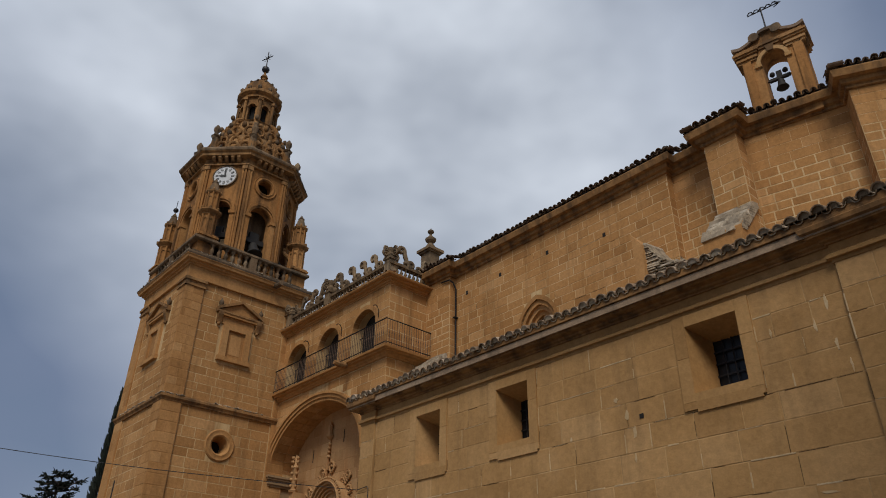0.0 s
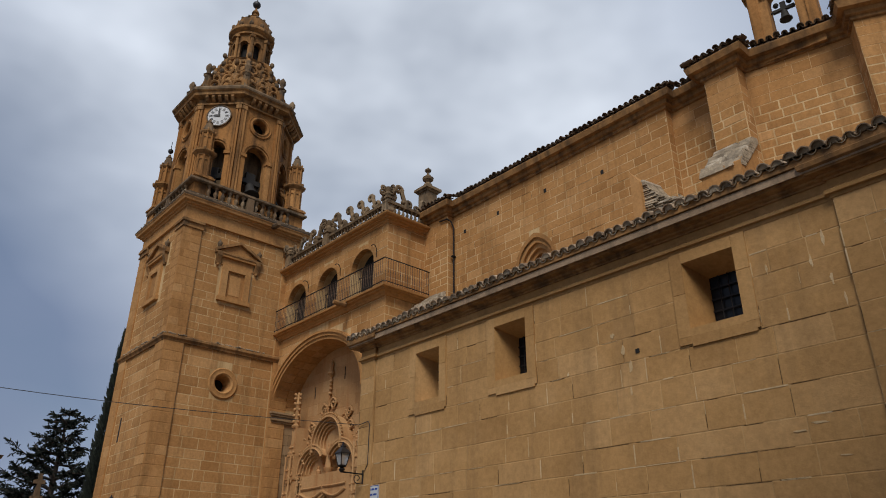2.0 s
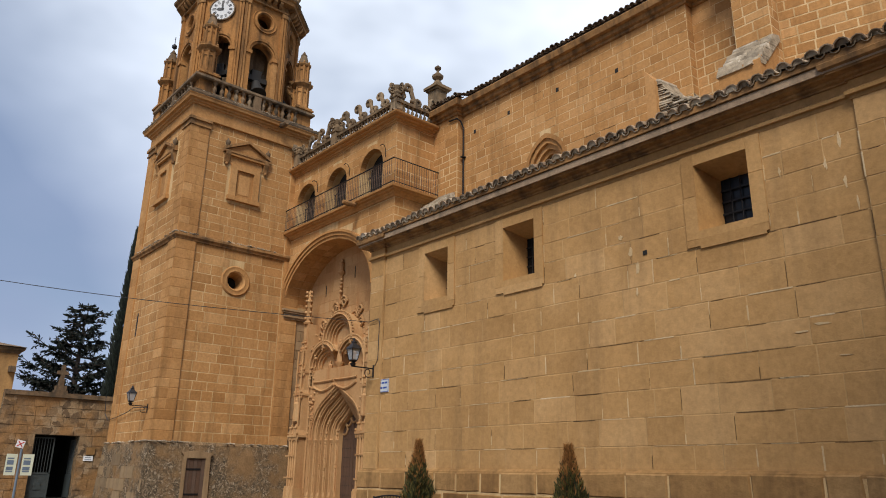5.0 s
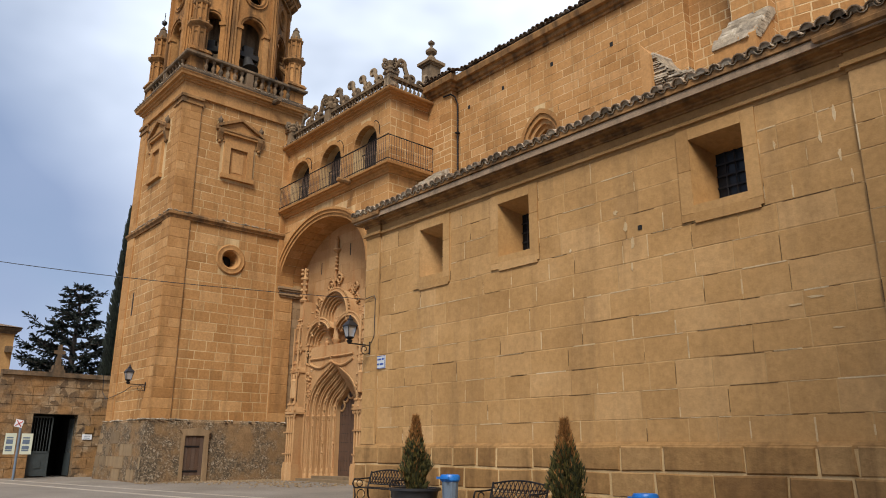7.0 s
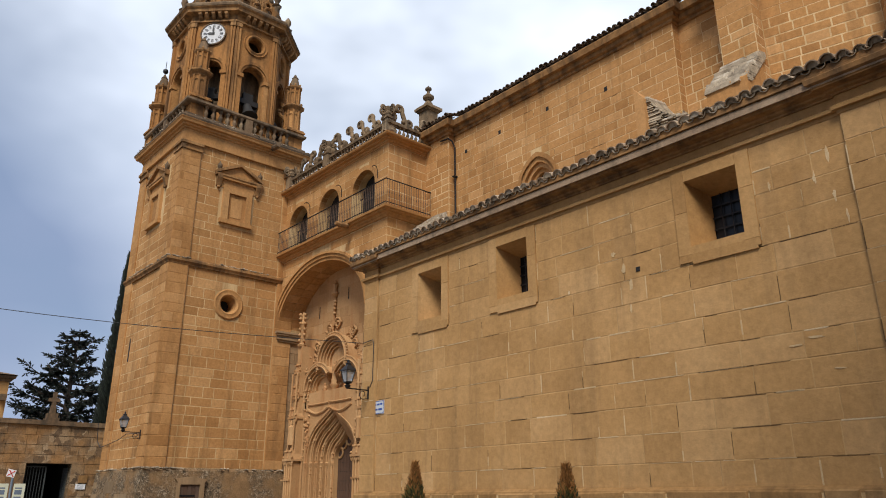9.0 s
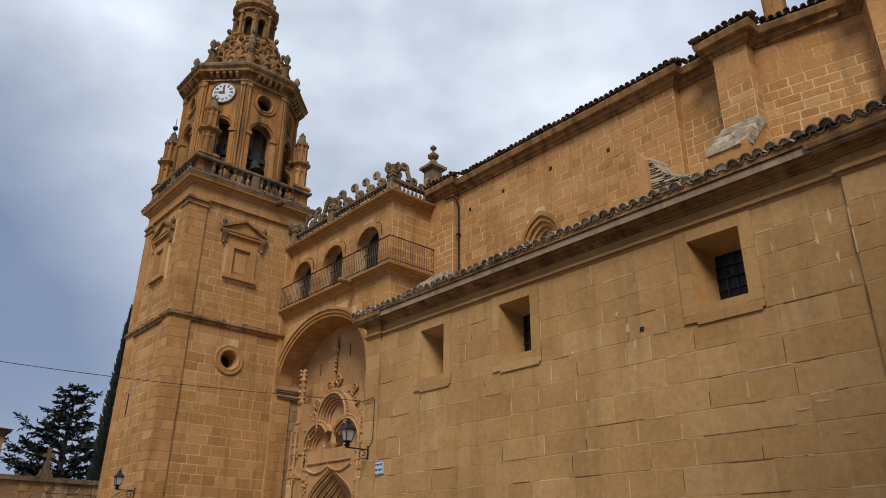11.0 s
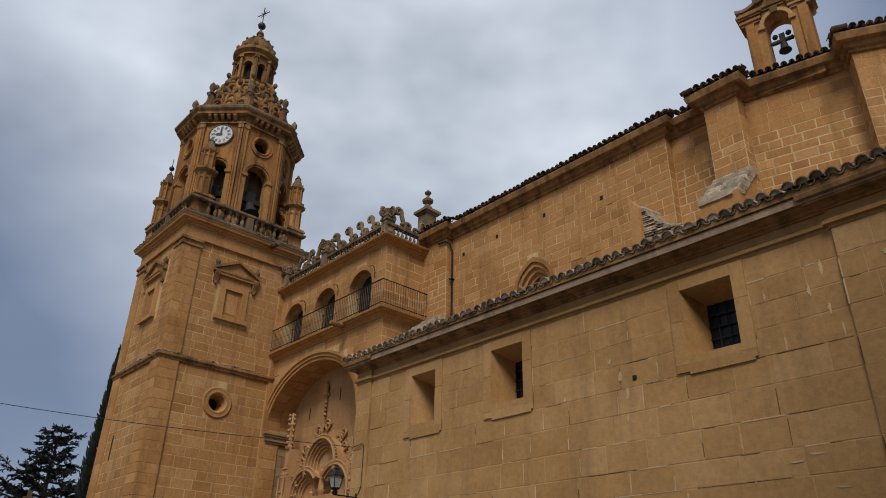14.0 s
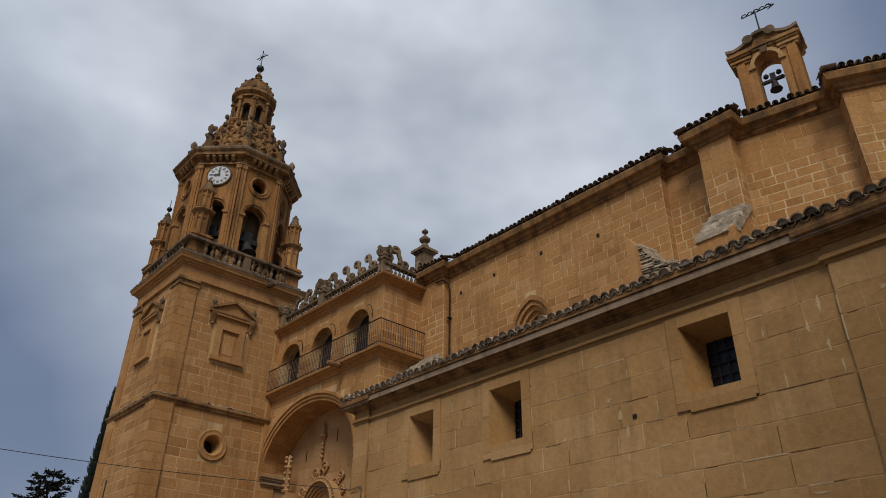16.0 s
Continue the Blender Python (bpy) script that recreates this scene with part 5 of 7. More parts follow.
for (x0, y0), (x1, y1) in zip(run_b, run_b[1:]):
    L = math.hypot(x1 - x0, y1 - y0)
    for i in range(int(L / 0.14)):
        ob = part("bar", bar_mesh, RUSTED, railing)
        t = (i + 0.5) * 0.14 / L
        ob.location = (x0 + (x1 - x0) * t, y0 + (y1 - y0) * t, 0)
# water spout under the balcony and iron hooks beside the arches
part("water_spout", Shape().tube([(-27.0, LY - 0.35, 13.55), (-26.95, LY - 0.85, 13.5), (-26.95, LY - 1.05, 13.54)], [0.15, 0.13, 0.1], 8), CORNICE, porch, "carved stone water spout under the balcony", smooth=True)
for c, r in GAL:
    hx = c + r + 0.22
    hook = thing("iron_hook", (hx, LY - 0.02, 15.9), "thin bent iron hook fixed beside a loggia arch", "hook", "iron hooks of the loggia")
    part("rod", Shape().tube([(hx, LY - 0.02, 15.5), (hx, LY - 0.04, 15.9), (hx + 0.04, LY - 0.14, 16.03), (hx + 0.12, LY - 0.34, 16.02), (hx + 0.18, LY - 0.48, 15.88)], 0.018, 6), IRON, hook, smooth=True)
# loggia back and floor, coloured near black for shade, and barred doors
part("loggia_interior", Shape().box(TX, LX - 0.7, LY + 2.2, LY + 2.3, 13.4, 17.0).box(TX, LX - 0.7, LY + 0.7, LY + 2.3, 16.9, 17.0).box(TX, LX - 0.7, LY + 0.7, LY + 2.3, 13.35, 13.5), SHADE_BLACK, porch, "loggia inside coloured near black to stand for shade")
for c, r in GAL:
    g = thing("loggia_door", (c, LY + 0.5, 13.75), "dark barred iron gate in a loggia arch", "gate", "gates of the loggia")
    q = Shape()
    for i in range(9):
        x = c - r + 2 * r * (i + 0.5) / 9
        h = GSP + math.sqrt(max(0.0, r * r - (x - c) ** 2))
        q.tube([(x, LY + 0.5, 13.75), (x, LY + 0.5, min(h, GSP - 0.2))], 0.02, 5)
    part("bars", q, IRON, g)
    q = Shape()
    for z in (13.85, GSP - 0.2):
        q.box(c - r, c + r, LY + 0.48, LY + 0.52, z, z + 0.05)
    part("rails", q, IRON, g)
    q = Shape()
    q.prism([(c - r, 0, 13.7), (c + r, 0, 13.7)] + [(c + r * math.cos(math.pi * i / 20), 0, GSP + r * math.sin(math.pi * i / 20)) for i in range(21)], (0, LY + 0.66, 0), (0, LY + 0.7, 0))
    # near-black sheet behind the bars paints the shade of the arch
    part("backing", q, SHADE_BLACK, g)
# cornice and parapet of the loggia
top_run = [(TX + 0.02, LY), (LX, LY), (LX, 20.55)]
part("cornice", Shape().sweep(top_run, [(-0.2, 17.0), (0.03, 17.0), (0.05, 17.07), (0.1, 17.09), (0.12, 17.16), (0.24, 17.19), (0.26, 17.25), (0.38, 17.27), (0.42, 17.31), (0.44, 17.38), (0.4, 17.41), (-0.2, 17.42)]), NAVE_STONE, porch, "moulded stone loggia cornice")
part("parapet_base", Shape().sweep(top_run, [(-0.25, 17.4), (0.2, 17.4), (0.2, 17.52), (-0.25, 17.52)]), GREY_STONE, porch)
part("loggia_roof", Shape().box(TX, LX, LY, 20.6, 17.38, 17.45), GREY_STONE, porch)
parapet = thing("parapet", (-29, LY, 17.5), "weathered baluster parapet crested with stone scrolls", "balustrade")
small_bal = baluster((0, 0, 0), 0.5, 0.085).mesh("baluster", True)
small_bal.materials.append(PARAPET_STONE)
part("rail", Shape().sweep(top_run, [(-0.16, 18.02), (0.14, 18.02), (0.16, 18.14), (-0.16, 18.16)]), PARAPET_STONE, parapet)
for i in range(36):
    x = TX + 0.3 + i * 0.255
    ob = part("baluster", small_bal, PARAPET_STONE, parapet)
    ob.location = (x, LY - 0.02, 17.52)
for i in range(8):
    ob = part("baluster", small_bal, PARAPET_STONE, parapet)
    ob.location = (LX + 0.02, LY + 0.35 + i * 0.25, 17.52)
for x, y in ((TX + 0.35, LY - 0.02), (TX + 4.1, LY - 0.02), (LX - 0.15, LY + 0.05)):
    part("pier", Shape().box(x - 0.22, x + 0.22, y - 0.2, y + 0.22, 17.52, 18.3).box(x - 0.27, x + 0.27, y - 0.25, y + 0.27, 18.3, 18.42), PARAPET_STONE, parapet)


def spiral(centre, u, r0, r1, a0, turns, n=16):
    """Points of a flat spiral in the upright plane along u."""
    out = []
    for i in range(n):
        k = i / (n - 1)
        a, r = a0 + turns * 2 * math.pi * k, r0 + (r1 - r0) * k
        out.append(Vector(centre) + Vector(u) * (r * math.cos(a)) + Vector((0, 0, r * math.sin(a))))
    return out


def crest(p, u, size, flip=1):
    """An open S scroll: a low volute, a rising back and a high volute, with a leaf bud."""
    p, u = Vector(p), Vector(u) * flip
    up = Vector((0, 0, 1))
    low = spiral(p + u * (-0.3 * size) + up * (0.2 * size), u, 0.04 * size, 0.2 * size, 0.5, -1.3)
    high = spiral(p + u * (0.26 * size) + up * (0.72 * size), u, 0.2 * size, 0.05 * size, math.pi * 1.15, -1.25)
    mid = [low[-1].lerp(high[0], k / 5) - up * (0.08 * size * math.sin(math.pi * k / 5)) for k in range(1, 5)]
    path = low + mid + high
    n = len(path)
    sh = Shape().tube(path, [size * (0.05 + 0.05 * math.sin(math.pi * i / (n - 1))) for i in range(n)], 7)
    sh.ball(tuple(p + u * (0.02 * size) + up * (0.22 * size)), 0.1 * size, 7)
    sh.ball(tuple(p + u * (0.5 * size) + up * (0.2 * size)), 0.11 * size, 7, 1.4)
    sh.tube([p + u * (-0.5 * size) + up * 0.03, p + u * (0.55 * size) + up * 0.03], 0.07 * size, 6)
    return sh


for x, size in ((TX + 1.35, 0.95), (TX + 2.3, 1.05), (TX + 3.2, 1.2), (TX + 5.1, 1.2), (TX + 6.2, 1.12), (TX + 7.15, 1.05), (TX + 8.05, 1.05)):
    part("scroll", crest((x, LY, 18.14), (1, 0, 0), size, 1 if x < TX + 4 else -1), PARAPET_STONE, parapet, smooth=True)
for y, size, fl in ((LY + 0.85, 1.15, -1), (LY + 1.9, 0.85, 1)):
    part("scroll", crest((LX, y, 18.14), (0, 1, 0), size, fl), PARAPET_STONE, parapet, smooth=True)
for x, y, h in ((TX + 0.35, LY, 0.4), (TX + 4.1, LY, 0.68), (LX - 0.15, LY + 0.05, 0.58)):
    q = Shape().lathe([(0.2, 18.42), (0.25, 18.42 + 0.25 * h), (0.17, 18.42 + 0.5 * h), (0.22, 18.42 + 0.75 * h), (0.2, 18.42 + 0.92 * h), (0.04, 18.42 + h)], (x, y, 0), 10)
    for a in (0, math.pi / 2, math.pi, math.pi * 1.5):
        d = (math.cos(a), math.sin(a), 0)
        for z, r in ((0.3, 0.2), (0.75, 0.13)):
            c = (x + d[0] * 0.32, y + d[1] * 0.32, 18.42 + z * h)
            q.tube(spiral(c, d, 0.03, r, 0.0, 1.4), 0.055, 6)
    part("foliage_knot", q, PARAPET_STONE, parapet, "carved scrolled leafy knot on a pier", smooth=True)
FX, FY = -24.62, 20.75
finial = thing("finial", (FX, FY, 17.4), "stone urn finial on a tall square pier", "finial")
part("pier", Shape().box(FX - 0.33, FX + 0.33, FY - 0.33, FY + 0.33, 17.4, 19.62).box(FX - 0.4, FX + 0.4, FY - 0.4, FY + 0.4, 19.62, 19.72).box(FX - 0.5, FX + 0.5, FY - 0.5, FY + 0.5, 19.72, 19.86).box(FX - 0.4, FX + 0.4, FY - 0.4, FY + 0.4, 19.86, 19.94), PARAPET_STONE, finial)
part("urn", Shape().lathe([(0.38, 19.94), (0.27, 20.05), (0.2, 20.2), (0.13, 20.27), (0.13, 20.32), (0.27, 20.44), (0.29, 20.56), (0.16, 20.68), (0.07, 20.78), (0.07, 20.88), (0.16, 20.96), (0.17, 21.04), (0.06, 21.14), (0.02, 21.2)], (FX, FY, 0), 14), PARAPET_STONE, finial, smooth=True)
# row of small tiles along the foot of the parapet
tile_row(parapet, (TX + 0.05, LY - 0.42, 17.36), (LX + 0.3, LY - 0.42, 17.36), 0.3, 1, 0.2, seed=71, size=0.75)

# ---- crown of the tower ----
# solid core added to block the sky, so the arches read dark
part("bell_chamber", Shape().lathe([(2.0, 20.3), (2.0, 26.9)], (OX, OY, 0), 8, math.pi / 8), GREY_STONE, belfry, "solid core added inside the belfry to keep the arches dark")
crown = belfry
part("drum", Shape().lathe([(3.0, 28.0), (3.0, 28.5), (2.55, 28.7), (2.4, 29.6), (1.95, 30.4), (1.6, 31.0), (1.4, 31.9), (1.5, 32.0)], (OX, OY, 0), 8, math.pi / 8), CARVED, crown)
rng = random.Random(12)
for i in range(8):
    a = math.pi / 8 + i * math.pi / 4
    c, sn = math.cos(a), math.sin(a)
    pts = []
    for t in range(13):
        k = t / 12
        r = 3.05 - 1.75 * k + 0.28 * math.sin(k * 3 * math.pi)
        pts.append((OX + c * r, OY + sn * r, 28.5 + 3.6 * k))
    rib = part("scroll_rib", Shape().tube(pts, [0.24 - 0.1 * k / 12 for k in range(13)], 7), CARVED, crown, smooth=True)
    for k in range(2, 12, 2):
        p = pts[k]
        part("crocket", Shape().ball((p[0] + c * 0.18, p[1] + sn * 0.18, p[2] + 0.2), 0.15, 7, 1.3), GREY_STONE, rib, smooth=True)
    part("finial", Shape().lathe([(0.2, 28.2), (0.2, 29.3), (0.3, 29.4), (0.16, 29.5), (0.12, 29.7), (0.22, 29.9), (0.2, 30.05), (0.05, 30.3)], (OX + c * 3.1, OY + sn * 3.1, 0), 8), GREY_STONE, crown, smooth=True)
    # pierced crest on each side
    m = Matrix.Translation((OX, OY, 0)) @ Matrix.Rotation(i * math.pi / 4, 4, "Z") @ Matrix.Translation((0, -2.85, 0))
    q = Shape()
    for x in (-0.72, 0.0, 0.72):
        for rr, z in ((0.3, 28.72), (0.22, 29.3)):
            q.tube([(x + rr * math.cos(t * math.pi / 7), 0.5 * (z - 28.6) * 0.5, z + rr * math.sin(t * math.pi / 7)) for t in range(14)], 0.085, 6, True)
        q.ball((x, 0.3, 29.72), 0.13, 8, 1.4)
    for x in (-1.05, -0.36, 0.36, 1.05):
        q.ball((x, 0.15, 29.05), 0.15, 7)
    q.tube([(-1.2, 0, 28.4), (1.2, 0, 28.4)], 0.11, 6)
    part("pierced_crest", turned(q, m), CARVED, crown, "pierced stone tracery crest", smooth=True)
    m = Matrix.Translation((OX, OY, 0)) @ Matrix.Rotation(i * math.pi / 4, 4, "Z") @ Matrix.Translation((0, -1.95, 0))
    q = Shape()
    for x in (-0.42, 0.42):
        q.tube([(x + 0.3 * math.cos(t * math.pi / 6), 0.1, 30.7 + 0.3 * math.sin(t * math.pi / 6)) for t in range(12)], 0.09, 6, True)
        q.ball((x, 0.1, 31.2), 0.13, 7)
    q.ball((0, 0.15, 31.25), 0.17, 8, 1.5)
    part("upper_tracery", turned(q, m), CARVED, crown, smooth=True)
lantern_top = belfry
# near-black core paints shade behind the lantern arches
part("core", Shape().lathe([(0.75, 31.9), (0.75, 34.1)], (OX, OY, 0), 16), SHADE_BLACK, lantern_top)
for i in range(8):
    m = Matrix.Translation((OX, OY, 0)) @ Matrix.Rotation(i * math.pi / 4, 4, "Z") @ Matrix.Translation((0, -1.1, 0))
    q = Shape()
    q.box(-0.46, -0.24, 0, 0.3, 31.9, 33.3).box(0.24, 0.46, 0, 0.3, 31.9, 33.3)
    q.prism([(x, 0, z) for x, z in arch_top(-0.46, 0.46, 33.3, 34.1, 0.24, 0.0, 14)], (0, 0, 0), (0, 0.3, 0))
    side = part("wall", turned(q, m), CARVED, lantern_top)
    q = Shape().tube([(-0.46, -0.06, 31.9), (-0.46, -0.06, 33.9)], 0.1, 8)
    q.box(-0.6, -0.32, -0.2, 0.05, 33.8, 33.98)
    arch_ring(q, 0, 33.3, 0.24, 0.34, -0.06, 0.02, 14)
    part("colonnette", turned(q, m), CARVED, side, smooth=True)
part("cornice", Shape().lathe([(1.1, 34.05), (1.28, 34.1), (1.25, 34.3), (1.36, 34.36), (1.47, 34.46), (1.49, 34.6), (1.42, 34.7), (1.2, 34.75)], (OX, OY, 0), 24), CARVED, lantern_top, smooth=True)
part("dome", Shape().lathe([(1.2, 34.7), (1.22, 35.0), (1.14, 35.4), (0.95, 35.8), (0.66, 36.1), (0.36, 36.28), (0.3, 36.34), (0.4, 36.42), (0.22, 36.5), (0.16, 36.75), (0.26, 36.85), (0.2, 37.0), (0.08, 37.2), (0.05, 37.42)], (OX, OY, 0), 24), CARVED, lantern_top, smooth=True)
for i in range(12):
    a = i * math.pi / 6
    q = Shape().ball((OX + 1.32 * math.cos(a), OY + 1.32 * math.sin(a), 34.86), 0.16, 7, 1.3)
    part("dome_ornament", q, GREY_STONE, lantern_top, smooth=True)
    q = Shape().ball((OX + 0.98 * math.cos(a + 0.26), OY + 0.98 * math.sin(a + 0.26), 35.75), 0.1, 6)
    part("dome_ornament", q, GREY_STONE, lantern_top, smooth=True)
part("ball", Shape().ball((OX, OY, 37.64), 0.27, 14), BLACK, lantern_top, smooth=True)
m = Matrix.Translation((OX, OY, 0)) @ Matrix.Rotation(radians(20), 4, "Z")
q = Shape().tube([(0, 0, 37.8), (0, 0, 39.35)], 0.035, 6).tube([(-0.5, 0, 38.75), (0.5, 0, 38.75)], 0.035, 6)
q.tube([(-0.25, 0, 38.5), (0.25, 0, 39.0)], 0.02, 5).tube([(-0.25, 0, 39.0), (0.25, 0, 38.5)], 0.02, 5)
part("cross", turned(q, m), IRON, lantern_top)

# carved braces from the corner pinnacles to the belfry
for x, y in ((TX - 0.55, TY + TW - 0.4), (TX - 0.55, TY + 0.6)):
    d = Vector((OX - x, OY - y, 0)).normalized()
    p0 = Vector((x, y, 22.35)) + d * 0.38
    q = Shape().tube([p0, p0 + d * 0.16 + Vector((0, 0, 0.22)), p0 + d * 0.34 + Vector((0, 0, 0.34)), p0 + d * 0.5 + Vector((0, 0, 0.6))], [0.12, 0.15, 0.13, 0.1], 8)
    q.ball(tuple(p0 + d * 0.05 + Vector((0, 0, 0.05))), 0.17, 8).ball(tuple(p0 + d * 0.45 + Vector((0, 0, 0.66))), 0.14, 8)
    part("scroll_brace", q, CARVED, belfry, "weathered carved scroll brace", smooth=True)

# clock and bells
m = oct_face(1) @ Matrix.Translation((0, -0.05, 26.25)) @ Matrix.Rotation(radians(90), 4, "X")
clock = thing("clock", m.translation, "round white tower clock with black numerals", "clock")
part("rim", turned(Shape().lathe([(0.72, -0.05), (0.74, 0.06), (0.68, 0.08), (0.66, 0.03)], n=36), m), GREY_STONE, clock, smooth=True)
part("dial", turned(Shape().lathe([(0.67, 0.0), (0.67, 0.035)], n=36), m), DIAL, clock)
for i in range(12):
    a = i * math.pi / 6
    q = Shape().box(-0.055, -0.03, 0.38, 0.57, 0.035, 0.045).box(0.0, 0.025, 0.38, 0.57, 0.035, 0.045).box(0.045, 0.07, 0.38, 0.57, 0.035, 0.045)
    part("numeral_bar", turned(q, m @ Matrix.Rotation(a, 4, "Z")), BLACK, clock)
for a, ln, w in ((0.04, 0.52, 0.04), (1.55, 0.36, 0.06)):
    q = Shape().prism([(-w, -0.08, 0.05), (w, -0.08, 0.05), (w * 1.5, ln * 0.6, 0.05), (0, ln, 0.05), (-w * 1.5, ln * 0.6, 0.05)], (0, 0, 0), (0, 0, 0.012))
    part("pointer", turned(q, m @ Matrix.Rotation(a, 4, "Z")), BLACK, clock)
q = Shape()
for i in range(24):
    a = i * math.pi / 12
    q.add([tuple(Matrix.Rotation(a, 4, "Z") @ Vector(p)) for p in ((-0.01, 0.6, 0.037), (0.01, 0.6, 0.037), (0.01, 0.64, 0.037), (-0.01, 0.64, 0.037))], [(0, 1, 2, 3)])
part("minute_track", turned(q, m), BLACK, clock)


def bell_shape(size):
    return Shape().lathe([(0.02, 0.98), (0.14, 0.97), (0.25, 0.9), (0.3, 0.72), (0.34, 0.45), (0.42, 0.2), (0.54, 0.06), (0.56, 0.0), (0.5, 0.0), (0.3, 0.5), (0.05, 0.9)][:8] + [(0.5, 0.0)], n=20)


for i in range(8):
    m = oct_face(i) @ Matrix.Translation((0, 0.5, 21.3))
    bell = thing("bell", m.translation, "dark bronze bell hung in a belfry arch", "bell", "bells of the tower")
    q = bell_shape(1)
    q.v = [(x * 0.85, y * 0.85, z * 1.05) for x, y, z in q.v]
    part("bell_body", turned(q, m @ Matrix.Translation((0, 0, 1.15)) @ Matrix.Rotation(radians(-24), 4, "X") @ Matrix.Translation((0, 0, -1.15))), BRONZE, bell, smooth=True)
    q = Shape().box(-0.62, 0.62, -0.14, 0.14, 1.05, 1.35).box(-0.28, 0.28, -0.13, 0.13, 1.35, 1.75)
    part("yoke", turned(q, m), BRONZE, bell)
    part("axle", turned(Shape().tube([(-0.7, 0, 1.15), (0.7, 0, 1.15)], 0.05, 8), m), IRON, bell)

# ---- bellcote on the chancel ----
BM = Matrix.Translation((-6.6, 21.6, 0)) @ Matrix.Rotation(radians(10), 4, "Z")
cote = thing("bellcote", BM.translation, "small sandstone bell gable with curved pediment on the roof", "bell gable")
q = Shape()
q.box(-1.05, -0.42, -0.4, 0.4, 17.6, 20.35).box(0.42, 1.05, -0.4, 0.4, 17.6, 20.35).box(-0.42, 0.42, -0.4, 0.4, 17.6, 18.35)
q.prism([(x, 0, z) for x, z in arch_top(-1.05, 1.05, 20.35, 21.15, 0.42)], (0, -0.4, 0), (0, 0.4, 0))
part("wall", turned(q, BM), BELFRY_STONE, cote)
q = Shape()
arch_ring(q, 0, 20.35, 0.42, 0.56, -0.46, -0.38, 18)
q.box(-0.62, -0.4, -0.48, -0.36, 20.2, 20.35).box(0.4, 0.62, -0.48, -0.36, 20.2, 20.35)
part("arch_moulding", turned(q, BM), ASHLAR, cote)
for x in (-1.02, 0.72):
    part("pilaster", turned(Shape().box(x, x + 0.3, -0.46, -0.36, 18.2, 20.95), BM), BELFRY_STONE, cote)
for x in (-1.12, 0.52):
    q = Shape()
    for z, g in ((20.62, 0.02), (20.72, 0.07), (20.82, 0.03), (20.9, 0.1), (20.98, 0.15)):
        q.box(x - g, x + 0.6 + g, -0.44 - g, 0.4 + g, z, z + 0.1)
    part("capital", turned(q, BM), CORNICE, cote)
q = Shape()
for z, g in ((21.0, 0.05), (21.1, 0.1)):
    q.box(-1.05 - g, 1.05 + g, -0.4 - g, 0.4 + g, z, z + 0.11)
part("cornice", turned(q, BM), CORNICE, cote)


def swell(x):
    """Height of the scrolled pediment: flared ends, hollow flanks, raised middle."""
    a = abs(x) / 1.2
    return 21.24 + 0.34 * (0.5 + 0.5 * math.cos(math.pi * min(1, a / 0.82))) + (0.1 if a < 0.22 else 0) + 0.08 * max(0, a - 0.8) / 0.2


xs = [-1.2 + 2.4 * k / 32 for k in range(33)]
part("pediment", turned(Shape().prism([(-1.2, 0, 21.18)] + [(x, 0, swell(x)) for x in xs] + [(1.2, 0, 21.18)], (0, -0.42, 0), (0, 0.42, 0)), BM), BELFRY_STONE, cote)
part("capping", turned(Shape().prism([(x * 1.05, 0, swell(x)) for x in xs] + [(x * 1.05, 0, swell(x) + 0.13) for x in xs[::-1]], (0, -0.54, 0), (0, 0.52, 0)), BM), DARK_TILE, cote, "dark lichened pediment capping")
for x in (-0.42, 0.36):
    part("volute", turned(Shape().tube([(x, -0.56, swell(x) + 0.12), (x, 0.5, swell(x) + 0.12)], 0.19, 12), BM), GREY_STONE, cote, smooth=True)
part("keystone", turned(Shape().prism([(-0.1, 0, 20.74), (0.1, 0, 20.74), (0.15, 0, 21.02), (-0.15, 0, 21.02)], (0, -0.5, 0), (0, -0.3, 0)), BM), CORNICE, cote)
part("ball", turned(Shape().ball((0, 0, 21.86), 0.15, 9), BM), IRON, cote, smooth=True)
q = Shape().tube([(0, 0, 21.7), (0, 0, 23.3)], 0.03, 6)
for k in range(5):
    x = -0.5 + 0.22 * k
    q.tube([(x, 0, 23.2), (x + 0.08, 0, 23.3), (x + 0.17, 0, 23.28), (x + 0.2, 0, 23.2), (x + 0.14, 0, 23.16)], 0.022, 5)
q.tube([(-0.5, 0, 23.16), (0.62, 0, 23.16)], 0.022, 5).tube([(0.45, 0, 23.3), (0.7, 0, 23.16), (0.45, 0, 23.04)], 0.022, 5)
part("weather_vane", turned(q, BM), IRON, cote)
small_bell = thing("bell", BM @ Vector((0, 0, 19.2)), "small dark bronze bell with yoke in the bell gable", "bell")
q = bell_shape(1)
q.v = [(x * 0.38, y * 0.38, 19.3 + z * 0.42) for x, y, z in q.v]
part("bell_body", turned(q, BM), BRONZE, small_bell, smooth=True)
q = Shape().box(-0.36, 0.36, -0.06, 0.06, 19.71, 19.81).box(-0.09, 0.09, -0.06, 0.06, 19.81, 20.06)
q.ball((-0.22, 0, 20.02), 0.1, 8).ball((0.22, 0, 20.02), 0.1, 8)
part("yoke", turned(q, BM), BRONZE, small_bell)
part("axle", turned(Shape().tube([(-0.46, 0, 19.76), (0.46, 0, 19.76)], 0.035, 8), BM), IRON, small_bell)

# ---- carved portal under the great arch ----
PC, PY, PSP = -29.4, 18.95, 3.15
PYW = 19.5
portal = thing("portal", (PC, PY, 0), "late gothic carved stone portal with nested arches", "portal")
R0, R1, ORD = 2.25, 0.95, 6
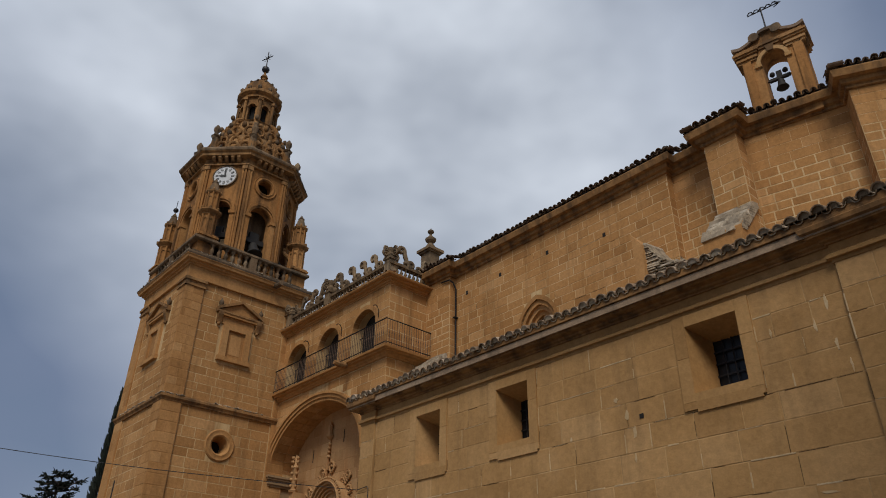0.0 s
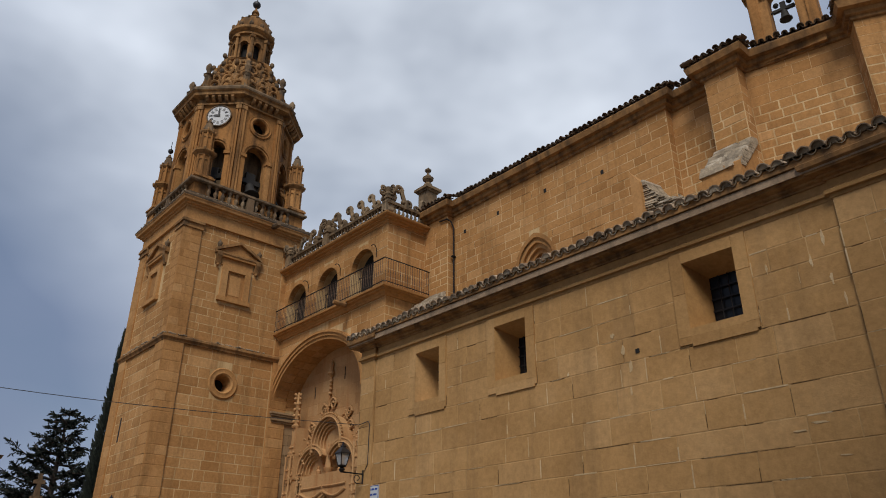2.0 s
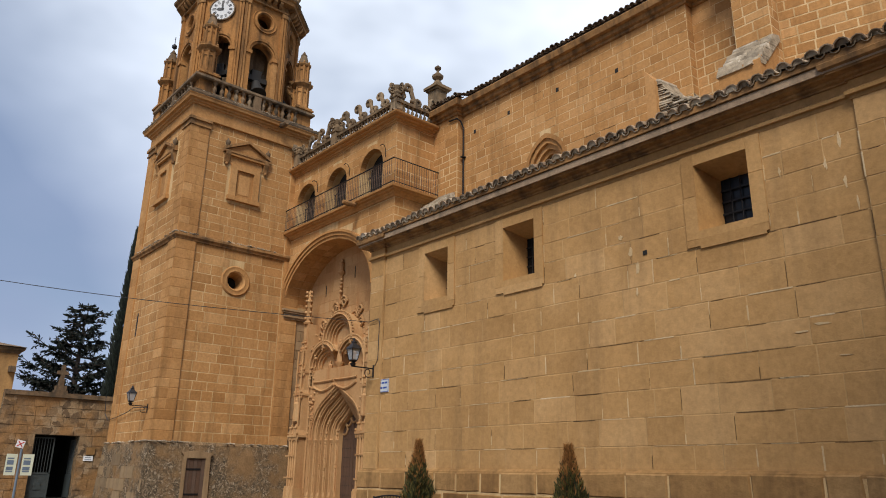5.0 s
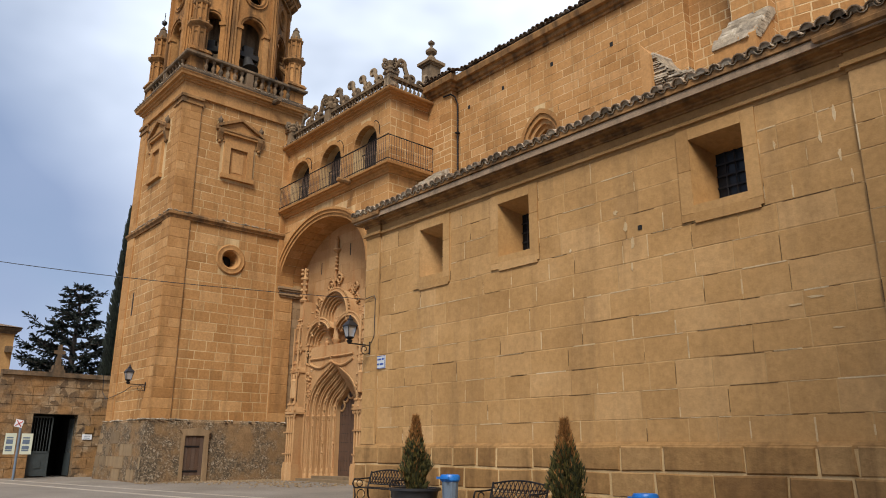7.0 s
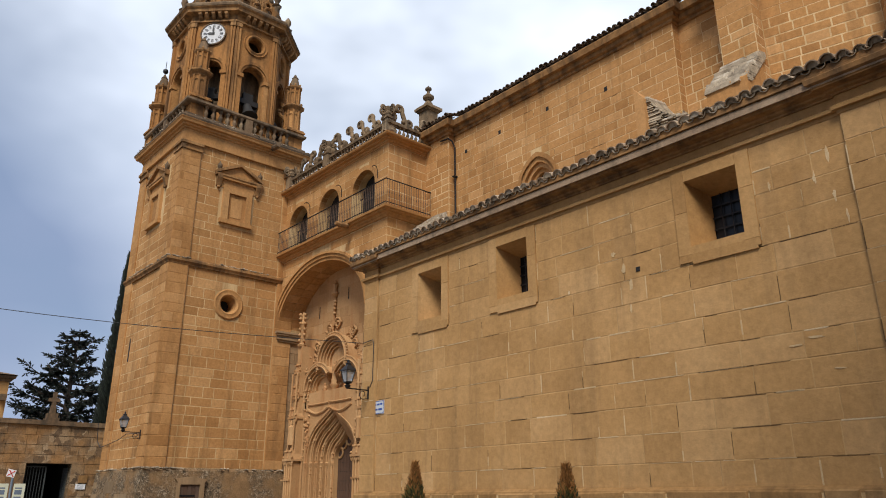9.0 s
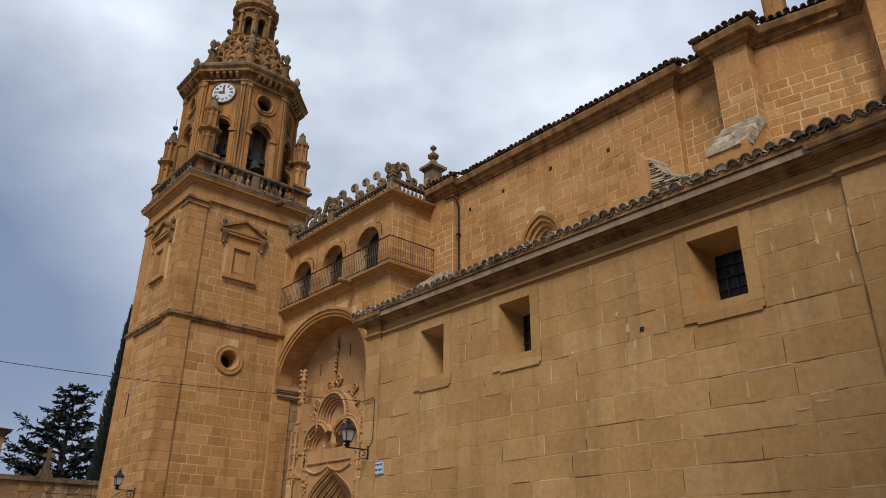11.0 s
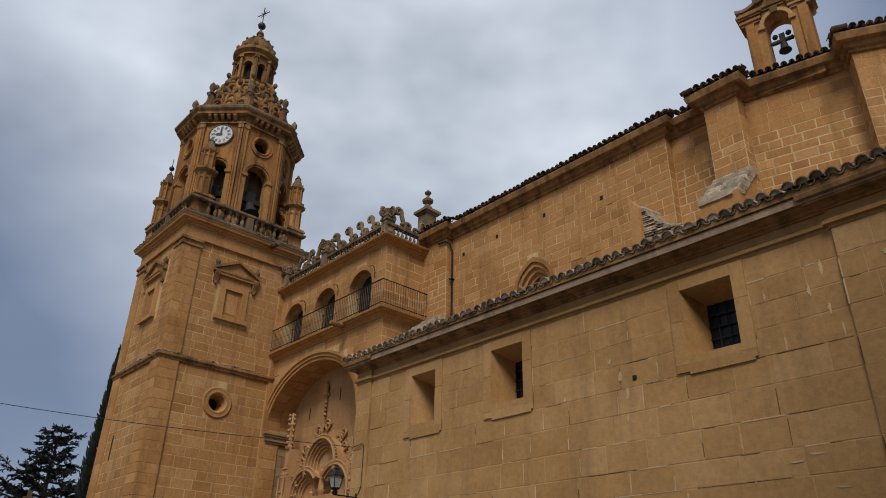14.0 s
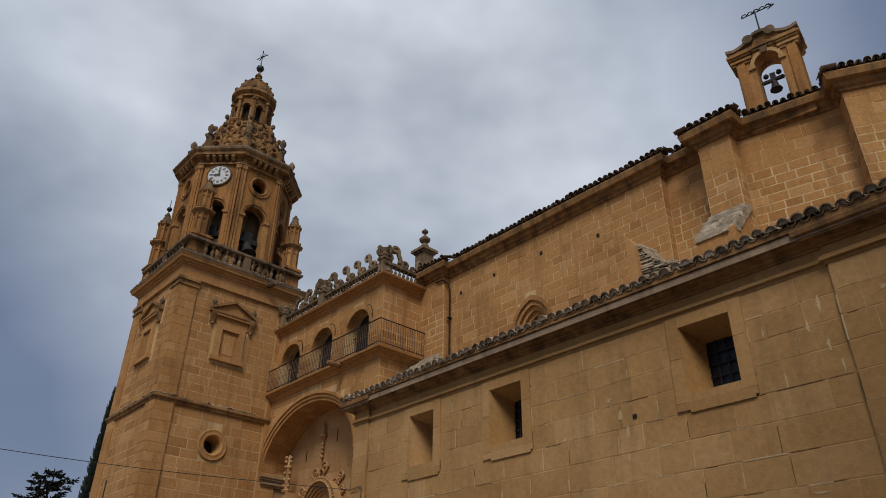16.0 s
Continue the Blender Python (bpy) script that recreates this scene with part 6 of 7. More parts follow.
def pointed_arc(r, n=28, lift=0.34):
    """Upper outline of an order: a depressed arch drawn up to an ogee point."""
    out = []
    for i in range(n + 1):
        a = math.pi * i / n
        out.append((PC + r * math.cos(a), PSP + r * math.sin(a) * 0.9 + lift * max(0, 1 - abs(math.cos(a)) * 2.0) ** 1.7))
    return out


def ogee_wall(x0, x1, top):
    """Outline (x, z) of the wall above the doorway's ogee."""
    return [(x0, top), (x1, top), (x1, PSP)] + pointed_arc(R0) + [(x0, PSP)]


s = Shape()
s.prism([(x, 0, z) for x, z in ogee_wall(TX - 0.05, -27.1, 13.3)], (0, PYW, 0), (0, PYW + 0.3, 0))
s.box(TX - 0.05, PC - R0, PYW, PYW + 0.3, 0, PSP)
wall_portal = part("wall", s, PALE_STONE, portal)
q = Shape().prism([(x, 0, z) for x, z in ogee_wall(PC - 2.72, PC + 2.72, 6.3)], (0, PY, 0), (0, PYW, 0))
q.box(PC - 2.72, PC - R0, PY, PYW, 0, PSP).box(PC + R0, PC + 2.72, PY, PYW, 0, PSP)
part("portal_block", q, PALE_STONE, portal, "projecting carved stone block round the doorway")


def portal_skip(z0, z1):
    h = max(0.0, z0 - PSP)
    if h < R0 + 0.12:
        k = math.sqrt((R0 + 0.12) ** 2 - h * h)
        return [(PC - k, PC + k)]
    return []


masonry(wall_portal, PALE_STONE, (0, PYW, 0), (1, 0, 0), (0, -1, 0), TX, -27.35, bed(0.0, 12.6, 0.55, 71), 1.0, 0.008, 0.01, portal_skip, 130, 72, 0.003)


for k in range(ORD):
    r0 = R0 + (R1 - R0) * k / ORD
    r1 = R0 + (R1 - R0) * (k + 1) / ORD
    y = PY + 0.02 + 1.0 * k / ORD
    outer, inner = pointed_arc(r0 + 0.01), pointed_arc(r1)
    pts_o = [(PC + r0 + 0.01, 0)] + outer + [(PC - r0 - 0.01, 0)]
    pts_i = [(PC + r1, 0)] + inner + [(PC - r1, 0)]
    n = len(pts_o)
    q = Shape()
    q.add([(x, y, z) for x, z in pts_o] + [(x, y, z) for x, z in pts_i] + [(x, y + 0.24, z) for x, z in pts_i],
          [(i, i + 1, n + i + 1, n + i) for i in range(n - 1)] + [(n + i, n + i + 1, 2 * n + i + 1, 2 * n + i) for i in range(n - 1)])
    order = part("arch_order", q, PALE_STONE, portal, smooth=True)
    mid = pointed_arc((r0 + r1) / 2 + 0.02)
    q = Shape().tube([(mid[0][0], y - 0.02, 0.55)] + [(x, y - 0.02, z) for x, z in mid] + [(mid[-1][0], y - 0.02, 0.55)], 0.062 if k % 2 else 0.045, 7)
    q.tube([(p[0], y - 0.005, p[1]) for p in [(mid[0][0] + 0.09, 0.55)] + pointed_arc((r0 + r1) / 2 + 0.105) + [(mid[-1][0] - 0.09, 0.55)]], 0.025, 5)
    part("roll_moulding", q, PALE_STONE, order, smooth=True)
    q = Shape()
    rng = random.Random(80 + k)
    run_o = [(mid[0][0], z / 10) for z in range(12, 30)] + mid + [(mid[-1][0], z / 10) for z in range(30, 12, -1)]
    for x, z in run_o:
        q.ball((x + rng.uniform(-0.05, 0.05), y - 0.03, z + rng.uniform(-0.04, 0.04)), rng.uniform(0.03, 0.06) * (1.3 if k % 2 else 0.8), 6)
    part("leaf_carving", q, PALE_STONE, order, "band of carved leaves", smooth=True, kind="stuff")
    for sg in (-1, 1):
        x = PC + sg * ((r0 + r1) / 2)
        part("jamb_base", Shape().lathe([(0.13, 0), (0.13, 0.3), (0.1, 0.36), (0.12, 0.42), (0.08, 0.55), (0.06, 0.6)], (x, y + 0.02, 0.0), 8, math.pi / 8), PALE_STONE, order, smooth=True)
        part("capital", Shape().lathe([(0.06, 2.82), (0.1, 2.9), (0.12, 3.0), (0.07, 3.04)], (x, y + 0.0, 0.0), 8), PALE_STONE, order, smooth=True)
# lobed hood at the door head
q = Shape()
inner = pointed_arc(R1 - 0.02)
for i in range(5):
    a = math.pi * (i + 0.5) / 5
    c = (PC + 0.8 * math.cos(a), PSP + 0.8 * math.sin(a) + 0.08)
    q.tube([(c[0] + 0.24 * math.cos(t), PY + 1.06, c[1] + 0.24 * math.sin(t)) for t in [a + math.pi * (0.5 + j / 8) for j in range(9)]], 0.05, 6)
part("cusp", q, PALE_STONE, portal, "cusped door head", smooth=True)
step_p = Shape().box(PC - 3.2, PC + 3.0, 18.6, 20.9, -0.3, 0.12).box(PC - 2.9, PC + 2.7, 19.1, 20.9, 0.1, 0.24)
part("step", step_p, RUBBLE, portal)
dr = thing("portal_door", (PC, PY + 1.15, 0.2), "dark brown studded wooden church door", "door")
for sg in (-1, 1):
    x0, x1 = (PC - 0.98, PC - 0.01) if sg < 0 else (PC + 0.01, PC + 0.98)
    leaf = part("door_leaf", Shape().box(x0, x1, PY + 1.12, PY + 1.2, 0.2, 4.2), WOOD, dr)
    for i in range(4):
        w = (x1 - x0) / 4
        part("plank", Shape().box(x0 + i * w + 0.008, x0 + (i + 1) * w - 0.008, PY + 1.095, PY + 1.13, 0.22, 4.1), WOOD, leaf)
    for z in [0.5 + 0.42 * i for i in range(9)]:
        q = Shape()
        for i in range(5):
            q.ball((x0 + 0.09 + i * 0.165, PY + 1.09, z), 0.022, 6)
        part("stud_row", q, IRON, leaf)
# near-black sheet behind the door stands for shade
part("threshold_wall", Shape().box(PC - 2.2, PC + 2.2, PY + 1.25, PY + 1.4, 0, 6), SHADE_BLACK, portal)
# trefoil of three carved niches over the door
LOBES = [(PC - 0.15, 7.68, 1.28), (PC - 1.36, 6.42, 1.2), (PC + 1.1, 6.42, 1.2)]
for k, (cx, cz, r) in enumerate(LOBES):
    a0, a1 = ((-0.3, math.pi + 0.3), (math.pi * 0.2, math.pi), (0.0, math.pi * 0.8))[k]
    niche = part("niche", Shape().lathe([(r - 0.55, 0), (r - 0.53, 0.03)], n=28), PALE_STONE, portal)
    niche.data.transform(Matrix.Translation((cx, PY + 0.42, cz)) @ Matrix.Rotation(radians(90), 4, "X"))
    for j in range(5):
        rb, d = r - 0.115 * j, 0.1 - 0.1 * j
        part("moulding", arch_ring(Shape(), cx, cz, rb - 0.115, rb, PY - d, PYW + 0.02, 30, a0, a1), PALE_STONE, niche)
        pts = [(cx + (rb - 0.095) * math.cos(a0 + (a1 - a0) * t / 30), PY - d - 0.01, cz + (rb - 0.095) * math.sin(a0 + (a1 - a0) * t / 30)) for t in range(31)]
        part("roll_moulding", Shape().tube(pts, 0.032, 6), PALE_STONE, niche, smooth=True)
        if k:
            # straight jamb below the outer end of each order
            sg = -1 if k == 1 else 1
            part("niche_jamb", Shape().box(min(cx + sg * rb, cx + sg * (rb - 0.115)), max(cx + sg * rb, cx + sg * (rb - 0.115)), PY - d, PYW + 0.02, 5.55, cz + 0.01), PALE_STONE, niche)
    q = Shape()
    for t in range(34):
        a = a0 + (a1 - a0) * t / 33
        q.ball((cx + (r + 0.05) * math.cos(a), PY - 0.06, cz + (r + 0.07) * math.sin(a)), 0.055, 6)
    part("bead_row", q, PALE_STONE, niche, "row of worn carved beads", smooth=True, kind="stuff")


def sill_curve(x0, x1, z, sag):
    return [(x0 + (x1 - x0) * t / 12, PY - 0.02, z - sag * math.sin(math.pi * t / 12)) for t in range(13)]


for x0, x1 in ((PC - 2.1, PC - 0.3), (PC - 0.2, PC + 1.6)):
    part("sill", Shape().tube(sill_curve(x0, x1, 5.5, 0.25), 0.07, 6).tube(sill_curve(x0, x1, 5.72, 0.02), 0.06, 6), PALE_STONE, portal, "curved carved ledge", smooth=True)
for x, z, h, label in ((PC - 0.9, 5.78, 0.9, "worn pale stone statue on the portal ledge"), (PC - 0.1, 6.55, 1.1, "worn pale stone statue in the upper niche"), (PC + 0.85, 5.78, 0.8, "worn pale stone statue on the portal ledge")):
    q = Shape().lathe([(0.16, 0), (0.17, 0.1), (0.13, 0.35), (0.11, 0.5), (0.15, 0.66), (0.16, 0.76), (0.07, 0.84), (0.06, 0.86), (0.085, 0.92), (0.07, 0.98), (0.02, 1.0)], n=10, squash=(1, 0.8))
    q.v = [(x + a * h, PY + 0.12 + b * h, z + c * h) for a, b, c in q.v]
    single("statue", q, PALE_STONE, label, "statue", smooth=True)
part("pedestal", Shape().lathe([(0.06, 5.7), (0.1, 6.0), (0.12, 6.3), (0.24, 6.46), (0.24, 6.55), (0.2, 6.56)], (PC - 0.1, PY + 0.12, 0), 8), PALE_STONE, portal, smooth=True)


SC = -30.25


def curl(c, r, a0, turns):
    """A leafy tendril rolled up in the plane of the wall."""
    pts = [(c[0] + (r - r * 0.8 * i / 17) * math.cos(a0 + turns * 2 * math.pi * i / 17), PYW - 0.1, c[1] + (r - r * 0.8 * i / 17) * math.sin(a0 + turns * 2 * math.pi * i / 17)) for i in range(18)]
    sh = Shape().tube(pts, [0.065 - 0.001 * i for i in range(18)], 6)
    for i in range(0, 15, 3):
        x, y, z = pts[i]
        sh.ball((x + (x - c[0]) * 0.3, y, z + (z - c[1]) * 0.3), 0.06, 6)
    return sh


# thin stem with leaf curls and a small figure above the niches
stem = Shape().tube([(SC - 0.1, PYW - 0.1, 9.1), (SC + 0.0, PYW - 0.1, 11.1)], [0.07, 0.05], 6)
for z in (10.2, 10.42, 10.62, 10.82):
    stem.ball((SC + 0.0, PYW - 0.12, z), 0.1, 7, 0.8)
stem.lathe([(0.05, 11.02), (0.2, 11.18), (0.2, 11.26)], (SC, PYW - 0.12, 0), 8)
part("finial_stem", stem, PALE_STONE, portal, "carved stem with beads", smooth=True)
q = Shape().lathe([(0.13, 11.26), (0.1, 11.5), (0.14, 11.68), (0.06, 11.76), (0.08, 11.84), (0.02, 11.94)], (SC, PYW - 0.14, 0), 8)
single("statue", q, PALE_STONE, "tiny worn stone statue on the finial stem", "statue", smooth=True)
for c, r, a0, turns in (((SC + 0.32, 9.65), 0.32, 3.4, -1.5), ((SC - 0.45, 9.42), 0.3, 0.0, 1.5), ((SC - 1.5, 8.7), 0.26, 0.2, 1.4), ((SC - 1.62, 8.15), 0.26, 0.2, -1.4), ((SC + 1.35, 8.75), 0.28, 3.0, -1.4), ((SC + 1.75, 9.1), 0.24, 3.0, 1.4), ((SC + 1.9, 8.4), 0.24, 3.0, -1.4), ((SC - 2.05, 8.35), 0.2, 0.2, 1.3)):
    part("leaf_scroll", curl(c, r, a0, turns), PALE_STONE, portal, "carved leafy scroll", smooth=True)
# put-log slots in the tympanum wall, drawn as near-black boxes for shade
for x, z in ((SC - 1.55, 10.2), (SC + 1.05, 10.75)):
    part("slot", Shape().box(x - 0.035, x + 0.035, PYW - 0.013, PYW, z, z + 0.62), SHADE_BLACK, wall_portal)
# flanking piers with canopies and pinnacles
for sg in (-1, 1):
    bx = PC + sg * (2.78 if sg < 0 else 2.98)
    q = Shape()
    q.box(bx - 0.46, bx + 0.42, PY - 0.62, PYW + 0.05, 0, 0.75).box(bx - 0.36, bx + 0.34, PY - 0.5, PYW + 0.05, 0.75, 3.2)
    q.box(bx - 0.3, bx + 0.3, PY - 0.38, PYW + 0.05, 3.2, 5.2).box(bx - 0.26, bx + 0.26, PY - 0.32, PYW + 0.05, 5.2, 7.4).box(bx - 0.2, bx + 0.2, PY - 0.26, PYW + 0.05, 7.4, 8.7)
    pier = part("pier", q, PALE_STONE, portal)
    for x in (-0.3, -0.1, 0.1, 0.3):
        part("shaft", Shape().tube([(bx + x, PY - 0.52, 0.75), (bx + x, PY - 0.52, 3.1)], 0.06, 6), PALE_STONE, pier, smooth=True)
        part("shaft_base", Shape().lathe([(0.11, 0.0), (0.11, 0.55), (0.08, 0.65), (0.1, 0.72), (0.06, 0.85)], (bx + x, PY - 0.6, 0), 6), PALE_STONE, pier, smooth=True)
    for x in (-0.22, 0.22):
        part("shaft", Shape().tube([(bx + x, PY - 0.5, 3.4), (bx + x, PY - 0.46, 7.3)], 0.045, 6), PALE_STONE, pier, smooth=True)
    for z, d in ((3.2, 0.6), (5.2, 0.48), (6.3, 0.4), (7.4, 0.34)):
        w = 0.4 - 0.04 * (z - 3)
        q = Shape().prism([(bx - w, 0, z), (bx, 0, z), (bx - w / 2, 0, z + 0.5)], (0, PY - d, 0), (0, PYW, 0)).prism([(bx, 0, z), (bx + w, 0, z), (bx + w / 2, 0, z + 0.5)], (0, PY - d, 0), (0, PYW, 0))
        q.box(bx - w - 0.04, bx + w + 0.04, PY - d - 0.05, PYW, z - 0.1, z)
        for i in range(7):
            q.ball((bx - w + 2 * w * i / 6, PY - d, z + (0.08, 0.34, 0.34, 0.06, 0.34, 0.34, 0.08)[i]), 0.06, 6)
            q.lathe([(0.02, z - 0.28), (0.06, z - 0.18), (0.05, z - 0.1)], (bx - w + 2 * w * i / 6, PY - d + 0.03, 0), 6)
        part("canopy", q, PALE_STONE, pier, "carved gabled canopy", smooth=True)
    q = Shape().lathe([(0.2, 8.7), (0.24, 8.8), (0.15, 8.86), (0.14, 9.8), (0.2, 9.88), (0.1, 10.0), (0.04, 10.5)], (bx, PY - 0.18, 0), 6)
    for z in (9.0, 9.3, 9.6, 9.9, 10.15, 10.35):
        for dx, dy in ((-1, 0), (1, 0), (0, -1)):
            q.ball((bx + dx * 0.17, PY - 0.18 + dy * 0.17, z), 0.08, 6)
    part("pinnacle", q, PALE_STONE, pier, "crocketed pinnacle", smooth=True)
    fig = Shape().lathe([(0.16, 0), (0.17, 0.2), (0.14, 0.6), (0.17, 0.85), (0.07, 0.95), (0.09, 1.05), (0.02, 1.18)], (bx, PY - 0.5, 3.85), 8)
    single("statue", fig, PALE_STONE, "small worn stone statue on a portal pier", "statue", smooth=True)
# blind tracery shafts beside the orders
for sg in (-1, 1):
    for i in range(3):
        x = PC + sg * (2.36 + 0.07 * i)
        part("wall_shaft", Shape().tube([(x, PY - 0.05, 0.5), (x, PY - 0.05, 4.6 + 0.5 * i)], 0.028, 6), PALE_STONE, portal, smooth=True)
    q = Shape()
    rng = random.Random(150 + sg)
    for i in range(70):
        z = 3.2 + 5.0 * rng.random()
        x = PC + sg * (2.2 + rng.uniform(-0.28, 0.3))
        q.ball((x, PY - 0.03, z), rng.uniform(0.03, 0.07), 6)
    part("relief", q, PALE_STONE, portal, "worn carved relief", smooth=True, kind="stuff")
    for z in (1.2, 2.2):
        part("band", Shape().box(PC + sg * 2.98 - 0.4, PC + sg * 2.98 + 0.4, PY - 0.59, PY, z, z + 0.07), PALE_STONE, portal)

# ---- churchyard wall and gate ----
YX = -42.0
yard = thing("churchyard_wall", (YX, 10.5, 0), "weathered rubble and ashlar churchyard wall with gate opening", "wall")
s = Shape()
G0, G1, GH = 9.3, 11.4, 3.12
s.box(YX - 0.7, YX, 7.6, G0, -0.2, 5.0).box(YX - 0.7, YX, G1, 13.6, -0.2, 5.0).box(YX - 0.7, YX, G0, G1, GH, 5.0)
wall_yard = part("wall", s, LICHEN, yard)
masonry(wall_yard, YARD_STONE, (YX, 0, 0), (0, 1, 0), (1, 0, 0), 7.6, 13.4, bed(-0.1, GH, 0.52, 81) + bed(GH, 5.0, 0.46, 82)[1:], 0.8, 0.025, 0.02, lambda z0, z1: [(G0, G1)] if z0 < GH - 0.05 else [], 200, 83, 0.02)
part("coping", Shape().box(YX - 0.85, YX + 0.16, 7.6, 13.5, 5.0, 5.14).box(YX - 0.75, YX + 0.06, 7.6, 13.5, 5.14, 5.24), GREY_STONE, yard, "weathered flat stone coping")
gate = thing("iron_gate", (YX - 0.25, G0, 0), "grey-green iron gate with one leaf standing open", "gate")
gy1 = G0 + 1.02
leaf = part("gate_frame", Shape().box(YX - 0.28, YX - 0.22, G0 + 0.02, G0 + 0.08, 0.05, 3.0).box(YX - 0.28, YX - 0.22, gy1 - 0.06, gy1, 0.05, 3.0).box(YX - 0.28, YX - 0.22, G0 + 0.02, gy1, 2.94, 3.0).box(YX - 0.28, YX - 0.22, G0 + 0.02, gy1, 1.2, 1.28), GATE, gate)
part("lower_panel", Shape().box(YX - 0.27, YX - 0.24, G0 + 0.05, gy1 - 0.04, 0.08, 1.22).box(YX - 0.25, YX - 0.21, G0 + 0.35, gy1 - 0.35, 0.45, 0.85), GATE, gate)
for i in range(6):
    y = G0 + 0.17 + i * 0.135
    part("bar", Shape().tube([(YX - 0.25, y, 1.28), (YX - 0.25, y, 2.94)], 0.016, 5), GATE, gate)
q = Shape().box(YX - 1.3, YX - 0.3, G1 - 0.08, G1 - 0.04, 0.08, 1.2)
for i in range(7):
    x = YX - 0.35 - i * 0.14
    q.tube([(x, G1 - 0.06, 1.2), (x, G1 - 0.06, 2.95)], 0.016, 5)
part("open_leaf", q, GATE, gate)
# near-black box added behind the gate so its opening reads as shade
dark_box = thing("gate_passage", (YX - 2, 10.3, 0), "near-black box added behind the churchyard gate to stand for shade", "passage")
part("shade_box_wall", Shape().box(YX - 4.0, YX - 0.7, G0 - 0.5, G0 - 0.2, 0, 3.6).box(YX - 4.0, YX - 0.7, G1 + 0.2, G1 + 0.5, 0, 3.6).box(YX - 4.2, YX - 4.0, G0 - 0.5, G1 + 0.5, 0, 3.6), SHADE_BLACK, dark_box)
part("shade_box_roof", Shape().box(YX - 4.2, YX - 0.7, G0 - 0.5, G1 + 0.5, 3.6, 3.8), SHADE_BLACK, dark_box)
crs = thing("stone_cross", (YX - 0.3, 10.15, 5.24), "lichened stone cross on the churchyard wall", "cross")
part("pedestal", Shape().box(YX - 0.65, YX + 0.05, 9.86, 10.46, 5.24, 5.38).box(YX - 0.56, YX - 0.04, 9.92, 10.4, 5.38, 5.62), GREY_STONE, crs)
part("shaft", Shape().prism([(0, 10.02, 5.62), (0, 10.3, 5.62), (0, 10.25, 6.2), (0, 10.42, 6.24), (0, 10.42, 6.4), (0, 10.25, 6.42), (0, 10.24, 6.72), (0, 10.08, 6.72), (0, 10.07, 6.42), (0, 9.9, 6.4), (0, 9.9, 6.24), (0, 10.07, 6.2)], (YX - 0.4, 0, 0), (YX - 0.2, 0, 0)), GREY_STONE, crs)
plaque = thing("plaque", (YX + 0.05, 11.95, 2.0), "small white notice plaque on the churchyard wall", "sign")
part("board", Shape().box(YX + 0.03, YX + 0.06, 11.72, 12.2, 1.88, 2.14), WHITE, plaque)
for z in (1.95, 2.05):
    part("text_bar", Shape().box(YX + 0.06, YX + 0.064, 11.8, 12.1, z - 0.014, z + 0.014), INK, plaque)
part("box", Shape().box(YX + 0.02, YX + 0.1, 11.82, 12.24, 2.2, 2.56), PLINTH_STONE, plaque, "stone-coloured meter flap")
# neighbouring house
house = thing("house", (-47, 3, 0), "rendered ochre house beside the churchyard wall", "house")
part("wall", Shape().box(-52, -42.35, -3, 7.95, -0.2, 7.1), ASHLAR, house)
part("cornice", Shape().sweep([(-52, -3), (-42.35, -3), (-42.35, 7.95), (-52, 7.95)], [(-0.2, 7.05), (0.06, 7.05), (0.12, 7.16), (0.22, 7.22), (0.26, 7.34), (-0.2, 7.38)], True), GREY_STONE, house)
part("roof", Shape().add([(-52.3, -3.3, 7.38), (-42.0, -3.3, 7.38), (-42.0, 8.25, 7.38), (-52.3, 8.25, 7.38), (-47.2, 1, 8.6), (-47.2, 4, 8.6)], [(0, 1, 4), (1, 2, 5, 4), (2, 3, 5), (3, 0, 4, 5), (0, 3, 2, 1)]), TILE, house)
part("lamp_box", Shape().box(-42.35, -42.0, 7.6, 7.9, 6.1, 6.4), GREY_STONE, house)
# information post
post = thing("information_post", (-39.6, 8.3, 0), "blue-grey post carrying two printed information panels", "sign")
part("pole", Shape().tube([(-39.6, 8.3, -0.05), (-39.6, 8.3, 2.35)], 0.055, 8), STEEL_BLUE, post)
for a, b in ((7.72, 8.18), (8.4, 8.88)):
    p = part("panel", Shape().box(-39.58, -39.55, a, b, 1.15, 2.1), PAPER, post)
    for z, h in ((1.9, 0.03), (1.72, 0.1), (1.45, 0.08), (1.32, 0.03)):
        part("text_bar", Shape().box(-39.55, -39.545, a + 0.06, b - 0.12, z - h, z + h), INK, p)
part("warning_plate", turned(Shape().box(-0.17, 0.17, -0.012, 0.012, -0.17, 0.17), Matrix.Translation((-39.56, 8.2, 2.55)) @ Matrix.Rotation(radians(90), 4, "Z") @ Matrix.Rotation(radians(12), 4, "Y")), WHITE, post, "white plate with red bars")
for a in (45, -45):
    part("red_bar", turned(Shape().box(-0.18, 0.18, -0.018, 0.016, -0.02, 0.02), Matrix.Translation((-39.555, 8.2, 2.55)) @ Matrix.Rotation(radians(90), 4, "Z") @ Matrix.Rotation(radians(a + 12), 4, "Y")), RED, post)


# ---- trees behind the wall ----
def tuft(shape, p, d, length, width, rng):
    """A thin spray of needles: two crossed slivers."""
    d = d.normalized()
    s = d.cross(Vector((rng.gauss(0, 1), rng.gauss(0, 1), rng.gauss(0, 1)))).normalized()
    t = d.cross(s)
    for w in (s, t):
        shape.add([p - w * width * 0.3, p + d * length * 0.45 - w * width, p + d * length, p + d * length * 0.5 + w * width], [(0, 1, 2, 3)])


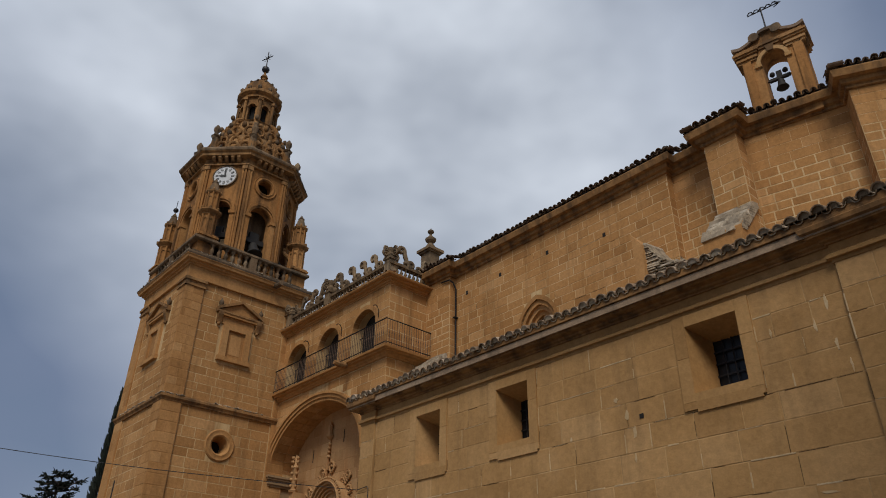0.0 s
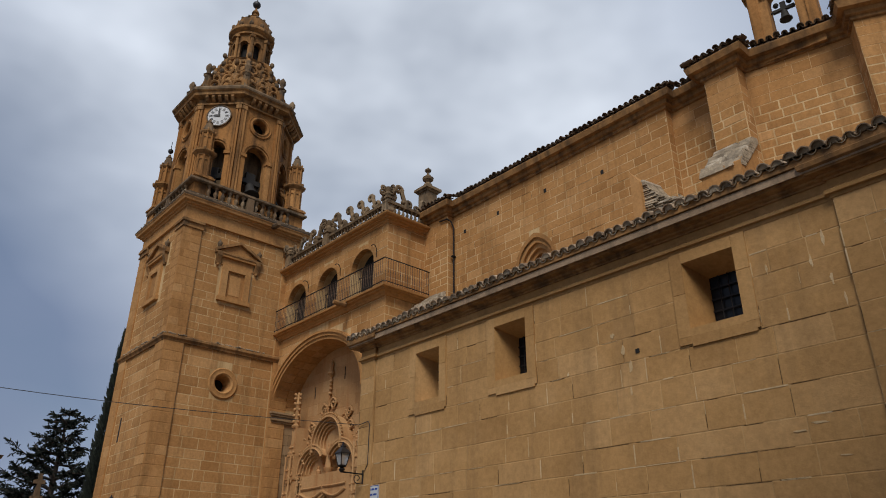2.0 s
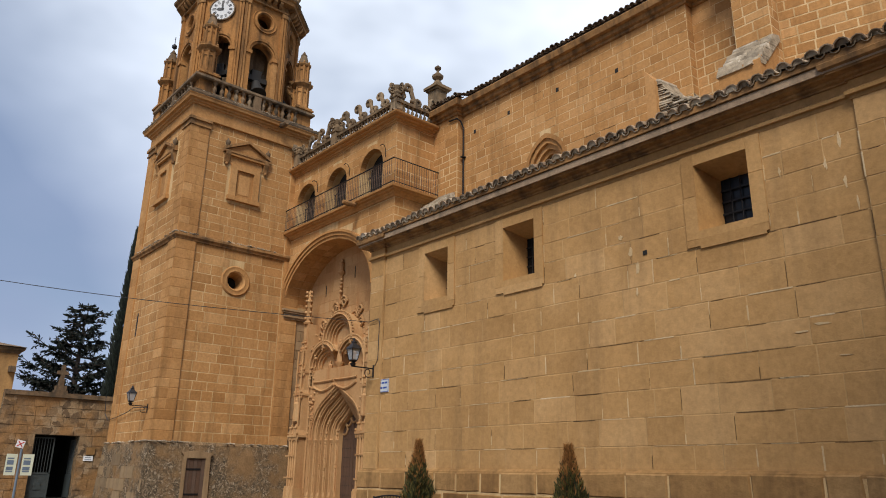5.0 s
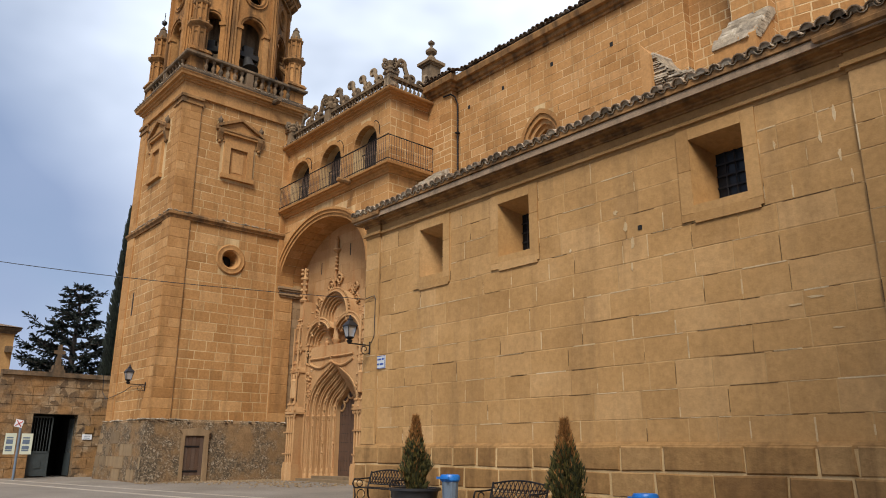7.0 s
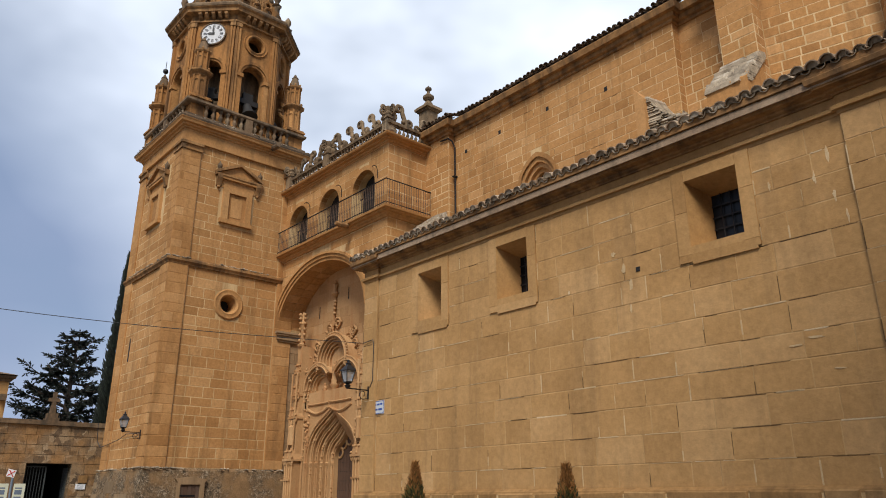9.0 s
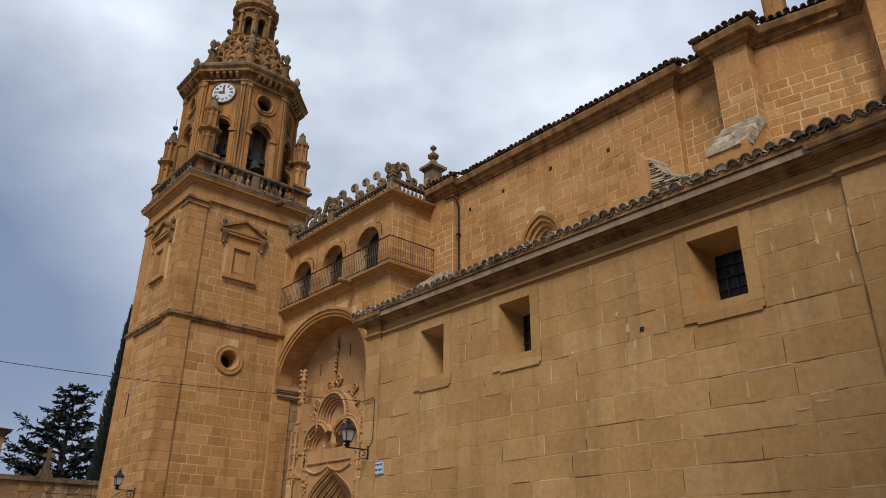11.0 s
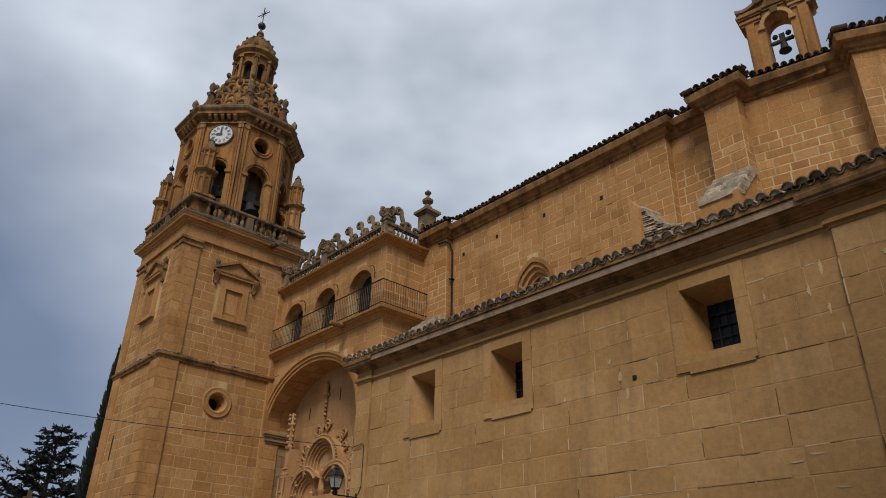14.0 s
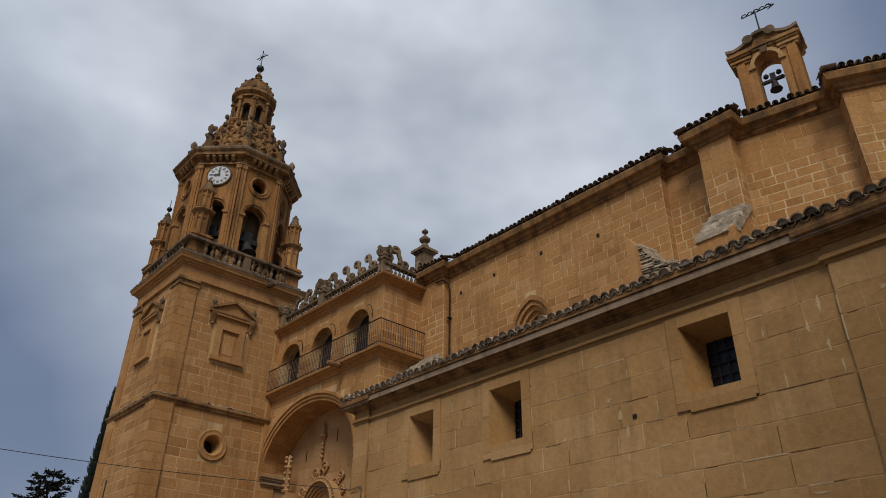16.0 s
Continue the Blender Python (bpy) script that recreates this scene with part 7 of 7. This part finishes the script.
def conifer(at, h, spread, seed, label, whorls=21, base=0.12):
    """A cedar: whorls of limbs that rise and then bend out, each with flat sprays and gaps between."""
    rng = random.Random(seed)
    tree = thing("cedar_tree", at, label, "tree")
    x, y, z = at
    up = Vector((0, 0, 1))
    trunk = Shape().tube([(x, y, z), (x + 0.1, y, z + h * 0.5), (x, y + 0.05, z + h * 0.9), (x + 0.12, y + 0.2, z + h)], [0.34, 0.22, 0.06, 0.015], 8)
    crown = Shape()
    for i in range(whorls):
        t = base + (0.97 - base) * (i + rng.uniform(-0.25, 0.25)) / (whorls - 1)
        reach = spread * (1.02 - t) ** 0.8
        for j in range(5):
            a = j * 2 * math.pi / 5 + rng.uniform(-0.5, 0.5) + i * 0.9
            d = Vector((math.cos(a), math.sin(a), 0))
            side = d.cross(up)
            ln = reach * rng.uniform(0.4, 1.25) + 0.35
            p0 = Vector((x, y, z + h * t))
            lift = rng.uniform(0.05, 0.7)
            pts = [p0 + d * (ln * k / 8) + up * (ln * (lift * (k / 8) - 0.3 * (k / 8) ** 2 + 0.26 * (k / 8) ** 4)) for k in range(9)]
            trunk.tube(pts, [0.07 * (1 - k / 9) + 0.01 for k in range(9)], 5)
            for k in range(int(ln * 7.5) + 3):
                q = rng.uniform(0.22, 1.0)
                b = min(7, int(q * 8))
                p = pts[b].lerp(pts[b + 1], q * 8 - b)
                sg = rng.choice((-1, 1))
                tw = side * sg * rng.uniform(0.1, 1) + d * rng.uniform(0.3, 1.1) + up * rng.uniform(-0.35, 0.45)
                tl = ln * rng.uniform(0.08, 0.24) * (1.25 - q * 0.7) + 0.24
                end = p + tw.normalized() * tl
                trunk.tube([p, end], [0.014, 0.006], 4)
                for m in range(int(tl * 12) + 3):
                    c = p.lerp(end, rng.uniform(0.1, 1.0))
                    tuft(crown, c, tw.normalized() + Vector((rng.gauss(0, 0.55), rng.gauss(0, 0.55), rng.uniform(-0.6, 0.55))), rng.uniform(0.14, 0.36), rng.uniform(0.03, 0.06), rng)
    part("trunk", trunk, BARK, tree, smooth=True)
    part("crown", crown, NEEDLE, tree, "dark layered needle foliage", fix=False)


conifer((-51.5, 13.1, 0), 11.9, 4.7, 4, "dark green cedar with layered upswept branches")
rng = random.Random(6)
cyp = thing("cypress_tree", (-46.0, 14.12, 0), "slim dark cypress close behind the tower", "tree")
part("trunk", Shape().tube([(-46.0, 14.12, 0), (-46.0, 14.12, 15.6)], [0.22, 0.03], 8), BARK, cyp)
cs = Shape()
for i in range(5200):
    t = rng.random() ** 0.8
    r = 0.95 * (1 - t) ** 0.7 * (0.6 + t if t < 0.3 else 0.9) * rng.uniform(0.5, 1.15)
    a = rng.uniform(0, 2 * math.pi)
    tuft(cs, Vector((-46.0 + r * math.cos(a), 14.12 + r * math.sin(a), 0.8 + 15.2 * t)), Vector((math.cos(a) * 0.45, math.sin(a) * 0.45, 1)), rng.uniform(0.25, 0.55), rng.uniform(0.04, 0.08), rng)
part("crown", cs, NEEDLE, cyp, "dense dark upright foliage", fix=False)

# ---- lanterns, plaque and cable ----
def wall_lantern(wall_point, out, label):
    """An iron bracket lantern; out is the way from the wall."""
    x, y, z = wall_point
    o = Vector(out)
    t = thing("wall_lantern", wall_point, label, "wall lamp", "iron wall lanterns")
    w = Vector(wall_point)
    up = Vector((0, 0, 1))
    tip = w + o * 0.78
    part("wall_plate", Shape().tube([w - up * 0.28, w + up * 0.12], 0.035, 6), IRON, t)
    part("arm", Shape().tube([w, w + o * 0.4, tip], 0.022, 6), IRON, t)
    pts = [w - up * 0.25 + o * 0.02]
    for i in range(16):
        a = -math.pi / 2 + i * 0.42
        r = 0.15 - 0.007 * i
        pts.append(w + o * (0.2 + r * math.cos(a)) + up * (-0.14 + r * math.sin(a)))
    part("scroll", Shape().tube(pts, 0.014, 5), IRON, t)
    cx, cy = tip.x, tip.y
    part("base", Shape().lathe([(0.03, z - 0.02), (0.07, z + 0.02), (0.1, z + 0.08), (0.05, z + 0.12), (0.13, z + 0.16), (0.14, z + 0.19)], (cx, cy, 0), 8), IRON, t)
    g = part("glass", Shape().lathe([(0.125, z + 0.2), (0.21, z + 0.52)], (cx, cy, 0), 4, math.pi / 4), LANTERN_GLASS, t, "pale frosted glass panes")
    for i in range(4):
        a = math.pi / 4 + i * math.pi / 2
        part("frame_bar", Shape().tube([(cx + 0.135 * math.cos(a), cy + 0.135 * math.sin(a), z + 0.19), (cx + 0.22 * math.cos(a), cy + 0.22 * math.sin(a), z + 0.53)], 0.014, 5), IRON, t)
    part("hood", Shape().lathe([(0.25, z + 0.52), (0.25, z + 0.55), (0.17, z + 0.63), (0.09, z + 0.7), (0.08, z + 0.73), (0.1, z + 0.75), (0.04, z + 0.79), (0.03, z + 0.85), (0.01, z + 0.88)], (cx, cy, 0), 4, math.pi / 4), BLACK, t)


wall_lantern((-18.78, AY - 0.09, 4.62), (0, -1, 0), "black iron wall lantern on the aisle corner")
wall_lantern((-34.32, TY - 0.1, 4.25), (0, -1, 0), "black iron wall lantern on the tower wall")
name_tile = thing("street_plaque", (-18.3, AY - 0.03, 4.07), "white glazed tile plaque with blue border and lettering", "sign")
part("tile", Shape().box(-18.57, -18.03, AY - 0.035, AY - 0.012, 3.86, 4.26), CERAMIC, name_tile)
q = Shape().box(-18.56, -18.04, AY - 0.04, AY - 0.034, 4.235, 4.25).box(-18.56, -18.04, AY - 0.04, AY - 0.034, 3.87, 3.885).box(-18.56, -18.545, AY - 0.04, AY - 0.034, 3.885, 4.235).box(-18.055, -18.04, AY - 0.04, AY - 0.034, 3.885, 4.235)
part("border", q, CERAMIC_BLUE, name_tile)
for z, a, b in ((4.15, -18.5, -18.42), (4.15, -18.38, -18.24), (4.15, -18.2, -18.1), (4.0, -18.46, -18.34), (4.0, -18.3, -18.12)):
    part("text_bar", Shape().box(a, b, AY - 0.04, AY - 0.034, z - 0.03, z + 0.025), CERAMIC_BLUE, name_tile)
cable = thing("overhead_cable", (-19.1, AY - 0.12, 6.2), "thin dark overhead cable from the church corner", "cable")
a, b = Vector((-19.05, AY - 0.14, 6.15)), Vector((-27.0, -5.0, 7.62))
pts = [a.lerp(b, i / 24) - Vector((0, 0, 0.4 * math.sin(math.pi * i / 24))) for i in range(25)]
part("wire", Shape().tube(pts, 0.011, 5), BLACK, cable)
part("drop_wire", Shape().tube([a, (-18.6, AY - 0.11, 6.2), (-18.55, AY - 0.1, 6.1), (-18.56, AY - 0.1, 4.9), (-18.7, AY - 0.1, 4.7)], 0.013, 5), BLACK, cable)
cable2 = thing("lamp_cable", (-36, TY - 0.1, 4.0), "thin cable running along the tower wall to the lantern", "cable")
pts = [(-40.4, TY - 0.16, 5.1), (-40.2, TY - 0.15, 4.2), (-39.6, TY - 0.15, 3.85), (-38.4, TY - 0.13, 3.95), (-37, TY - 0.13, 4.1), (-36.2, TY - 0.1, 4.3), (-35.0, TY - 0.1, 4.25), (-34.4, TY - 0.1, 4.2)]
part("wire", Shape().tube(pts, 0.018, 5), BLACK, cable2)


# ---- benches, planters and bins along the aisle ----
def bench(at, turn, label):
    """Cast iron bench with lattice back, about its own middle."""
    t = thing("iron_bench", (0, 0, 0), label, "bench", "iron benches by the wall")
    for x in (-0.86, 0.86):
        q = Shape()
        q.tube([(x, -0.3, 0), (x, -0.24, 0.2), (x, -0.28, 0.42), (x, 0.18, 0.42), (x, 0.24, 0.6), (x, 0.32, 0.86)], 0.024, 6)
        q.tube([(x, 0.3, 0), (x, 0.2, 0.2), (x, 0.18, 0.42)], 0.024, 6)
        q.tube([(x, -0.28, 0.42), (x, -0.34, 0.55), (x, -0.28, 0.66), (x, -0.1, 0.66), (x, 0.26, 0.68)], 0.022, 6)
        q.tube([(x, -0.1 + 0.1 * math.cos(k * 0.55), 0.54 + 0.09 * math.sin(k * 0.55)) for k in range(12)], 0.014, 5)
        q.tube([(x, -0.05 + 0.13 * math.cos(k * 0.55), 0.24 + 0.13 * math.sin(k * 0.55)) for k in range(12)], 0.014, 5)
        part("end_frame", q, IRON, t, smooth=True)
    for k in range(7):
        y = -0.26 + k * 0.07
        part("seat_slat", Shape().box(-0.86, 0.86, y, y + 0.05, 0.42, 0.445), IRON, t)
    arc = [(-0.86 + 1.72 * k / 16, 0.32 - 0.0 * k, 0.82 + 0.09 * math.sin(math.pi * k / 16)) for k in range(17)]
    back = part("back_frame", Shape().tube(arc, 0.022, 6).tube([(-0.86, 0.22, 0.52), (0.86, 0.22, 0.52)], 0.018, 6), IRON, t, smooth=True)
    q = Shape()
    for k in range(13):
        x = -0.8 + 1.6 * k / 12
        for lean in (-0.2, 0.2):
            top = 0.82 + 0.09 * math.sin(math.pi * min(1, max(0, (x + lean + 0.86) / 1.72)))
            q.tube([(x, 0.22, 0.52), (min(0.85, max(-0.85, x + lean * 0.5)), 0.275, 0.68), (min(0.85, max(-0.85, x + lean)), 0.318, top)], 0.011, 4)
        q.tube([(x + 0.05 * math.cos(j * 0.8), 0.27 + 0.01 * math.sin(j * 0.8), 0.68 + 0.05 * math.sin(j * 0.8)) for j in range(8)], 0.01, 4, True)
    part("lattice", q, IRON, back, "cast scroll lattice")
    t.matrix_basis = Matrix.Translation((at[0], at[1], ground_height(*at[:2]))) @ Matrix.Rotation(turn, 4, "Z")
    return t


bench((-17.0, 12.65), 0.0, "ornate black cast iron bench beside the church wall")
bench((-12.0, 12.6), 0.0, "ornate black cast iron bench between two planters")


def planter(at, h, r, seed, label):
    x, y = at
    z = ground_height(x, y)
    rng = random.Random(seed)
    pot = thing("planter", (x, y, z), label, "planter", "round planters by the wall")
    part("tub", Shape().lathe([(0.44, 0), (0.5, 0.03), (0.6, 0.5), (0.66, 0.52), (0.66, 0.58), (0.58, 0.58), (0.56, 0.5)], (x, y, z), 28), POT, pot, smooth=True)
    part("soil", Shape().lathe([(0.57, 0.49), (0.3, 0.52), (0.02, 0.53)], (x, y, z), 20), SOIL, pot, smooth=True)
    bush = thing("thuja", (x, y, z + 0.52), "conical thuja with browned tip in a tub", "shrub", "thujas in tubs")
    part("trunk", Shape().tube([(x, y, z + 0.45), (x, y, z + h * 0.9)], [0.03, 0.008], 6), BARK, bush)
    green, brown = Shape(), Shape()
    lumps = [(rng.uniform(0, 6.28), rng.uniform(0.02, 0.8), rng.uniform(0.62, 1.32)) for _ in range(34)]
    H = h - 0.5
    for i in range(5200):
        t = rng.random() ** 1.15
        a = rng.uniform(0, 2 * math.pi)
        k = 1.0
        for la, lt, lk in lumps:
            da = abs((a - la + math.pi) % (2 * math.pi) - math.pi)
            if da < 0.5 and abs(t - lt) < 0.09:
                k = lk
        prof = (0.55 + 1.6 * t) if t < 0.25 else (1.0 - t) ** 1.2 * 1.42 + 0.04
        rr = r * min(prof, 1.0) * k * rng.uniform(0.55, 1.1)
        p = Vector((x + rr * math.cos(a), y + rr * math.sin(a), z + 0.5 + (H - 0.1) * t))
        d = Vector((math.cos(a) * 0.4, math.sin(a) * 0.4, 1.0)) + Vector((rng.gauss(0, 0.2), rng.gauss(0, 0.2), 0))
        dry = t > 0.68 + rng.gauss(0, 0.1) or rng.random() < 0.07
        tuft(brown if dry else green, p, d, rng.uniform(0.07, 0.2), rng.uniform(0.011, 0.022), rng)
    part("foliage", green, THUJA, bush, "dark green scale foliage", fix=False)
    part("dry_tip", brown, THUJA_TIP, bush, "orange-brown dried shoots", fix=False)


planter((-15.0, 12.25), 2.36, 0.34, 31, "black round tub with a thuja")
planter((-9.75, 11.85), 2.28, 0.35, 32, "black round tub with a thuja before the plinth")


def litter_bin(at, top):
    x, y = at
    z = ground_height(x, y)
    b = thing("litter_bin", (x, y, z), "blue plastic litter bin with overhanging lid", "bin", "blue litter bins")
    h = top - z
    part("body", Shape().lathe([(0.17, 0.0), (0.18, 0.03), (0.2, h - 0.16), (0.21, h - 0.14)], (x, y, z), 4, math.pi / 4 + 0.1).lathe([(0.15, 0.01), (0.215, h - 0.15)], (x, y, z), 12), STEEL_BLUE, b)
    part("lid", Shape().lathe([(0.22, h - 0.16), (0.245, h - 0.13), (0.245, h - 0.04), (0.22, h), (0.05, h + 0.01)], (x, y, z), 14), BLUE_PLASTIC, b, smooth=True)
    part("rim_handle", Shape().box(x - 0.22, x + 0.22, y - 0.26, y - 0.22, z + h - 0.1, z + h - 0.05), BLUE_PLASTIC, b)


litter_bin((-14.0, 12.55), 0.86)
litter_bin((-8.35, 12.45), 0.67)
# loose stones and grit along the foot of the walls
q = Shape()
rng = random.Random(17)
for i in range(700):
    x, y = (rng.uniform(-33.4, -26), rng.gauss(16.6, 1.2)) if i % 2 else (TX + 0.4 + abs(rng.gauss(0, 0.7)), rng.uniform(11.5, 18.2))
    r = rng.uniform(0.015, 0.06)
    q.ball((x, y, ground_height(x, y) + r * 0.4), r, 5, 0.6)
single("gravel", q, RUBBLE, "loose stones and grit along the tower foot", "gravel", kind="stuff")
# paving bands in the square
for (x0, y0), (x1, y1), w in (((-44, 6.2), (-18, 10.3), 0.14), ((-44, 7.4), (-18, 11.9), 0.1)):
    d = Vector((x1 - x0, y1 - y0)).normalized()
    nn = Vector((-d.y, d.x)) * w
    q = Shape()
    for i in range(14):
        a, b = Vector((x0, y0)).lerp(Vector((x1, y1)), i / 14), Vector((x0, y0)).lerp(Vector((x1, y1)), (i + 0.985) / 14)
        q.prism([(a.x - nn.x, a.y - nn.y, 0), (b.x - nn.x, b.y - nn.y, 0), (b.x + nn.x, b.y + nn.y, 0), (a.x + nn.x, a.y + nn.y, 0)], (0, 0, -0.05), (0, 0, 0.006))
    single("pavement_band", q, CONCRETE, "pale stone band set in the paving", "pavement", kind="structure")
# unseen wall added beside the camera; shades the aisle's right end, closes the square
q = Shape().box(4.2, 4.8, -14, 11.5, -0.4, 18.5)
single("wall_east", q, ASHLAR, "plain unseen wall added to shade the aisle and close the square", "wall", kind="structure")
